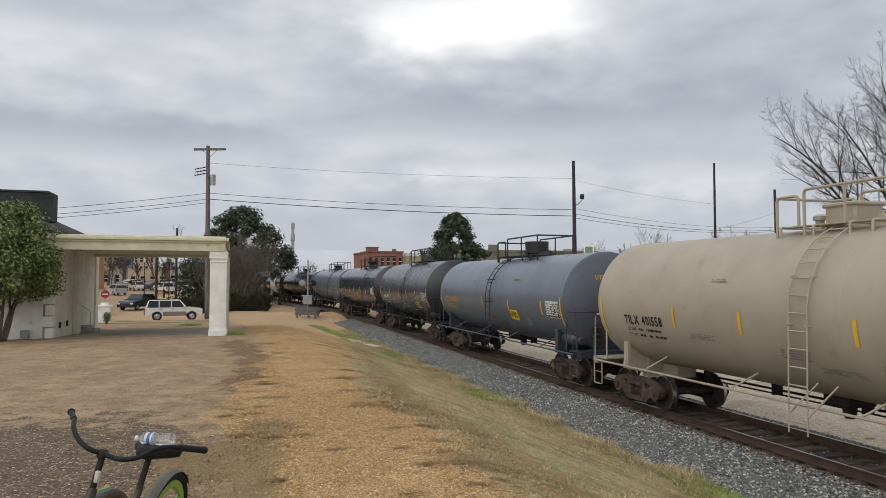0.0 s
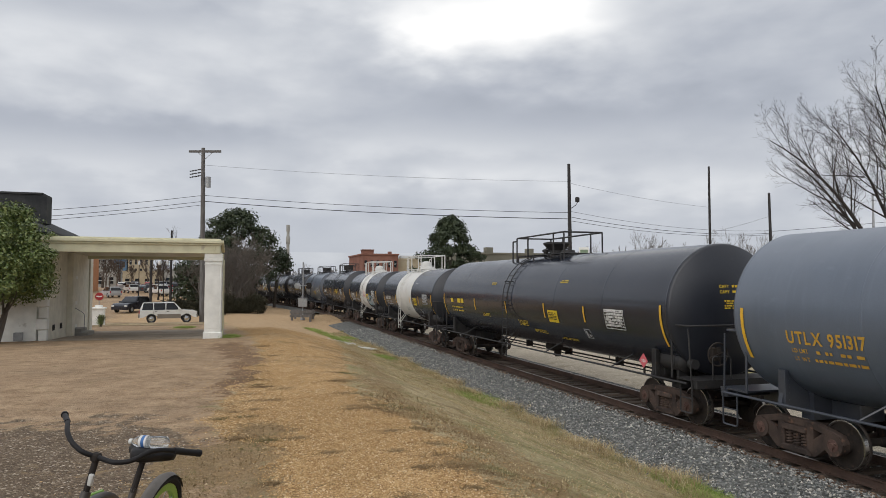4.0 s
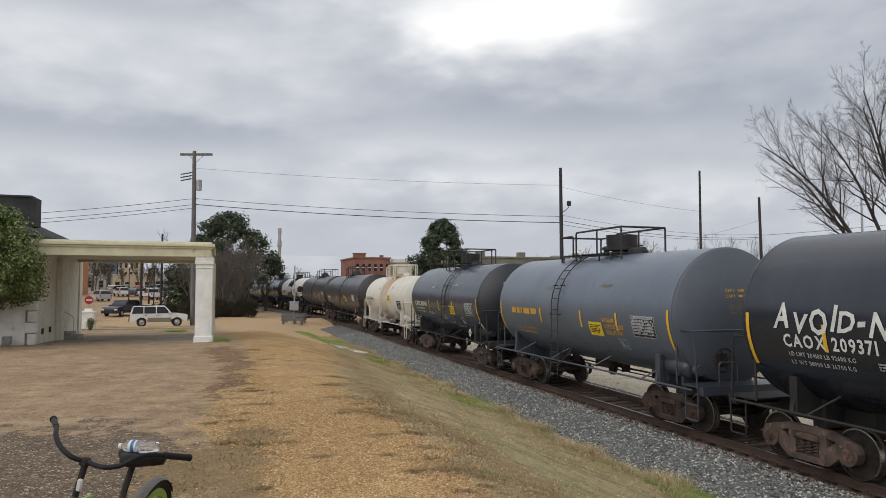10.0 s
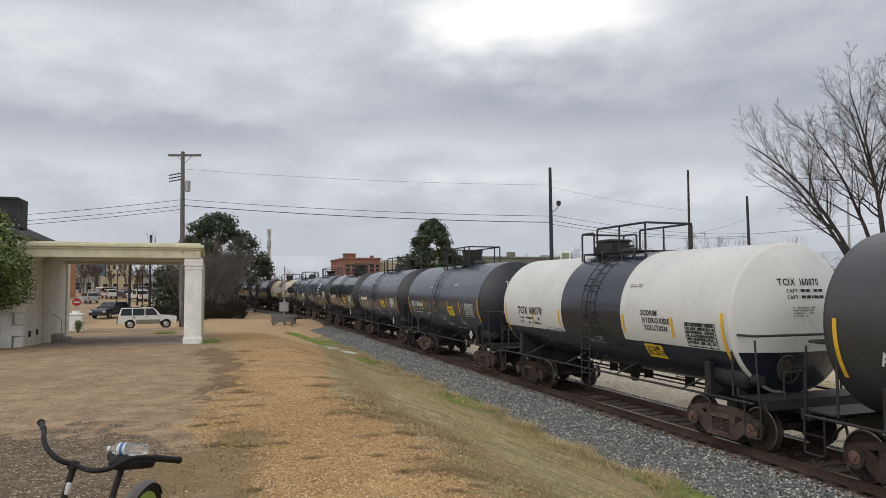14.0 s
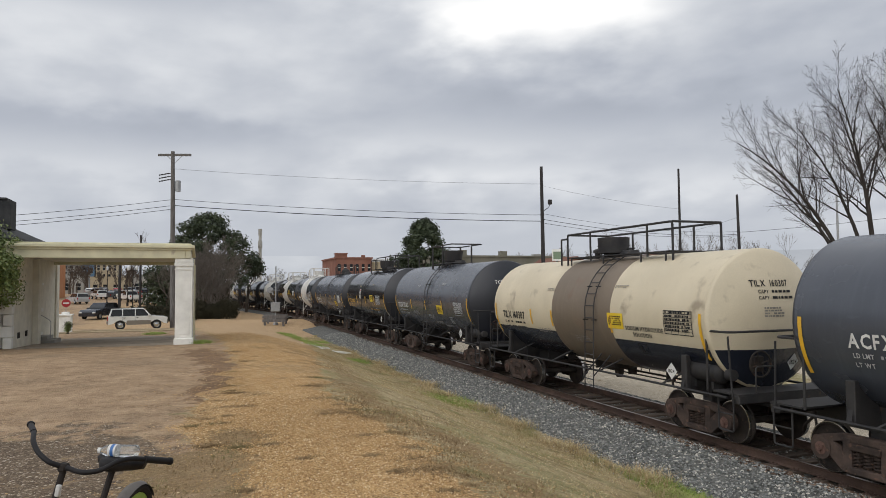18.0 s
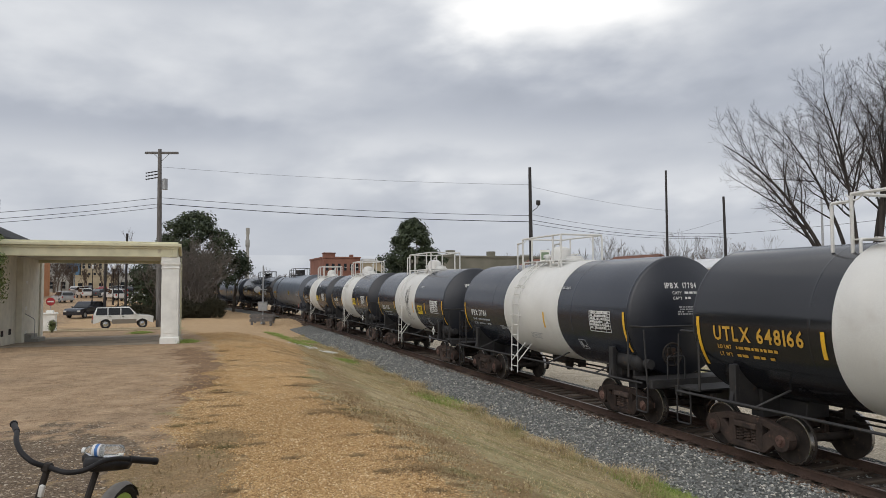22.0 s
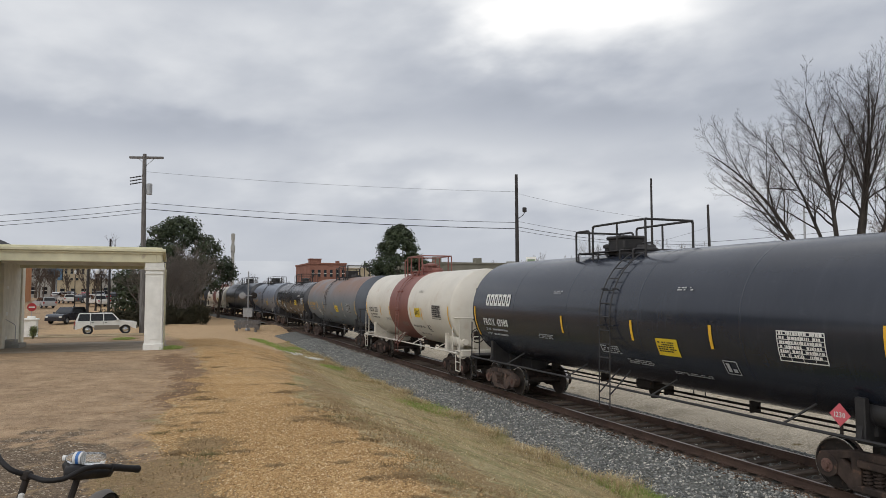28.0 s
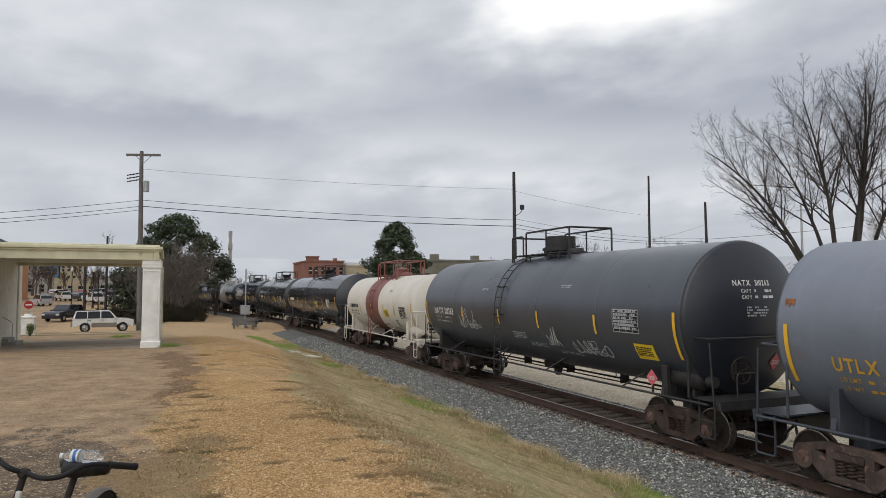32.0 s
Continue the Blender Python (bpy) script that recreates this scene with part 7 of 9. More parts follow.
def branch_mesh(name, branches, mat_, thin=0.004):
    V, F = [], []
    for pts, rad, lv in branches:
        seg = 7 if rad[0] > 0.06 else (4 if rad[0] > 0.02 else 3)
        o = len(V)
        for i, (p, r) in enumerate(zip(pts, rad)):
            u, w = frame_of((pts[min(i + 1, len(pts) - 1)] - pts[max(i - 1, 0)]))
            for k in range(seg):
                a = k * math.tau / seg
                V.append(p + (u * math.cos(a) + w * math.sin(a)) * max(r, thin))
        for i in range(len(pts) - 1):
            for k in range(seg):
                F.append((o + i * seg + k, o + i * seg + (k + 1) % seg, o + (i + 1) * seg + (k + 1) % seg, o + (i + 1) * seg + k))
    return link_mesh(name, V, F, mat_, smooth=True)


def bare_tree(label, x, y, height, radius, levels, seed, stems=1, spread=0.55, bark=BARK, twig=TWIG, lean=(0, 0), base_z=None, first=0.30, lift=0.18, group="", fork=(2, 3), thin=0.004, name="bare_tree", shrink=(0.62, 0.82)):
    rng = random.Random(seed)
    z = (gz(x, y) if base_z is None else base_z) - 0.1
    tree = thing(name, label, "tree", Matrix.Translation((x, y, z)), group)
    all_b = []
    for s in range(stems):
        a = s * math.tau / max(1, stems) + rng.uniform(-0.5, 0.5)
        tilt = 0.0 if stems == 1 else rng.uniform(0.15, 0.45)
        d = Vector((math.cos(a) * tilt + lean[0], math.sin(a) * tilt + lean[1], 1))
        b0 = Vector((math.cos(a), math.sin(a), 0)) * (0.0 if stems == 1 else radius * 1.2)
        all_b += grow(rng, b0, d, height * first, radius, levels, spread, fork, lift, 0.25, shrink)
    hang("trunk", branch_mesh("trunk", [b for b in all_b if b[2] > 1], bark), tree, "grey trunk and main limbs")
    hang("crown", branch_mesh("crown", [b for b in all_b if b[2] <= 1], twig, thin), tree, "leafless twigs")
    return tree


def leaf_mesh(name, centres, size, mat_, seed, n_each, blob, squash=1.0, aspect=0.5):
    """Leaves: small folded quads scattered over clumps at the given centres."""
    rng = np.random.default_rng(seed)
    C = np.repeat(np.array(centres), n_each, 0)
    n = len(C)
    d = rng.normal(size=(n, 3))
    d /= np.linalg.norm(d, axis=1)[:, None]
    rr = blob * rng.random((n, 1)) ** 0.45
    P = C[:, :3] + d * rr * np.array([1, 1, squash]) * C[:, 3:4]
    nrm = d + rng.normal(0, 0.5, (n, 3)) + np.array([0, 0, 0.4])
    nrm /= np.linalg.norm(nrm, axis=1)[:, None]
    t = np.cross(nrm, rng.normal(size=(n, 3)))
    t /= np.linalg.norm(t, axis=1)[:, None]
    b = np.cross(nrm, t)
    s = rng.uniform(0.6, 1.2, (n, 1)) * size
    V = np.stack([P - t * s, P - b * s * aspect + nrm * s * 0.12, P + t * s, P + b * s * aspect + nrm * s * 0.12], 1).reshape(-1, 3)
    o = np.arange(n) * 4
    F = np.stack([o, o + 1, o + 2, o + 3], 1)
    return link_mesh(name, V, F, mat_)


LEAF_DARK = surface("dark_evergreen_leaf", (0.028, 0.042, 0.020), (0.055, 0.075, 0.032), scale=0.9, rough=0.6, bump=0.0, spot=(0.085, 0.10, 0.05), spot_scale=3)
LEAF_MID = surface("camellia_leaf", (0.085, 0.130, 0.034), (0.190, 0.255, 0.072), scale=1.6, rough=0.42, bump=0.0, spot=(0.30, 0.33, 0.12), spot_scale=5, island=((0.0, (0.050, 0.085, 0.022)), (0.6, (0.150, 0.205, 0.055)), (1.0, (0.27, 0.31, 0.11))))
LEAF_HEDGE = surface("brown_green_hedge_leaf", (0.030, 0.030, 0.017), (0.052, 0.047, 0.029), scale=0.9, rough=0.8, bump=0.0)


def crown_clumps(rng, shape, n):
    """Clump centres and sizes inside a crown; shape gives (low, high, radius at a height share)."""
    lo, hi, rad = shape
    out = []
    for _ in range(n):
        k = rng.random()
        R = rad(k)
        a, r = rng.uniform(0, math.tau), R * math.sqrt(rng.uniform(0.12, 1.0))
        out.append((r * math.cos(a), r * math.sin(a), lo + (hi - lo) * k, rng.uniform(0.6, 1.25)))
    return out


def evergreen(name, label, x, y, shape, clumps, leaf_size, n_each, blob, seed, mat_, trunk_r=0.2, trunk_h=None, stems=1):
    rng = random.Random(seed)
    z = gz(x, y) - 0.05
    tree = thing(name, label, "tree" if stems == 1 else "shrub", Matrix.Translation((x, y, z)))
    cl = crown_clumps(rng, shape, clumps)
    th = trunk_h or shape[0] + (shape[1] - shape[0]) * 0.7
    br = []
    for s in range(stems):
        a = s * math.tau / stems
        off = Vector((math.cos(a), math.sin(a), 0)) * (0 if stems == 1 else 0.22)
        br += grow(rng, off, Vector((off.x * 1.3, off.y * 1.3, 1)), th * 0.45, trunk_r, 3, 0.6, (2, 3), 0.1)
    hang("trunk", branch_mesh("trunk", br, BARK), tree, "grey trunk with limbs")
    hang("crown", leaf_mesh("crown", cl, leaf_size, mat_, seed, n_each, blob, 0.8), tree, "dense evergreen leaves")
    return tree


# bare tree beyond the track, with several stems
def limb_tree(label, x, y, base_z, facing, stems, boughs, seed):
    """A bare tree of several stems. stems: offset at the base, lean at the foot and at the top across the view, lean away from it (degrees), length, radius.
    boughs: low side branches, as offset across, height, lean, length, radius."""
    rng = random.Random(seed)
    side, away, up = Vector((math.cos(facing), -math.sin(facing), 0)), Vector((math.sin(facing), math.cos(facing), 0)), Vector((0, 0, 1))
    limbs, twigs = [], []

    def shoot(p, d, length, r, level, lift, bend=0.0):
        """One branch with a gentle bend, and the branches that leave it."""
        n = max(3, min(16, int(length / (0.8 if level < 2 else 0.4))))
        step = length / n
        pts, rad = [p.copy()], [r]
        tip = max(0.004, r * (0.10, 0.22, 0.35, 0.5)[level])
        for i in range(n):
            k = (i + 1) / n
            wob = (0.028, 0.09, 0.13, 0.16)[level]
            turn = Matrix.Rotation(radians(bend) * (k ** 1.6 - (i / n) ** 1.6), 3, away)
            d = (turn @ d + Vector((rng.gauss(0, wob), rng.gauss(0, wob), rng.gauss(0, wob * 0.8) + lift * (0.3 + k)))).normalized()
            p = p + d * step
            pts.append(p.copy()); rad.append(r + (tip - r) * k ** 0.8)
        (limbs if level < 2 else twigs).append((pts, rad, level))
        if level == 3:
            return
        count = (15, 11, 8)[level]
        for c in range(count):
            first = (0.50, 0.16, 0.10)[level]
            k = first + (0.99 - first) * (c + rng.random() * 0.8) / count
            q = min(n - 1, int(k * n))
            at, dd = pts[q].lerp(pts[q + 1], min(1, k * n - q)), (pts[q + 1] - pts[q]).normalized()
            u, w = frame_of(dd)
            a = c * 2.4 + rng.uniform(-0.6, 0.6)
            out = u * math.cos(a) + w * math.sin(a)
            spread = radians(rng.uniform(24, 50))
            nd = dd * math.cos(spread) + out * math.sin(spread)
            ln = length * (1 - (0.66, 0.55, 0.45)[level] * k) * (0.54, 0.46, 0.50)[level] * rng.uniform(0.7, 1.15)
            rr = (r + (tip - r) * k ** 0.8) * (0.55, 0.48, 0.55)[level]
            if ln > 0.15 and nd.z > (0.45, 0.0, -1)[level]:
                shoot(at, nd, ln, max(0.0045, rr), level + 1, (0.042, 0.045, 0.03)[level])

    for off, low, high, depth, length, r in stems:
        d = side * math.tan(radians(low)) + away * math.tan(radians(depth)) + up
        shoot(side * off + away * (depth * 0.02), d.normalized(), length, r, 0, 0.0, high - low)
    for off, high, lean, length, r in boughs:
        shoot(side * off + up * high, (side * math.sin(radians(lean)) + up * math.cos(radians(lean))).normalized(), length, r, 1, -0.012)
    tree = thing("bare_tree", label, "tree", Matrix.Translation((x, y, base_z)))
    hang("trunk", branch_mesh("trunk", limbs, BARK_DARK), tree, "grey trunk and main limbs")
    hang("crown", branch_mesh("crown", twigs, TWIG_DARK, 0.0045), tree, "leafless twigs")


limb_tree("large leafless tree with many spreading limbs", 36.8, 28.8, -2.05, radians(52), (
    (-0.50, -11, -42, 4, 12.8, 0.24), (-0.35, -8, -38, -8, 14.4, 0.23), (-0.20, -5, -33, 9, 14.8, 0.21), (-0.10, -2, -24, -6, 15.2, 0.23), (0.0, 0, -13, 6, 15.6, 0.25), (0.10, 1, -4, -3, 15.6, 0.24),
    (0.25, 3, 5, 8, 15.6, 0.24), (0.35, 5, 14, -7, 15.4, 0.25), (0.45, 8, 26, 5, 14.8, 0.23), (0.55, 12, 42, -4, 14.0, 0.21)),
    ((-2.5, 9.9, -76, 3.0, 0.045), (2.6, 9.0, 72, 3.0, 0.05)), 11)
bare_tree("leafless tree with fine upright twigs", 50.5, 33.0, 13.0, 0.2, 5, 37, stems=3, spread=0.55, first=0.28, lift=0.16, thin=0.012, fork=(3, 4))
evergreen("camellia", "bushy green evergreen shrub beside the white wall", -7.55, 26.6, (1.55, 4.55, lambda k: 1.98 * math.sqrt(max(0.05, math.sin(math.pi * (0.22 + 0.70 * k))))), 210, 0.062, 165, 0.44, 5, LEAF_MID, 0.09, 2.4, stems=6)
evergreen("holly_tree", "dark conical evergreen tree beyond the track", 24.6, 76.1, (0.6, 11.2, lambda k: 6.4 * (1 - k) ** 0.55 * (0.88 + 0.12 * math.sin(k * 34)) + 0.1), 430, 0.17, 75, 0.62, 6, LEAF_DARK, 0.24)
evergreen("magnolia_tree", "large dark broadleaf evergreen beside the track", 1.2, 99.7, (3.4, 13.2, lambda k: 5.6 * (1.001 - k ** 4) ** 0.5 * (0.88 + 0.12 * math.sin(11 * k + 1))), 270, 0.22, 72, 1.0, 8, LEAF_DARK, 0.35)
evergreen("magnolia_tree", "low dark evergreen beside the track", 6.6, 104.0, (5.6, 8.6, lambda k: 2.2 * math.sqrt(max(0.06, math.sin(math.pi * (0.25 + 0.7 * k))))), 46, 0.24, 50, 1.0, 9, LEAF_DARK, 0.25)
evergreen("magnolia_tree", "dark evergreen behind the parked cars", -3.4, 88.0, (0.4, 7.4, lambda k: 2.6 * math.sqrt(max(0.06, math.sin(math.pi * (0.2 + 0.74 * k))))), 90, 0.22, 55, 1.0, 10, LEAF_DARK, 0.25)
for x, y, h, s, st in ((0.8, 82.0, 11.0, 41, 5), (2.0, 86.0, 9.5, 42, 4), (2.9, 91.0, 8.5, 44, 4), (-0.6, 84.0, 10.0, 45, 4), (0.4, 87.0, 10.5, 46, 5), (-2.2, 83.0, 8.5, 47, 4), (2.0, 82.6, 6.0, 48, 5)):
    bare_tree("pale leafless tree with dense fine branches", x, y, h, 0.10, 5, s, stems=st, spread=0.66, twig=TWIG_PALE, bark=TWIG_PALE, first=0.27, lift=0.16, group="bare trees by the crossing", fork=(3, 3), thin=0.010)
for x, y, h, s in ((-5.3, 108.0, 15.5, 51), (62.6, 95.0, 15.0, 52), (60.5, 74.1, 14.5, 53), (64.0, 72.5, 13.0, 54), (56.0, 98.0, 12.0, 57), (52.0, 66.0, 11.5, 58), (70.0, 70.0, 13.0, 59)):
    bare_tree("slender leafless tree in the distance", x, y, h, 0.14, 5, s, stems=2, spread=0.5, twig=TWIG_PALE, first=0.26, thin=0.012, group="distant bare trees")


def hedge(label, x0, y0, x1, y1, w, h, seed, n=70, mat_=LEAF_HEDGE, blob=0.55):
    rng = random.Random(seed)
    t = thing("hedge", label, "hedge", Matrix.Translation((x0, y0, gz((x0 + x1) / 2, (y0 + y1) / 2))))
    cl = []
    for i in range(n):
        k = rng.random()
        cl.append(((x1 - x0) * k + rng.uniform(-w, w) * 0.4, (y1 - y0) * k + rng.uniform(-w, w) * 0.4, rng.uniform(0.15, 0.95) * (h - 0.2) * (0.85 + 0.15 * math.sin(9 * k)), rng.uniform(0.7, 1.2)))
    hang("foliage", leaf_mesh("foliage", cl, 0.10 * blob / 0.55, mat_, seed, 90, blob), t, "dense brown-green foliage")
    br = []
    for i in range(14):
        k = i / 13
        br += grow(rng, ((x1 - x0) * k, (y1 - y0) * k, -0.1), (0, 0, 1), h * 0.45, 0.035, 2, 0.7)
    hang("undergrowth", branch_mesh("undergrowth", br, TWIG), t)


hedge("clipped brown-green hedge beside the dirt road", -1.5, 79.8, 3.6, 78.6, 1.6, 2.1, 61, 260)
hedge("clipped brown-green hedge behind the parked car", -5.7, 74.5, -1.0, 75.2, 1.4, 1.75, 62, 190)
hedge("dark thicket beside the track", 3.0, 95.0, 2.4, 118.0, 2.0, 5.5, 63, 230)
hedge("dark thicket beside the track", 1.6, 120.0, -9.0, 180.0, 2.6, 8.0, 64, 330)
hedge("small evergreen shrub at the building's corner", -7.25, 45.9, -7.2, 46.0, 0.2, 0.85, 65, 10, LEAF_MID, 0.22)


# ---- far woods along the horizon ----
def woods(label, x0, x1, y0, y1, n, h, seed, mat_):
    rng = random.Random(seed)
    br = []
    for i in range(n):
        x, y = rng.uniform(x0, x1), rng.uniform(y0, y1)
        z = gz(x, y)
        hh = h * rng.uniform(0.6, 1.1)
        br += grow(rng, (x, y, z), (0, 0, 1), hh * 0.38, 0.16, 4, 0.55, (3, 3), 0.15)
    me = branch_mesh("far_woods", br, mat_, 0.03)
    tagged(new("far_woods", me), label, "woods", kind="stuff")


woods("distant winter woods beyond the buildings", 66, 190, 85, 150, 70, 9.5, 71, TWIG_PALE)
woods("distant winter woods along the line", 20, 70, 215, 320, 50, 7.5, 72, TWIG_PALE)
woods("bare trees along the town street", -30, -4, 172, 186, 26, 7.5, 74, TWIG)
woods("distant winter woods behind the town", -130, -10, 320, 420, 60, 13, 73, TWIG_PALE)


# ---- poles and wires ----
def pole_thing(label, x, y, top, r, mat_, lean=0.0, arm=None, box_at=None, lamp=False, insulators=0):
    z = gz(x, y) - 0.3
    p = thing("utility_pole", label, "utility pole", Matrix.Translation((x, y, z)))
    H = top - z
    bm = bmesh.new()
    tube(bm, [(0, 0, 0), (lean * 0.5, 0, H / 2), (lean, 0, H)], [r * 1.25, r * 1.05, r * 0.8], 10)
    part("post", bm, mat_, p)
    ca, sa = math.cos(radians(-18)), math.sin(radians(-18))
    if arm:
        bm = bmesh.new()
        box(bm, (-arm / 2, -0.09, H - 0.38), (arm / 2, -0.01 + 0.09, H - 0.20), 0.01, Matrix.Rotation(radians(-18), 4, "Z"))
        part("crossarm", bm, mat_, p)
        for s in (-1, 1):
            bm = bmesh.new()
            tube(bm, [(s * 0.62 * ca, s * 0.62 * sa, H - 0.36), (0, 0, H - 0.95)], 0.025, 5)
            part("brace", bm, GREY_METAL, p)
    for i in range(insulators):
        bm = bmesh.new()
        zi = H - 1.75 - i * 0.26
        d = Vector((-ca, -sa, -0.18)) * 1.25
        prof = [Vector((0, 0, zi)) + d * (k / 10) for k in range(11)]
        tube(bm, prof, [0.03 if k % 2 else 0.065 for k in range(11)], 7)
        part("insulator", bm, POLE_DARK, p, "string of dark insulators")
    if box_at:
        bm = bmesh.new()
        lathe(bm, [(H - box_at - 0.45, 0.02), (H - box_at - 0.43, 0.22), (H - box_at + 0.43, 0.22), (H - box_at + 0.47, 0.16), (H - box_at + 0.50, 0.02)], 14, "z", (0.42 * ca + lean * 0.8, 0.42 * sa, 0))
        part("transformer", bm, GREY_METAL, p, "grey can transformer")
    if lamp:
        bm = bmesh.new()
        tube(bm, arc_path([(0, 0, H - 3.6), (0.45 * ca, 0.45 * sa, H - 3.3), (0.62 * ca, 0.62 * sa, H - 3.0)], 0.2), 0.03, 6)
        box(bm, (0.5 * ca - 0.1, 0.5 * sa - 0.12, H - 3.06), (0.62 * ca + 0.12, 0.62 * sa + 0.12, H - 2.66), 0.05)
        part("yard_light", bm, POLE_DARK, p)
    return p


pole_thing("grey wooden utility pole with crossarm and transformer", -1.95, 61.0, 12.95, 0.19, WOOD_POLE, -0.15, arm=2.7, box_at=2.9, insulators=3)
pole_thing("dark wooden utility pole with a small yard light", 26.0, 49.3, 11.15, 0.15, POLE_DARK, -0.1, lamp=True)
pole_thing("dark slim wooden pole", 39.7, 49.9, 11.75, 0.11, POLE_DARK)
pole_thing("dark wooden utility pole leaning slightly", 55.9, 60.3, 11.35, 0.16, POLE_DARK, -0.25)
pole_thing("grey slim metal pole beyond the trees", 61.7, 53.0, 10.7, 0.12, GREY_METAL)
pole_thing("short grey wooden pole in the town", -8.0, 81.9, 6.4, 0.13, POLE_DARK)
pole_thing("short dark wooden pole in the town", -6.3, 86.6, 7.7, 0.13, POLE_DARK)
pole_thing("far dark utility pole along the line", 36.0, 198.0, 9.2, 0.16, POLE_DARK, 0, arm=2.4)
pole_thing("far dark utility pole along the line", 40.0, 205.0, 9.0, 0.16, POLE_DARK, 0, arm=2.4)


def wire(a, b, sag, r=0.016, label="sagging black overhead cable"):
    a, b = Vector(a), Vector(b)
    pts = [a.lerp(b, k / 18) - Vector((0, 0, sag * 4 * (k / 18) * (1 - k / 18))) for k in range(19)]
    bm = bmesh.new()
    tube(bm, pts, r, 5)
    tagged(new("overhead_wire", to_mesh("overhead_wire", bm, CABLE, 60)), label, "cable")


PA, PB, PC, PD = (-2.02, 61.0), (26.0, 49.3), (39.7, 49.9), (55.8, 60.3)
for za, zb, r in ((8.95, 7.25, 0.018), (8.45, 6.75, 0.028)):
    wire((*PA, za), (*PB, zb), 0.25, r)
wire((*PA, 11.5), (*PB, 9.75), 0.25, 0.009, "thin black overhead wire")
wire((*PB, 9.6), (*PC, 8.2), 0.2, 0.008, "thin black overhead wire")
for zb, zd, r in ((6.9, 7.0, 0.02), (6.6, 6.85, 0.016), (7.35, 7.3, 0.012)):
    wire((*PB, zb), (*PD, zd), 0.55, r)
wire((*PD, 7.2), (92.0, 44.0, 12.0), 0.6, 0.02)
wire((*PD, 8.9), (*PC, 6.0), 0.1, 0.01, "thin black stay wire")
for za, zb in ((8.95, 5.5), (8.45, 5.1), (8.15, 4.85)):
    wire((*PA, za), (-24.0, 53.0, zb), 0.3, 0.018)


# ---- white building with a porte-cochere ----
def building():
    X = -6.2                                   # side wall that faces the drive
    b = thing("white_building", "old white-painted building with cream trim and dark shingle roof", "building")
    z0 = -0.75

    def wall(name, lo, hi, mat_, label=""):
        bm = bmesh.new()
        box(bm, lo, hi, 0.01)
        return part(name, bm, mat_, b, label, 30)

    wall("front_wall", (X - 16, 28.1, z0), (X - 0.32, 28.4, 3.35), WHITE_WALL)
    wall("side_wall", (X - 0.3, 28.42, z0), (X, 36.6, 3.35), CREAM_WALL, "cream side wall")
    wall("back_wall", (X - 16, 36.3, z0), (X - 0.32, 36.6, 3.35), WHITE_WALL)
    wall("far_wall", (X - 16.3, 28.1, z0), (X - 16.02, 36.6, 3.35), WHITE_WALL)
    # corner quoins
    for k in range(9):
        zz = -0.40 + k * 0.41
        w = 0.34 if k % 2 else 0.24
        bm = bmesh.new()
        box(bm, (X - w, 28.02, zz), (X + 0.04, 28.02 + w, zz + 0.385), 0.02)
        part("quoin", bm, WHITE_WALL, b)
    wall("pilaster", (X + 0.003, 31.3, z0), (X + 0.22, 31.85, 2.85), CREAM_WALL)
    wall("pilaster", (X + 0.003, 35.9, z0), (X + 0.07, 36.55, 2.85), CREAM_WALL)
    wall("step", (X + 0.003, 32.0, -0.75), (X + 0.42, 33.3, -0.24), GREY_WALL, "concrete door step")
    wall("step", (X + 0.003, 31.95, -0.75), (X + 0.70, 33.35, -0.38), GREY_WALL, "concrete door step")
    d = wall("door", (X - 0.02, 32.2, -0.23), (X + 0.035, 33.25, 1.95), WHITE_WALL, "white panelled door")
    for lo, hi in (((X + 0.035, 32.3, 0.9), (X + 0.055, 33.15, 1.85)), ((X + 0.035, 32.3, -0.1), (X + 0.055, 33.15, 0.75))):
        bm = bmesh.new(); box(bm, lo, hi, 0.01)
        part("door_panel", bm, CREAM_WALL, d)
    bm = bmesh.new()
    tube(bm, arc_path([(X + 0.55, 31.98, -0.3), (X + 0.55, 31.98, 0.40), (X + 0.06, 31.98, 0.72)], 0.1), 0.013, 6)
    part("handrail", bm, GREY_METAL, b)
    for y in (29.0, 30.2):
        wall("wall_vent", (X, y, -0.1), (X + 0.025, y + 0.3, 0.12), STEEL_DARK)
    # roof: low shingled skirt and the taller block behind
    bm = bmesh.new()
    ring = [[(X + 0.25, 27.7), (X + 0.25, 37.0), (X - 16.8, 37.0), (X - 16.8, 27.7)], [(X - 1.6, 29.6), (X - 1.6, 35.0), (X - 15, 35.0), (X - 15, 29.6)]]
    lowv = [bm.verts.new((x, y, 3.42)) for x, y in ring[0]]
    low2 = [bm.verts.new((x, y, 3.50)) for x, y in ring[0]]
    hiv = [bm.verts.new((x, y, 4.42)) for x, y in ring[1]]
    bm.faces.new(lowv[::-1]); bm.faces.new(hiv)
    for A, B_ in ((lowv, low2), (low2, hiv)):
        for k in range(4):
            bm.faces.new((A[k], A[(k + 1) % 4], B_[(k + 1) % 4], B_[k]))
    part("roof", bm, SHINGLE, b, "dark grey shingle roof", 20)
    wall("roof_block", (X - 15, 29.7, 3.95), (X - 0.45, 30.5, 5.05), SHINGLE, "dark flat-topped roof block")
    wall("roof_cap", (X - 15.06, 29.66, 5.05), (X - 0.6, 30.54, 5.13), SHINGLE)
    wall("cornice", (X - 16.1, 27.82, 3.08), (X + 0.2, 28.018, 3.40), CREAM_TRIM)
    # small wall-hung meter by the shrub
    wall("meter_box", (X - 0.98, 27.86, -0.36), (X - 0.72, 28.098, -0.08), GREY_METAL, "grey meter box")
    return b


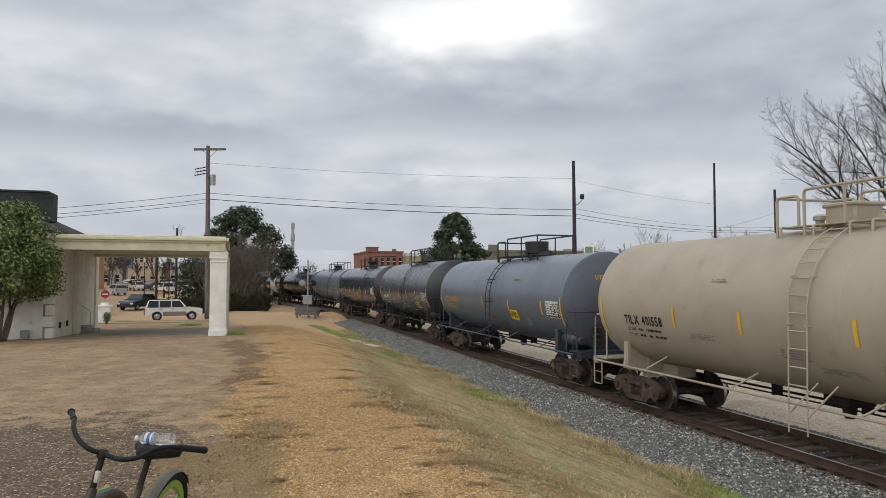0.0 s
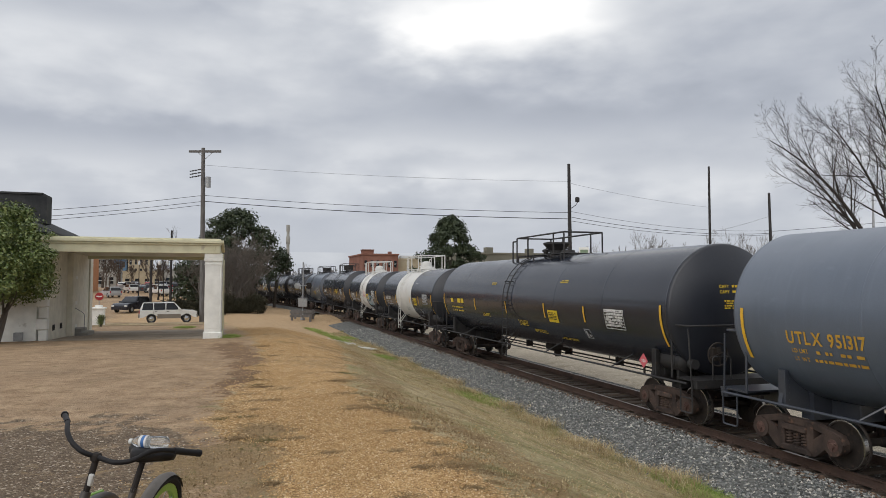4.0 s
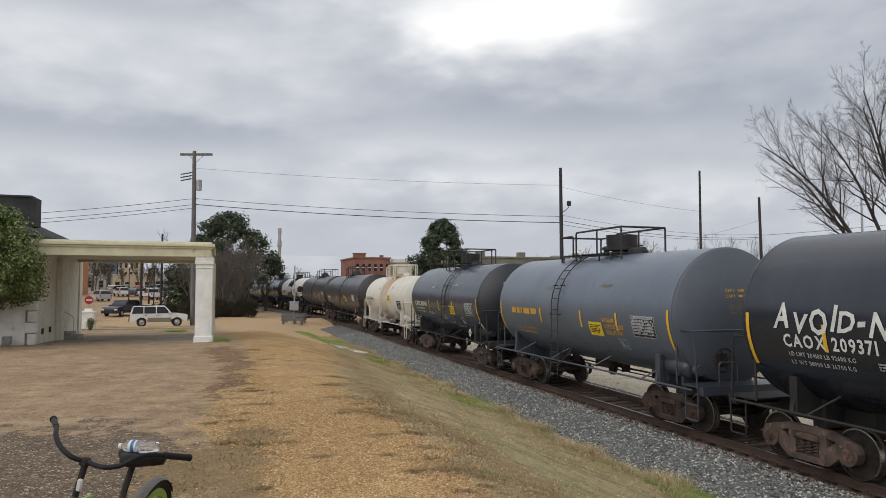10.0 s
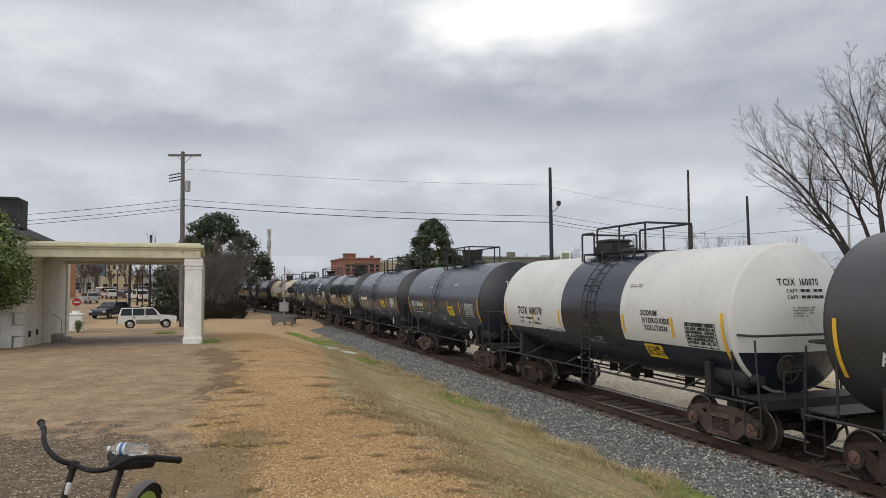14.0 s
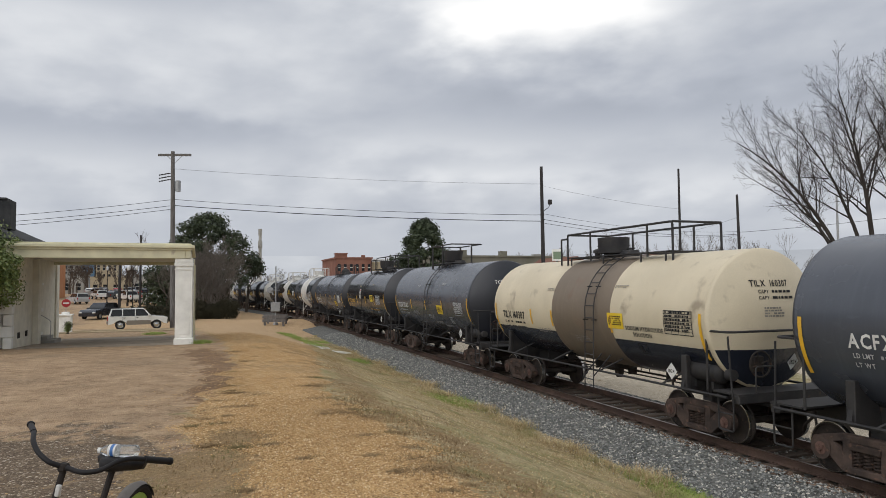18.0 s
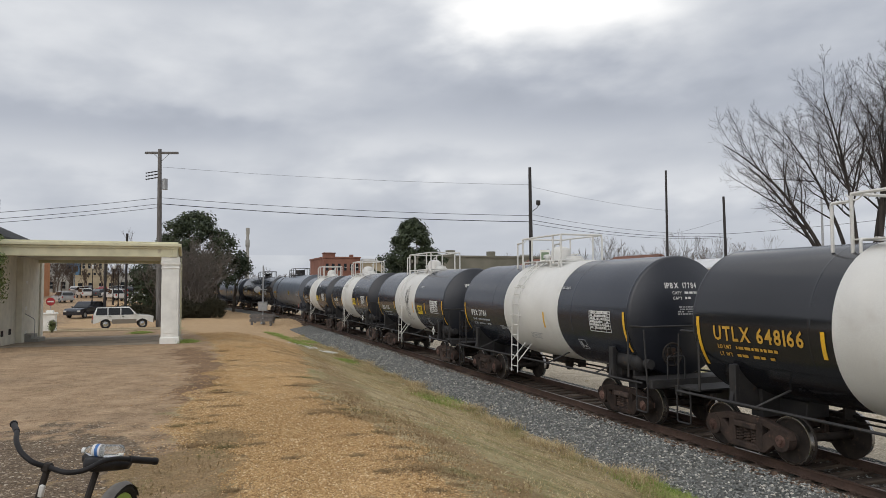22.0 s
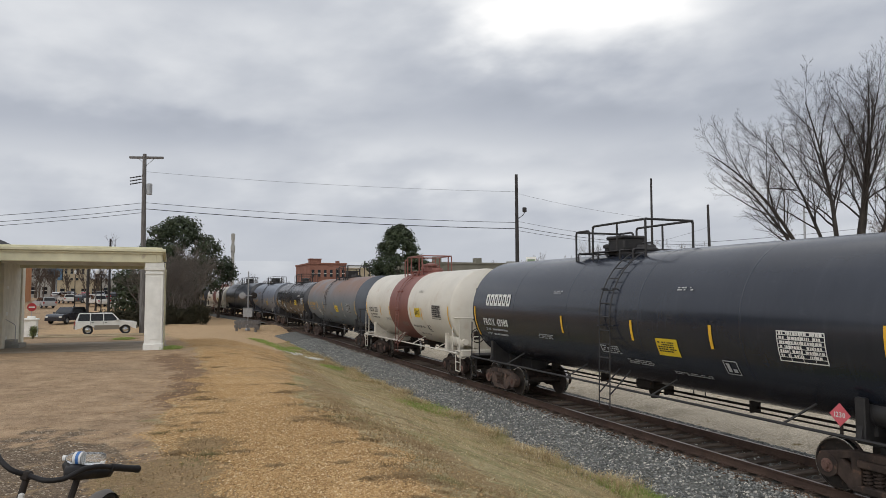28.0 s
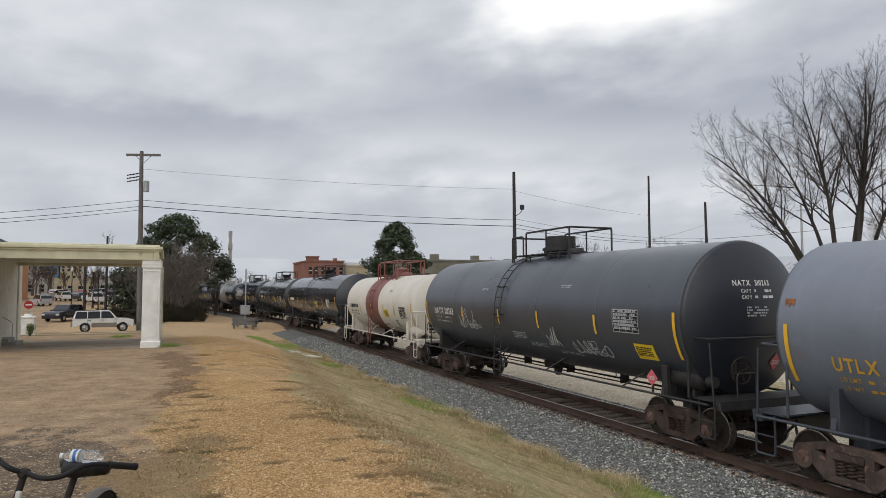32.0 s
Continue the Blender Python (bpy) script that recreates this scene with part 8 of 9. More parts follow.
def canopy():
    x0, x1, y0, y1 = -6.19, -0.27, 27.1, 35.8
    c = thing("porte_cochere", "cream porte-cochere canopy on square white columns", "canopy")

    def piece(name, lo, hi, mat_, label="", bev=0.012, parent=None):
        bm = bmesh.new()
        box(bm, lo, hi, bev)
        return part(name, bm, mat_, parent or c, label, 30)

    piece("roof_slab", (x0, y0 - 0.02, 3.23), (x1 + 0.02, y1, 3.33), CREAM_TRIM)
    piece("cornice", (x0, y0 - 0.13, 3.155), (x1 + 0.13, y0 - 0.02, 3.265), CREAM_TRIM, "moulded cornice")
    piece("cornice", (x1 + 0.02, y0 - 0.02, 3.155), (x1 + 0.13, y1, 3.265), CREAM_TRIM, "moulded cornice")
    piece("cornice", (x0, y0 - 0.06, 3.08), (x1 + 0.06, y0 - 0.022, 3.152), CREAM_TRIM, "moulded cornice")
    piece("fascia", (x0, y0, 2.78), (x1 - 0.19, y0 + 0.30, 3.228), CREAM_TRIM, "cream front beam")
    piece("fascia", (x0, y1 - 0.30, 2.78), (x1 - 0.19, y1 - 0.02, 3.228), CREAM_TRIM, "cream rear beam")
    piece("fascia", (x1 - 0.185, y0, 2.781), (x1, y1 - 0.02, 3.228), CREAM_TRIM, "cream side beam")
    piece("soffit", (x0, y0 + 0.31, 2.92), (x1 - 0.2, y1 - 0.31, 2.98), CREAM_WALL, "shadowed cream soffit")
    for y in (y0 + 0.05, y1 - 0.75):
        cx = -0.80
        z0 = gz(cx, y) - 0.25
        col = piece("column", (cx, y, z0), (cx + 0.60, y + 0.60, 2.50), WHITE_WALL, "square white column with peeling paint", 0.015)
        piece("capital", (cx - 0.035, y - 0.035, 2.50), (cx + 0.635, y + 0.635, 2.62), WHITE_WALL, "", 0.01, col)
        piece("capital", (cx - 0.02, y - 0.02, 2.62), (cx + 0.62, y + 0.62, 2.779), WHITE_WALL, "", 0.01, col)
        piece("necking", (cx - 0.025, y - 0.025, 2.36), (cx + 0.625, y + 0.625, 2.40), WHITE_WALL, "", 0.008, col)
        piece("plinth", (cx - 0.035, y - 0.035, z0), (cx + 0.635, y + 0.635, z0 + 0.47), WHITE_WALL, "chipped white plinth", 0.02, col)
        piece("panel", (cx + 0.09, y - 0.012, z0 + 0.62), (cx + 0.51, y + 0.0, 2.28), WHITE_WALL, "", 0.004, col)
        piece("downpipe", (cx + 0.64, y + 0.15, z0), (cx + 0.67, y + 0.27, 2.775), CREAM_TRIM, "cream downpipe", 0.01)


building()
canopy()
DRIVE = surface("stained_old_concrete", (0.27, 0.23, 0.18), (0.36, 0.31, 0.25), scale=0.8, rough=0.9, bump=0.3, fine=14, spot=(0.12, 0.10, 0.085))


def drive_slab():
    V, F = [], []
    ys = np.linspace(27.0, 37.0, 21)
    xs = np.linspace(-6.15, 0.35, 14)
    for y in ys:
        for x in xs:
            V.append((x, y, gz(x, y) + (-0.03 if y == ys[0] or x == xs[-1] else 0.012)))
    w = len(xs)
    for j in range(len(ys) - 1):
        for i in range(w - 1):
            F.append((j * w + i, j * w + i + 1, (j + 1) * w + i + 1, (j + 1) * w + i))
    tagged(new("driveway", link_mesh("driveway", V, F, DRIVE, True)), "stained concrete drive under the canopy", "driveway", kind="structure")


drive_slab()
# low white gate pier and kerb beyond the canopy
pier = thing("gate_pier", "low white masonry pier with a cap", "pier", Matrix.Translation((-7.62, 47.6, gz(-7.62, 47.6) - 0.1)))
for nm, lo, hi in (("shaft", (-0.33, -0.33, 0), (0.33, 0.33, 1.18)), ("cap", (-0.40, -0.40, 1.18), (0.40, 0.40, 1.28)), ("finial", (-0.2, -0.2, 1.28), (0.2, 0.2, 1.42))):
    bm = bmesh.new(); box(bm, lo, hi, 0.02)
    part(nm, bm, WHITE_WALL, pier)


KERB = surface("sun_bleached_kerb", (0.44, 0.36, 0.25), (0.36, 0.29, 0.20), scale=0.8, rough=0.9, bump=0.3, fine=14, spot=(0.26, 0.22, 0.13))


def kerb_line(x0, x1, y, label):
    V, F = [], []
    n = 24
    prof = [(0, -0.2), (0, 0.07), (0.03, 0.09), (0.15, 0.09), (0.15, -0.2)]
    for i in range(n + 1):
        x = x0 + (x1 - x0) * i / n
        for a, b in prof:
            V.append((x, y + a, gz(x, y) + b))
    for i in range(n):
        for k in range(4):
            F.append((i * 5 + k, i * 5 + k + 1, (i + 1) * 5 + k + 1, (i + 1) * 5 + k))
    tagged(new("kerb", link_mesh("kerb", V, F, KERB)), label, "kerb", kind="structure")


kerb_line(-14, -1.2, 46.5, "concrete kerb along the grass strip")
kerb_line(-14, -1.2, 54.5, "concrete kerb along the grass strip")


# ---- level crossing signal and relay box ----
def crossing_signal():
    x, y = 6.9, 66.9
    z = gz(x, y)
    s = thing("crossing_signal", "grey level-crossing signal mast seen from behind", "railway signal", Matrix.Translation((x, y, z)) @ pose(0, 0, 0, 0, 0, -8))
    bm = bmesh.new()
    tube(bm, [(0, 0, 0), (0, 0, 5.5)], 0.065, 10)
    lathe(bm, [(0, 0.24), (0.08, 0.24), (0.32, 0.10)], 12)
    part("mast", bm, GREY_METAL, s)
    for k in (-1, 1):
        bm = bmesh.new()
        lathe(bm, [(-0.04, 0.30), (0.0, 0.30), (0.02, 0.16), (0.16, 0.12), (0.18, 0.03)], 16, "y", (k * 0.52, 0.06, 3.25))
        lathe(bm, [(-0.28, 0.15), (-0.04, 0.16)], 14, "y", (k * 0.52, 0.06, 3.25))
        part("lamp_unit", bm, STEEL_DARK if k > 0 else GREY_METAL, s, "round flasher lamp unit")
    bm = bmesh.new()
    tube(bm, [(-0.6, 0, 3.25), (0.6, 0, 3.25)], 0.035, 6)
    part("lamp_arm", bm, GREY_METAL, s)
    bm = bmesh.new()
    box(bm, (-0.42, -0.62, 1.25), (0.42, -0.12, 2.05), 0.03)
    part("relay_case", bm, GREY_METAL, s, "grey steel relay case")
    bm = bmesh.new()
    box(bm, (-0.46, -0.66, 2.05), (0.46, -0.08, 2.10), 0.02)
    part("case_lid", bm, GREY_METAL, s)
    bm = bmesh.new()
    tube(bm, [(0, -0.37, 0), (0, -0.37, 1.25)], 0.06, 8)
    part("case_post", bm, GREY_METAL, s)
    g = thing("timber_guard", "low weathered timber guard round the signal", "barrier", Matrix.Translation((x, y, z)) @ pose(0, 0, 0, 0, 0, -14))
    for yy in (-0.95, 0.95):
        for xx in (-0.85, 0.85):
            bm = bmesh.new(); box(bm, (xx - 0.1, yy - 0.1, -0.2), (xx + 0.1, yy + 0.1, 0.95), 0.02)
            part("post", bm, WOOD_POLE, g)
        for zz in (0.30, 0.66):
            bm = bmesh.new(); box(bm, (-1.05, yy - 0.16, zz), (1.05, yy - 0.102, zz + 0.26), 0.015)
            part("plank", bm, WOOD_POLE, g)
    bm = bmesh.new(); box(bm, (0.96, -0.84, 0.4), (1.02, 0.82, 0.62), 0.015)
    part("plank", bm, WOOD_POLE, g)


crossing_signal()
PALE_STONE = surface("bleached_concrete", (0.66, 0.64, 0.58), (0.50, 0.48, 0.43), scale=4, rough=0.9, bump=0.3, fine=20, spot=(0.34, 0.31, 0.26))


def rubble(rng, n):
    x, y = 6.75 + rng.normal(0, 0.30, n), 41.2 + rng.normal(0, 1.1, n)
    return x, y, ground_z(x, y)


stones("rubble_stones", 28, rubble, (0.04, 0.12), PALE_STONE, "small pale rubble at the edge of the ballast", "rubble", 13, 0.7)
slab = thing("concrete_slab", "pale broken concrete slab lying in the grass", "slab", Matrix.Translation((7.65, 38.7, gz(7.65, 38.7) + 0.03)) @ pose(0, 0, 0, 0, 2, -66))
bm = bmesh.new(); box(bm, (-0.55, -0.22, -0.04), (0.55, 0.22, 0.05), 0.02)
part("block", bm, PALE_STONE, slab)


# ---- buildings in the distance ----
def far_building(name, label, x0, y0, x1, y1, top, mat_, rows=(), cols=0, face="y", parapet=None, extras=()):
    """A block with recessed windows on the face towards the viewer."""
    zb = min(gz(x0, y0), gz(x1, y1)) - 0.6
    b = thing(name, label, "building")
    bm = bmesh.new(); box(bm, (x0, y0, zb), (x1, y1, top))
    part("wall", bm, mat_, b)
    bm = bmesh.new(); box(bm, (x0 - 0.15, y0 - 0.15, top), (x1 + 0.15, y1 + 0.15, top + 0.25))
    part("parapet", bm, parapet or mat_, b)
    for r, (za, zt) in enumerate(rows):
        for c in range(cols):
            w = (x1 - x0) / cols
            a, e = x0 + w * (c + 0.28), x0 + w * (c + 0.72)
            win = part_box("window", (a, y0 - 0.06, za), (e, y0 + 0.02, zt), PANE, b)
            part_box("sill", (a - 0.08, y0 - 0.14, za - 0.12), (e + 0.08, y0 - 0.002, za), parapet or GREY_WALL, win)
            part_box("frame", (a, y0 - 0.09, (za + zt) / 2 - 0.04), (e, y0 - 0.062, (za + zt) / 2 + 0.04), WHITE_WALL, win)
    for lo, hi, m in extras:
        part_box("roof_unit", lo, hi, m, b)
    return b


def part_box(name, lo, hi, m, parent, label="", bev=0.0):
    bm = bmesh.new()
    box(bm, lo, hi, bev)
    return part(name, bm, m, parent, label)


far_building("brick_building", "two-storey red brick building beyond the track", 22.3, 118.0, 28.6, 132.0, 6.35, BRICK_RED, ((4.2, 5.4), (0.6, 2.4)), 6, parapet=BRICK_RED, extras=(((22.3, 117.9, 6.6), (24.2, 119.6, 7.15), BRICK_RED), ((22.2, 117.8, 7.15), (24.3, 119.7, 7.3), BRICK_RED), ((26.9, 118.4, 6.6), (27.5, 119.0, 7.0), BRICK_RED)))
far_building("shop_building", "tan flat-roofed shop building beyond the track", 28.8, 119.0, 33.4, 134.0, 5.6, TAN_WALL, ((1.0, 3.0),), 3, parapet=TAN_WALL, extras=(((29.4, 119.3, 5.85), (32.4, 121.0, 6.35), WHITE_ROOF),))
far_building("warehouse", "long low olive-grey flat-roofed warehouse", 32.0, 92.0, 52.0, 112.0, 5.65, OLIVE_WALL, ((1.5, 3.0),), 6, extras=(((35.5, 93, 5.9), (36.6, 94, 6.7), OLIVE_WALL), ((42.0, 93, 5.9), (43.0, 94, 6.6), OLIVE_WALL), ((47.5, 93, 5.9), (49.2, 94, 6.2), GREY_WALL)))
far_building("town_building", "orange brick building in the town", -40.0, 136.0, -24.2, 150.0, 8.0, BRICK_ORANGE, ((3.4, 5.4), (0.4, 2.6)), 5)
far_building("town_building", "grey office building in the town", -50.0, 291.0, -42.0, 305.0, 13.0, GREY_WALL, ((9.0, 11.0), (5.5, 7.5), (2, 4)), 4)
far_building("town_building", "blue-panelled building in the town", -41.5, 290.0, -37.0, 305.0, 11.0, BLUE_WALL, ((7.0, 9.0), (3, 5)), 2)
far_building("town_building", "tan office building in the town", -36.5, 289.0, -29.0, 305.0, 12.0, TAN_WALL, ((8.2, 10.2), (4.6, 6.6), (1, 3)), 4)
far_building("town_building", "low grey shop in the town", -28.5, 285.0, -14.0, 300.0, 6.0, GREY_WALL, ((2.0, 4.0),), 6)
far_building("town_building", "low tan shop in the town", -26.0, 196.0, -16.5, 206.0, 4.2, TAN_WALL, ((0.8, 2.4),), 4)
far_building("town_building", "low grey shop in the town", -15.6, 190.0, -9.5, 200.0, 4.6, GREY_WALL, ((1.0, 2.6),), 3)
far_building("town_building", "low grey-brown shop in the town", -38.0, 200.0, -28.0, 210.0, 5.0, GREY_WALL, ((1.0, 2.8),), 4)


def gabled_house(label, x, y, w, d, eave, ridge, wall_m, roof_m):
    h = thing("house", label, "house", Matrix.Translation((x, y, 0)))
    zb = gz(x, y) - 0.4
    part_box("wall", (-w / 2, 0, zb), (w / 2, d, eave), wall_m, h)
    bm = bmesh.new()
    prism(bm, [(-w / 2, eave + 0.002), (w / 2, eave + 0.002), (0, ridge)], 0.0, 0.2)
    part("gable", bm, wall_m, h)
    for s in (-1, 1):
        bm = bmesh.new()
        prism(bm, [(s * (w / 2 + 0.4), eave - 0.1), (0, ridge + 0.06), (0, ridge + 0.26), (s * (w / 2 + 0.4), eave + 0.12)], -0.4, d + 0.4)
        part("roof", bm, roof_m, h)
    win = part_box("window", (-0.6, -0.05, 1.5), (0.6, 0.02, 3.0), PANE, h)
    part_box("sill", (-0.7, -0.12, 1.38), (0.7, -0.052, 1.5), WHITE_WALL, win)


RED_ROOF = surface("brown_red_shingle", (0.16, 0.075, 0.055), (0.21, 0.11, 0.08), scale=1.0, rough=0.9, bump=0.3, fine=9)
gabled_house("brick house with a brown-red gable roof", 55.2, 71.0, 4.8, 9, 3.9, 5.2, BRICK_RED, RED_ROOF)
gabled_house("brick house with a brown-red gable roof", 44.6, 76.0, 4.6, 9, 3.7, 4.9, BRICK_RED, RED_ROOF)
gabled_house("white house with a pale metal roof", 69.0, 71.0, 10, 9, 3.6, 4.9, WHITE_WALL, WHITE_ROOF)
gabled_house("white house with a pale metal roof", 62.0, 64.5, 4, 9, 3.6, 4.6, WHITE_WALL, WHITE_ROOF)
stack = thing("chimney_stack", "tall pale concrete chimney stack above the trees", "chimney", Matrix.Translation((18.4, 226.0, -3)))
bm = bmesh.new()
lathe(bm, [(0, 0.75), (16.5, 0.48), (17.0, 0.68), (18.8, 0.68), (19.3, 0.45), (20.6, 0.45), (20.9, 0.58), (22.8, 0.58), (22.9, 0.2)], 14)
part("shaft", bm, GREY_WALL, stack)
sign = thing("roadside_sign", "small green and white sign on a post", "sign", Matrix.Translation((29.4, 53.3, gz(29.4, 53.3))) @ pose(0, 0, 0, 0, 0, -25))
part_box("post", (-0.08, -0.08, -0.2), (0.08, 0.08, 5.6), POLE_DARK, sign)
part_box("panel", (-0.42, -0.14, 5.6), (0.42, -0.05, 6.6), WHITE_WALL, sign, "white sign panel")
part_box("panel_print", (-0.32, -0.155, 5.75), (0.32, -0.145, 6.4), plain("faded_green_print", (0.22, 0.30, 0.20)), sign, "faded green sign face")


def street_lamp(x, y, top, two=True):
    z = gz(x, y)
    L = thing("street_lamp", "dark post-top street lamp with white lanterns", "street lamp", Matrix.Translation((x, y, z)), "street lamps in the town")
    H = top - z
    bm = bmesh.new(); lathe(bm, [(0, 0.16), (0.5, 0.13), (0.55, 0.07), (H - 0.7, 0.05)], 10)
    part("post", bm, STEEL_DARK, L)
    for s in ((-0.42, 0.42) if two else (0,)):
        bm = bmesh.new(); lathe(bm, [(H - 0.7, 0.08), (H - 0.62, 0.13), (H - 0.32, 0.17), (H - 0.18, 0.09), (H - 0.08, 0.02)], 12, "z", (s, 0, 0))
        part("lantern", bm, WHITE_ROOF, L, "white acorn lantern")
    if two:
        bm = bmesh.new(); tube(bm, [(-0.42, 0, H - 0.72), (0.42, 0, H - 0.72)], 0.03, 6)
        part("arm", bm, STEEL_DARK, L)


street_lamp(-7.55, 92.4, 4.5)
street_lamp(-6.2, 97.1, 4.4)
street_lamp(-9.5, 108.0, 4.8, False)
street_lamp(-12.6, 112.0, 4.9, False)
ne = thing("road_sign", "red and white no-entry sign on a post", "road sign", Matrix.Translation((-11.59, 72.5, gz(-11.59, 72.5))) @ pose(0, 0, 0, 0, 0, 8))
zc_ = 0.29 - gz(-11.59, 72.5)
bm = bmesh.new(); tube(bm, [(0, 0, 0), (0, 0, zc_ + 0.3)], 0.03, 8)
part("post", bm, GREY_METAL, ne)
bm = bmesh.new(); lathe(bm, [(-0.06, 0.37), (-0.035, 0.37)], 24, "y", (0, 0, zc_))
part("disc", bm, RED_SIGN, ne, "red disc")
part_box("bar", (-0.25, -0.072, zc_ - 0.06), (0.25, -0.061, zc_ + 0.06), WHITE_INK, ne, "white bar")


# ---- parked vehicles ----
def car_paint(name, c, rough=0.25):
    m = surface(name, c, tuple(v * 0.92 for v in c), scale=2, rough=rough, bump=0.0, rough_var=0.05, coat=0.5)
    return m


CP_WHITE = car_paint("white_car_paint", (0.72, 0.72, 0.70))
CP_TAUPE = car_paint("taupe_car_paint", (0.22, 0.195, 0.165))
CP_DARK = car_paint("dark_blue_car_paint", (0.018, 0.022, 0.034))
CP_SILVER = car_paint("silver_car_paint", (0.42, 0.43, 0.44))
CP_GREY = car_paint("grey_car_paint", (0.13, 0.135, 0.14))
CP_RED = car_paint("red_car_paint", (0.35, 0.03, 0.03))
LAMP_RED = plain("red_lamp_lens", (0.35, 0.02, 0.02), 0.2)
LAMP_CLEAR = plain("clear_lamp_lens", (0.6, 0.6, 0.58), 0.15)

SHAPES = {
    "suv": dict(L=4.30, W=1.72, sill=0.40, belt=1.04, roof=1.66, hood=1.05, front=0.90, cowl=0.98, top_f=0.42, top_r=-1.88, tail=-2.10, wb=2.60, wr=0.36, posts=(-0.20, -1.10)),
    "sedan": dict(L=4.70, W=1.80, sill=0.28, belt=0.92, roof=1.44, hood=0.93, front=0.70, cowl=0.75, top_f=0.15, top_r=-1.15, tail=-1.75, wb=2.75, wr=0.32, posts=(-0.35,)),
    "crossover": dict(L=4.55, W=1.84, sill=0.32, belt=1.02, roof=1.66, hood=1.02, front=0.78, cowl=0.80, top_f=0.10, top_r=-1.90, tail=-2.18, wb=2.66, wr=0.35, posts=(-0.25, -1.2)),
    "pickup": dict(L=5.5, W=1.95, sill=0.45, belt=1.12, roof=1.82, hood=1.12, front=0.92, cowl=0.75, top_f=0.15, top_r=-0.90, tail=-1.05, wb=3.4, wr=0.40, posts=(-0.35,)),
}


def vehicle(kind, label, x, y, heading, paint_m, lower=None, category="car", group="parked cars"):
    S = SHAPES[kind]
    z = gz(x, y) + 0.02
    v = thing("parked_car", label, category, Matrix.Translation((x, y, z)) @ pose(0, 0, 0, 0, 0, heading), group)
    h, w = S["L"] / 2, S["W"] / 2
    fx, rx = S["wb"] / 2 + 0.05, -S["wb"] / 2 + 0.05

    def arch(cx, r):
        return [(cx + r * math.cos(a), S["wr"] + r * math.sin(a)) for a in [math.pi * k / 8 for k in range(9)]]

    r = S["wr"] * 1.22
    lo = [(-h, S["sill"] + 0.12), (-h + 0.05, S["sill"])]
    lo += [p for p in arch(rx, r)[::-1] if p[1] > S["sill"]] + [p for p in arch(fx, r)[::-1] if p[1] > S["sill"]]
    lo += [(h - 0.08, S["sill"]), (h, S["sill"] + 0.15), (h - 0.03, S["front"]), (h - 0.25, S["hood"] - 0.06), (S["cowl"], S["hood"] + 0.02)]
    lo += [(-h + 0.06, S["belt"] + 0.02 if kind != "sedan" else S["belt"]), (-h, S["belt"] - 0.15)]
    bm = bmesh.new()
    prism(bm, lo, -w, w)
    bmesh.ops.bevel(bm, geom=[e for e in bm.edges if abs(e.verts[0].co.y - e.verts[1].co.y) < 1e-5 and max(e.verts[0].co.z, e.verts[1].co.z) > S["sill"] + 0.2], offset=0.05, segments=2, affect="EDGES")
    body = part("body", bm, paint_m, v, "", 40)
    # cabin, narrower at the roof
    tw = w * 0.80
    pts = [(S["cowl"], S["belt"]), (S["top_f"], S["roof"]), (S["top_r"], S["roof"] - 0.02), (S["tail"], S["belt"])]
    bm = bmesh.new()
    A = [bm.verts.new((px, (tw if pz > S["belt"] else w * 0.96), pz)) for px, pz in pts]
    B_ = [bm.verts.new((px, -(tw if pz > S["belt"] else w * 0.96), pz)) for px, pz in pts]
    bm.faces.new(A); bm.faces.new(B_[::-1])
    for i in range(4):
        j = (i + 1) % 4
        bm.faces.new((A[i], B_[i], B_[j], A[j]))
    bmesh.ops.bevel(bm, geom=bm.edges[:], offset=0.04, segments=2, affect="EDGES")
    part("cabin", bm, paint_m, v, "", 40)
    # side glass between the posts
    cuts = [S["cowl"] - 0.12] + list(S["posts"]) + [S["tail"] + 0.12]
    for s in (-1, 1):
        for a, b in zip(cuts, cuts[1:]):
            def edge(px, pz):
                k = (pz - S["belt"]) / (S["roof"] - S["belt"])
                f = S["cowl"] + (S["top_f"] - S["cowl"]) * k - 0.08
                rr = S["tail"] + (S["top_r"] - S["tail"]) * k + 0.08
                return min(max(px, rr), f), s * ((w * 0.96) + (tw - w * 0.96) * k + 0.012), pz
            q = [edge(a - 0.035, S["belt"] + 0.02), edge(b + 0.035, S["belt"] + 0.02), edge(b + 0.035, S["roof"] - 0.075), edge(a - 0.035, S["roof"] - 0.075)]
            bm = bmesh.new()
            vs = [bm.verts.new(p) for p in q]
            vs2 = [bm.verts.new((p[0], p[1] - s * 0.02, p[2])) for p in q]
            bm.faces.new(vs); bm.faces.new(vs2[::-1])
            for i in range(4):
                bm.faces.new((vs[i], vs[(i + 1) % 4], vs2[(i + 1) % 4], vs2[i]))
            part("side_window", bm, CAR_GLASS, v)
    for (xa, za), (xb, zb), nm in (((S["cowl"] + 0.01, S["belt"] + 0.04), (S["top_f"] + 0.02, S["roof"] - 0.07), "windscreen"), ((S["tail"] - 0.015, S["belt"] + 0.08), (S["top_r"] - 0.015, S["roof"] - 0.10), "rear_window")):
        bm = bmesh.new()
        o = 0.015 if nm == "windscreen" else -0.015
        q = [(xa + o, w * 0.86, za), (xa + o, -w * 0.86, za), (xb + o, -tw * 0.9, zb), (xb + o, tw * 0.9, zb)]
        vs = [bm.verts.new(p) for p in q]
        vs2 = [bm.verts.new((p[0] - o * 1.5, p[1], p[2])) for p in q]
        bm.faces.new(vs); bm.faces.new(vs2[::-1])
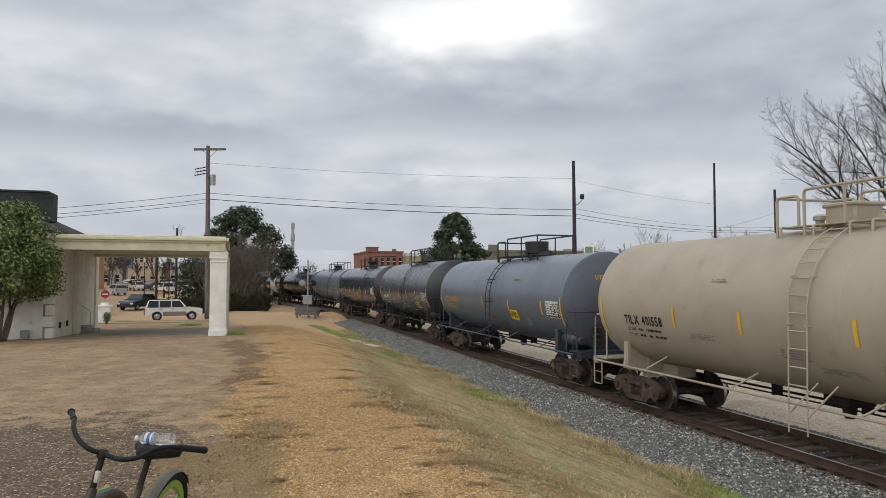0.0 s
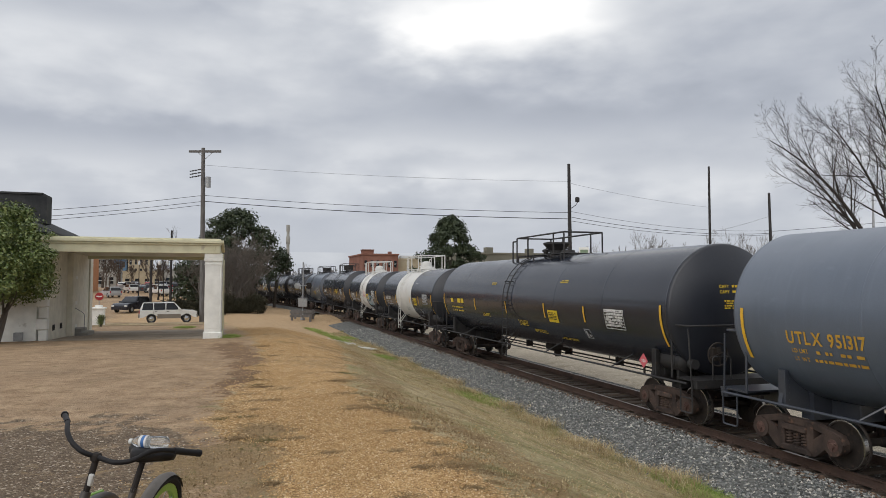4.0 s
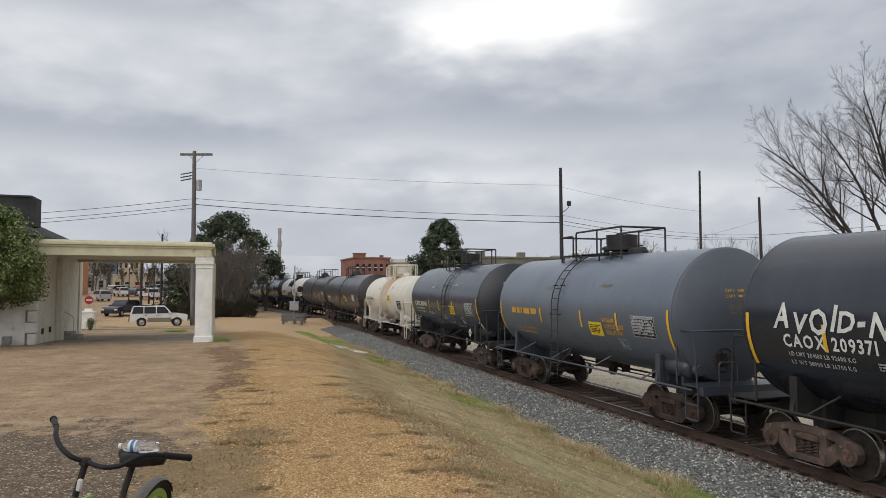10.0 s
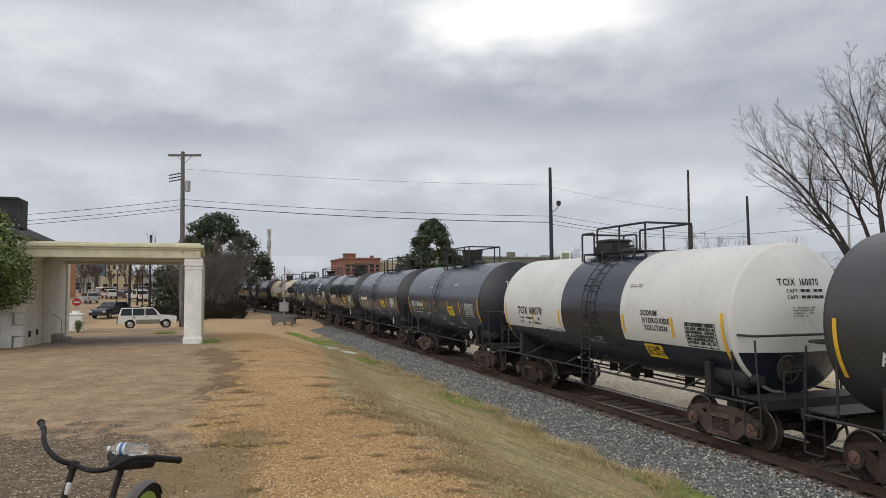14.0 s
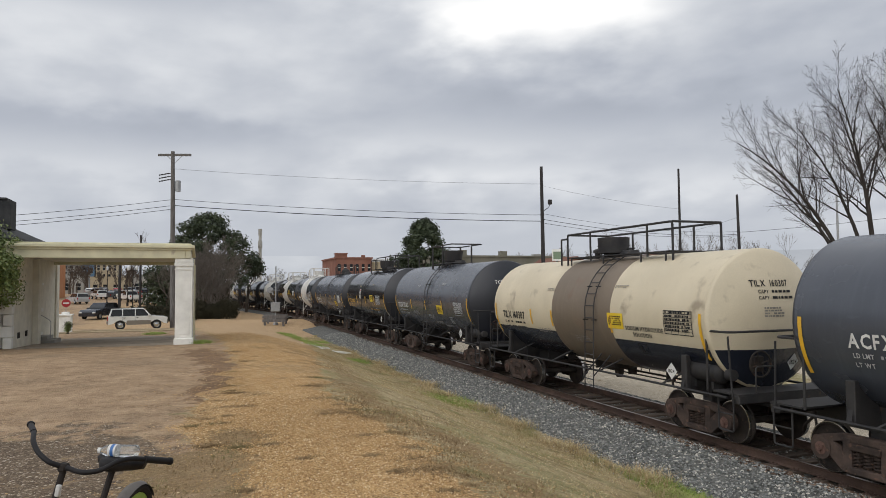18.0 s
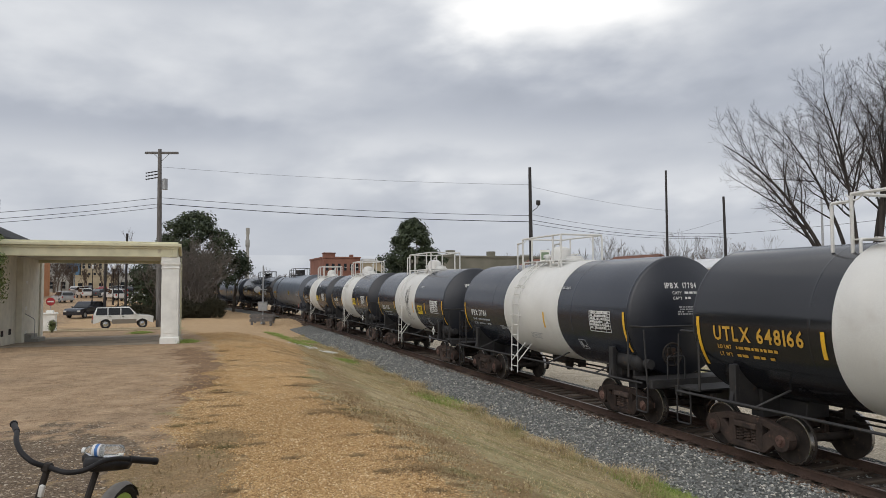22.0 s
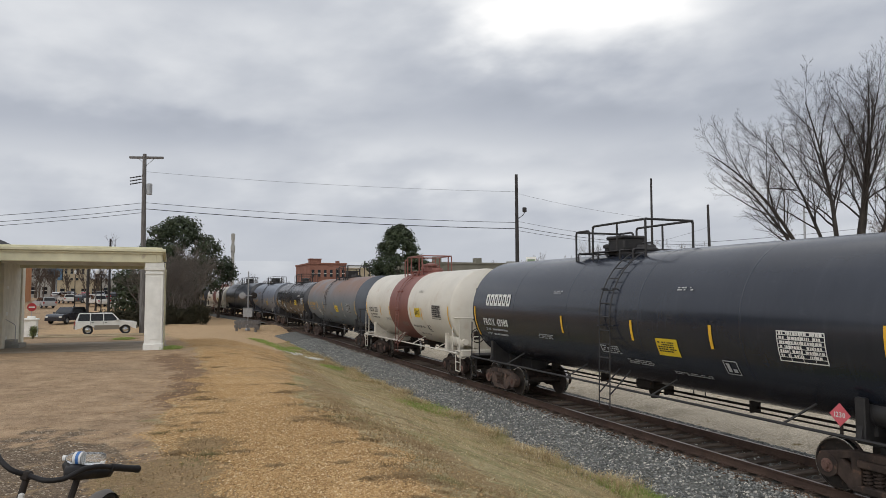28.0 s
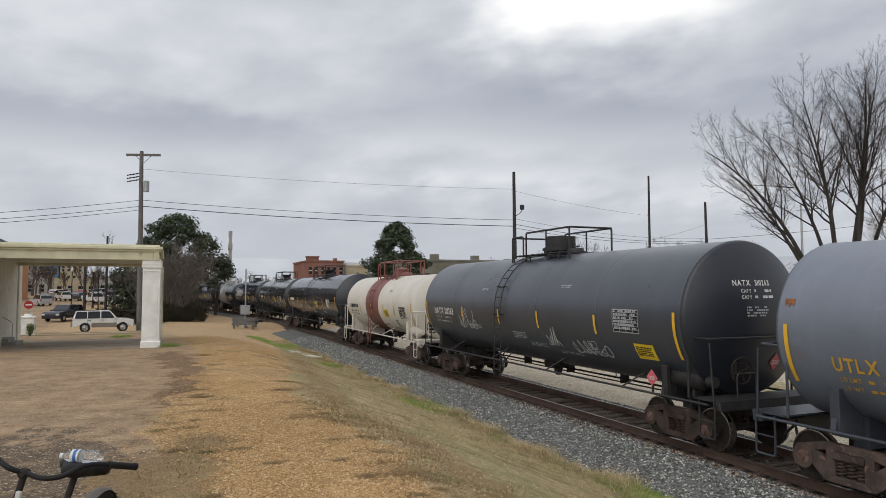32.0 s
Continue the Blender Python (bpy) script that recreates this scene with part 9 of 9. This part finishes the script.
        for i in range(4):
            bm.faces.new((vs[i], vs[(i + 1) % 4], vs2[(i + 1) % 4], vs2[i]))
        part(nm, bm, CAR_GLASS, v)
    if kind == "pickup":
        part_box("bed_liner", (-h + 0.12, -w + 0.1, S["belt"] + 0.021), (S["tail"] - 0.05, w - 0.1, S["belt"] + 0.03), BLACK_PLASTIC, v)
    if lower:
        for s in (-1, 1):
            part_box("lower_trim", (rx + r, s * w - 0.02 if s > 0 else -w - 0.015, S["sill"] - 0.02), (fx - r, s * w + 0.015 if s > 0 else -w + 0.02, S["sill"] + 0.32), lower, v)
        part_box("bumper", (h - 0.12, -w + 0.03, S["sill"] + 0.05), (h + 0.06, w - 0.03, S["sill"] + 0.30), lower, v, "", 0.03)
        part_box("bumper", (-h - 0.07, -w + 0.03, S["sill"] + 0.05), (-h + 0.1, w - 0.03, S["sill"] + 0.30), lower, v, "", 0.03)
    for s in (-1, 1):
        part_box("headlight", (h - 0.12, s * (w - 0.2) - 0.16, S["front"] - 0.14), (h + 0.005, s * (w - 0.2) + 0.16, S["front"] + 0.02), LAMP_CLEAR, v, "", 0.02)
        part_box("tail_light", (-h - 0.012, s * (w - 0.1) - 0.08, S["belt"] - 0.32), (-h + 0.05, s * (w - 0.1) + 0.08, S["belt"] - 0.04), LAMP_RED, v, "", 0.01)
        part_box("wing_mirror", (S["cowl"] - 0.28, s * (w + 0.08) - 0.08, S["belt"] + 0.02), (S["cowl"] - 0.12, s * (w + 0.08) + 0.08, S["belt"] + 0.16), paint_m, v, "", 0.02)
        for a in S["posts"][:2]:
            part_box("door_handle", (a + 0.08, s * (w + 0.012) - 0.012, S["belt"] - 0.14), (a + 0.24, s * (w + 0.012) + 0.012, S["belt"] - 0.10), BLACK_PLASTIC, v)
            part_box("door_seam", (a + 0.0, s * (w + 0.002) - 0.003, S["sill"] + 0.1), (a + 0.012, s * (w + 0.002) + 0.003, S["belt"]), BLACK_PLASTIC, v)
        for cx in (fx, rx):
            bm = bmesh.new(); R_ = S["wr"]
            lathe(bm, [(-0.10, R_ * 0.62), (-0.10, R_ * 0.93), (-0.07, R_), (0.07, R_), (0.10, R_ * 0.93), (0.10, R_ * 0.62)], 20, "y", (cx, s * (w - 0.11), R_), caps=False)
            t = part("tyre", bm, RUBBER, v)
            bm = bmesh.new()
            lathe(bm, [(-0.02, R_ * 0.66), (0.05, R_ * 0.66), (0.06, R_ * 0.58), (0.02, R_ * 0.5), (0.03, R_ * 0.2), (0.05, 0.04)], 16, "y", (0, 0, 0))
            hang("rim", to_mesh("rim", bm, CHROME if kind == "suv" else GREY_METAL, 40), t, "", Matrix.Translation((cx, s * (w - 0.08), R_)) @ Matrix.Rotation(0 if s > 0 else math.pi, 4, "Z"))
    if kind == "suv":
        for s in (-1, 1):
            bm = bmesh.new(); tube(bm, arc_path([(-0.35, s * 0.56, 1.59), (-0.4, s * 0.56, 1.66), (-1.85, s * 0.56, 1.66), (-1.9, s * 0.56, 1.59)], 0.05), 0.02, 6)
            part("roof_rail", bm, BLACK_PLASTIC, v)
    return v


vehicle("suv", "white older SUV with taupe lower trim", -4.50, 59.8, 6, CP_WHITE, CP_TAUPE)
vehicle("crossover", "dark blue crossover parked on the lot", -9.7, 80.5, 245, CP_DARK)
vehicle("crossover", "silver crossover parked on the lot", -17.3, 118.0, 118, CP_SILVER)
vehicle("suv", "white SUV parked on the lot", -16.6, 136.0, 112, CP_WHITE)
vehicle("sedan", "dark sedan parked on the lot", -14.2, 138.0, 60, CP_GREY)
vehicle("suv", "white SUV parked among other cars", -11.9, 133.0, 120, CP_WHITE)
vehicle("pickup", "white pickup parked on the lot", -10.4, 122.0, 115, CP_WHITE, category="pickup")
vehicle("sedan", "red sedan parked on the lot", -15.5, 146.0, 170, CP_RED)
vehicle("sedan", "silver sedan parked on the lot", -8.0, 121.0, 125, CP_SILVER)
vehicle("sedan", "white sedan parked on the lot", -6.0, 114.0, 130, CP_WHITE)
vehicle("sedan", "dark sedan parked on the lot", -13.2, 150.0, 165, CP_DARK)
vehicle("crossover", "silver crossover parked far down the lot", -19.0, 150.0, 165, CP_SILVER)
for k, (kind_, c_, w_) in enumerate((("sedan", CP_WHITE, "white sedan"), ("crossover", CP_GREY, "grey crossover"), ("sedan", CP_RED, "red sedan"), ("suv", CP_SILVER, "silver SUV"), ("sedan", CP_DARK, "dark sedan"), ("crossover", CP_WHITE, "white crossover"), ("sedan", CP_SILVER, "silver sedan"), ("suv", CP_DARK, "dark SUV"))):
    vehicle(kind_, w_ + " in a row of parked cars", -21.5 + k * 2.75, 162.0 - k * 1.2, 95 + (k * 37) % 9, c_)


# ---- bicycle with a water bottle on its saddle ----
def bicycle():
    hd = radians(-16.95)
    cxy = lambda X, Y: (X * math.cos(hd) - Y * math.sin(hd), X * math.sin(hd) + Y * math.cos(hd))
    rear, front = cxy(-1.652, 3.94), cxy(-1.668, 2.80)
    ang = math.degrees(math.atan2(front[1] - rear[1], front[0] - rear[0]))
    mid = ((rear[0] + front[0]) / 2, (rear[1] + front[1]) / 2)
    b = thing("bicycle", "brown cruiser bicycle with lime-green wheel rims", "bicycle", Matrix.Translation((*mid, gz(*mid))) @ pose(0, 0, 0, -10.3, 0, ang))
    wr = 0.325
    for nm, hx in (("rear_wheel", -0.555), ("front_wheel", 0.555)):
        bm = bmesh.new()
        n = 40
        tube(bm, [(hx + wr * math.cos(k * math.tau / n), 0, wr + wr * math.sin(k * math.tau / n)) for k in range(n)], 0.028, 8, closed=True)
        t = part(nm, bm, RUBBER, b, "black tyre")
        bm = bmesh.new()
        rr = wr - 0.035
        lathe(bm, [(-0.016, rr - 0.03), (-0.016, rr + 0.01), (0.016, rr + 0.01), (0.016, rr - 0.03), (-0.016, rr - 0.03)], 40, "y", (hx, 0, wr), caps=False)
        part("rim", bm, LIME, t, "lime-green rim")
        bm = bmesh.new()
        lathe(bm, [(-0.05, 0.02), (-0.045, 0.035), (0.045, 0.035), (0.05, 0.02)], 12, "y", (hx, 0, wr))
        part("hub", bm, CHROME, t)
        for k in range(16):
            a = k * math.tau / 16
            bm = bmesh.new()
            tube(bm, [(hx, 0.03 * (-1) ** k, wr), (hx + rr * math.cos(a), 0, wr + rr * math.sin(a))], 0.0022, 4)
            part("spoke", bm, CHROME, t)
        bm = bmesh.new()
        a0, a1 = (0.45, 2.5) if hx < 0 else (0.5, 2.3)
        pts = [a0 + (a1 - a0) * k / 12 for k in range(13)]
        rows = []
        for a in pts:
            rows.append([bm.verts.new((hx + (wr + 0.036 - 0.014 * abs(s)) * math.cos(a), s * 0.031, wr + (wr + 0.036 - 0.014 * abs(s)) * math.sin(a))) for s in (-1, -0.5, 0, 0.5, 1)])
        for p, q in zip(rows, rows[1:]):
            for i in range(4):
                bm.faces.new((p[i], p[i + 1], q[i + 1], q[i]))
        part("mudguard", bm, DUSTY_GUARD, b, "dusty grey-brown mudguard", 60)
    head_lo, head_hi = (0.40, 0, 0.70), (0.345, 0, 0.86)
    tubes = {
        "head_tube": [head_lo, head_hi],
        "top_tube": arc_path([(0.37, 0, 0.80), (0.10, 0, 0.78), (-0.20, 0, 0.52), (-0.34, 0, 0.40)], 0.4, 8),
        "down_tube": arc_path([(0.39, 0, 0.72), (0.20, 0, 0.50), (-0.02, 0, 0.28)], 0.3, 6),
        "seat_tube": [(-0.02, 0, 0.28), (-0.17, 0, 0.72)],
    }
    for nm, pts in tubes.items():
        bm = bmesh.new(); tube(bm, pts, {"top_tube": 0.025, "head_tube": 0.021}.get(nm, 0.018), 10)
        part(nm, bm, MATT_BROWN, b, "brown frame tube with green lettering" if nm == "top_tube" else "")
    bm = bmesh.new()
    tube(bm, arc_path([(0.24, -0.0305, 0.80), (0.12, -0.0305, 0.785)], 0.1), 0.012, 6)
    part("frame_emblem", bm, LIME, b, "lime-green frame emblem")
    for s in (-1, 1):
        bm = bmesh.new(); tube(bm, [(-0.02, s * 0.03, 0.28), (-0.555, s * 0.06, wr)], 0.011, 6)
        part("chain_stay", bm, MATT_BROWN, b)
        bm = bmesh.new(); tube(bm, [(-0.14, s * 0.03, 0.62), (-0.555, s * 0.06, wr)], 0.011, 6)
        part("seat_stay", bm, MATT_BROWN, b)
        bm = bmesh.new(); tube(bm, [(0.41, s * 0.055, 0.68), (0.48, s * 0.055, 0.52), (0.555, s * 0.055, wr)], 0.014, 6)
        part("fork_blade", bm, MATT_BROWN, b)
        bm = bmesh.new(); box(bm, (-0.07 + s * 0.16, s * 0.10 - 0.05, 0.27 - s * 0.02), (0.05 + s * 0.16, s * 0.10 + 0.05, 0.295 - s * 0.02), 0.005)
        part("pedal", bm, BLACK_PLASTIC, b)
    bm = bmesh.new(); lathe(bm, [(-0.012, 0.10), (0.0, 0.10)], 24, "y", (-0.02, -0.05, 0.28))
    part("chainring", bm, BLACK_PLASTIC, b)
    bm = bmesh.new(); tube(bm, [(-0.16, 0, 0.70), (-0.215, 0, 0.86)], 0.016, 8)
    part("seat_post", bm, STEEL_DARK, b)
    # saddle: wide at the back, narrow nose
    bm = bmesh.new()
    rows = []
    for k in range(9):
        t = k / 8
        x = -0.35 + 0.24 * t
        hw = 0.12 * (1 - t) ** 0.7 * (0.75 + 0.25 * math.sin(math.pi * min(1, t * 2.5))) + 0.022
        zt, end = 0.900 + 0.022 * t, 0.72 if k in (0, 8) else 1.0
        ring = ((-1, -0.030), (-0.9, -0.010), (-0.5, -0.002), (0, 0.002), (0.5, -0.002), (0.9, -0.010), (1, -0.030), (0.92, -0.058), (0.55, -0.074), (-0.55, -0.074), (-0.92, -0.058))
        rows.append([bm.verts.new((x, hw * c * end, zt - 0.036 + (dz + 0.036) * end * (1.0 if dz > -0.04 else 1.0 - 0.45 * t))) for c, dz in ring])
    for p, q in zip(rows, rows[1:]):
        for i in range(11):
            bm.faces.new((p[i], p[(i + 1) % 11], q[(i + 1) % 11], q[i]))
    bm.faces.new(rows[0]); bm.faces.new(rows[-1][::-1])
    part("saddle", bm, BLACK_PLASTIC, b, "black padded saddle", 85)
    # swept handlebar on a turned stem
    st = Matrix.Translation((0.335, 0, 0)) @ Matrix.Rotation(radians(STEER), 4, "Z")
    bm = bmesh.new(); tube(bm, [(0.01, 0, 0.86), (-0.015, 0, 0.995)], 0.0135, 10); box(bm, (-0.032, -0.020, 0.985), (0.008, 0.020, 1.022), 0.008)
    o = part("stem", bm, STEEL_DARK, b); o.matrix_basis = st
    for s in (-1, 1):
        bm = bmesh.new()
        bend = [(0.028, 0.112, 1.012), (0.01, 0.18, 1.030), (-0.03, 0.221, 1.068), (-0.08, 0.250, 1.076), (-0.16, 0.305, 1.064)] if s > 0 else [(0.026, -0.040, 1.022), (0.01, -0.113, 1.046), (-0.04, -0.182, 1.072), (-0.12, -0.240, 1.084), (-0.17, -0.285, 1.082)]
        pts = arc_path([(-0.012, 0, 1.006)] + bend, 0.06, 5)
        tube(bm, pts, 0.0108, 14)
        o = part("handlebar", bm, BLACK_PLASTIC, b, "black swept handlebar", 70); o.matrix_basis = st
        bm = bmesh.new(); g0, g1 = (Vector((-0.13, 0.290, 1.069)), Vector((-0.25, 0.348, 1.045))) if s > 0 else (Vector((-0.13, -0.249, 1.084)), Vector((-0.24, -0.348, 1.078)))
        tube(bm, [g0, g1], 0.0150 if s > 0 else 0.0128, 10); tube(bm, [g0.lerp(g1, 0.93), g0.lerp(g1, 1.04)], 0.0168, 10)
        o = part("grip", bm, BLACK_PLASTIC, b, "black rubber grip"); o.matrix_basis = st
    bm = bmesh.new(); box(bm, (0.020, 0.012, 0.895), (0.038, 0.034, 0.945), 0.004)
    o = part("reflector", bm, LAMP_CLEAR, b, "white front reflector"); o.matrix_basis = st
    return b, mid, ang


STEER = -8.2
BIKE, BIKE_AT, BIKE_ANG = bicycle()


def bottle():
    m = Matrix.Translation((BIKE.matrix_basis @ Vector((-0.24, 0.0, 0.938)))) @ pose(0, 0, 0, 0, 0, BIKE_ANG - 98)
    t = thing("water_bottle", "half-full clear plastic water bottle lying on the saddle", "bottle", m)
    clear = bpy.data.materials.new("clear_plastic")
    clear.use_nodes = True
    bs = clear.node_tree.nodes["Principled BSDF"]
    bs.inputs["Transmission Weight"].default_value, bs.inputs["Roughness"].default_value, bs.inputs["IOR"].default_value = 0.85, 0.12, 1.2
    bs.inputs["Base Color"].default_value = (0.93, 0.95, 0.96, 1)
    bm = bmesh.new()
    prof = [(-0.10, 0.02), (-0.098, 0.030)]
    for k in range(7):
        prof += [(-0.085 + k * 0.017, 0.032), (-0.079 + k * 0.017, 0.0305)]
    prof += [(0.045, 0.032), (0.075, 0.022), (0.085, 0.013), (0.095, 0.013)]
    lathe(bm, prof, 20, "x")
    part("body", bm, clear, t, "ribbed clear plastic")
    bm = bmesh.new(); lathe(bm, [(0.002, 0.0325), (0.002, 0.0333), (0.042, 0.0333), (0.042, 0.0325)], 20, "x", caps=False)
    part("wrapper", bm, WHITE_INK, t, "white and blue printed wrapper")
    bm = bmesh.new(); lathe(bm, [(0.012, 0.0336), (0.012, 0.0340), (0.028, 0.0340), (0.028, 0.0336)], 20, "x", caps=False)
    part("wrapper_print", bm, BLUE_INK, t, "blue print")
    bm = bmesh.new(); lathe(bm, [(0.090, 0.0145), (0.106, 0.0145), (0.107, 0.012)], 16, "x")
    part("cap", bm, WHITE_INK, t, "white screw cap")


bottle()


def motions():
    """The train comes down the track at about nineteen metres a second; the clouds drift slowly over."""
    walk(CLOUDS, [(t, pose(0.50 * CLOUD_H * t / 32, -0.55 * CLOUD_H * t / 32, 0)) for t in range(0, 33, 4)])
    for car, y0 in TRAIN:
        rows = []
        for t in range(33):
            x, y, a = line_at(y0 - travelled(t))
            rows.append((t, pose(float(x), float(y), RAIL, 0, 0, -90 + math.degrees(a))))
        straight = y0 < 70
        walk(car, rows[::8] if straight else rows)
    for key, e in (("rear", -0.89), ("front", 0.89)):
        first, *rest = WHEELSETS[key]
        walk(first, [(k / FPS, Matrix.Translation((e, 0, WHEEL_R)) @ Matrix.Rotation(travelled(k / FPS) / WHEEL_R, 4, "Y")) for k in range(32 * FPS + 1)])
        act, slot = first.animation_data.action, first.animation_data.action_slot
        for w in rest:
            w.rotation_mode = "QUATERNION"
            w.animation_data_create()
            w.animation_data.action, w.animation_data.action_slot = act, slot


motions()
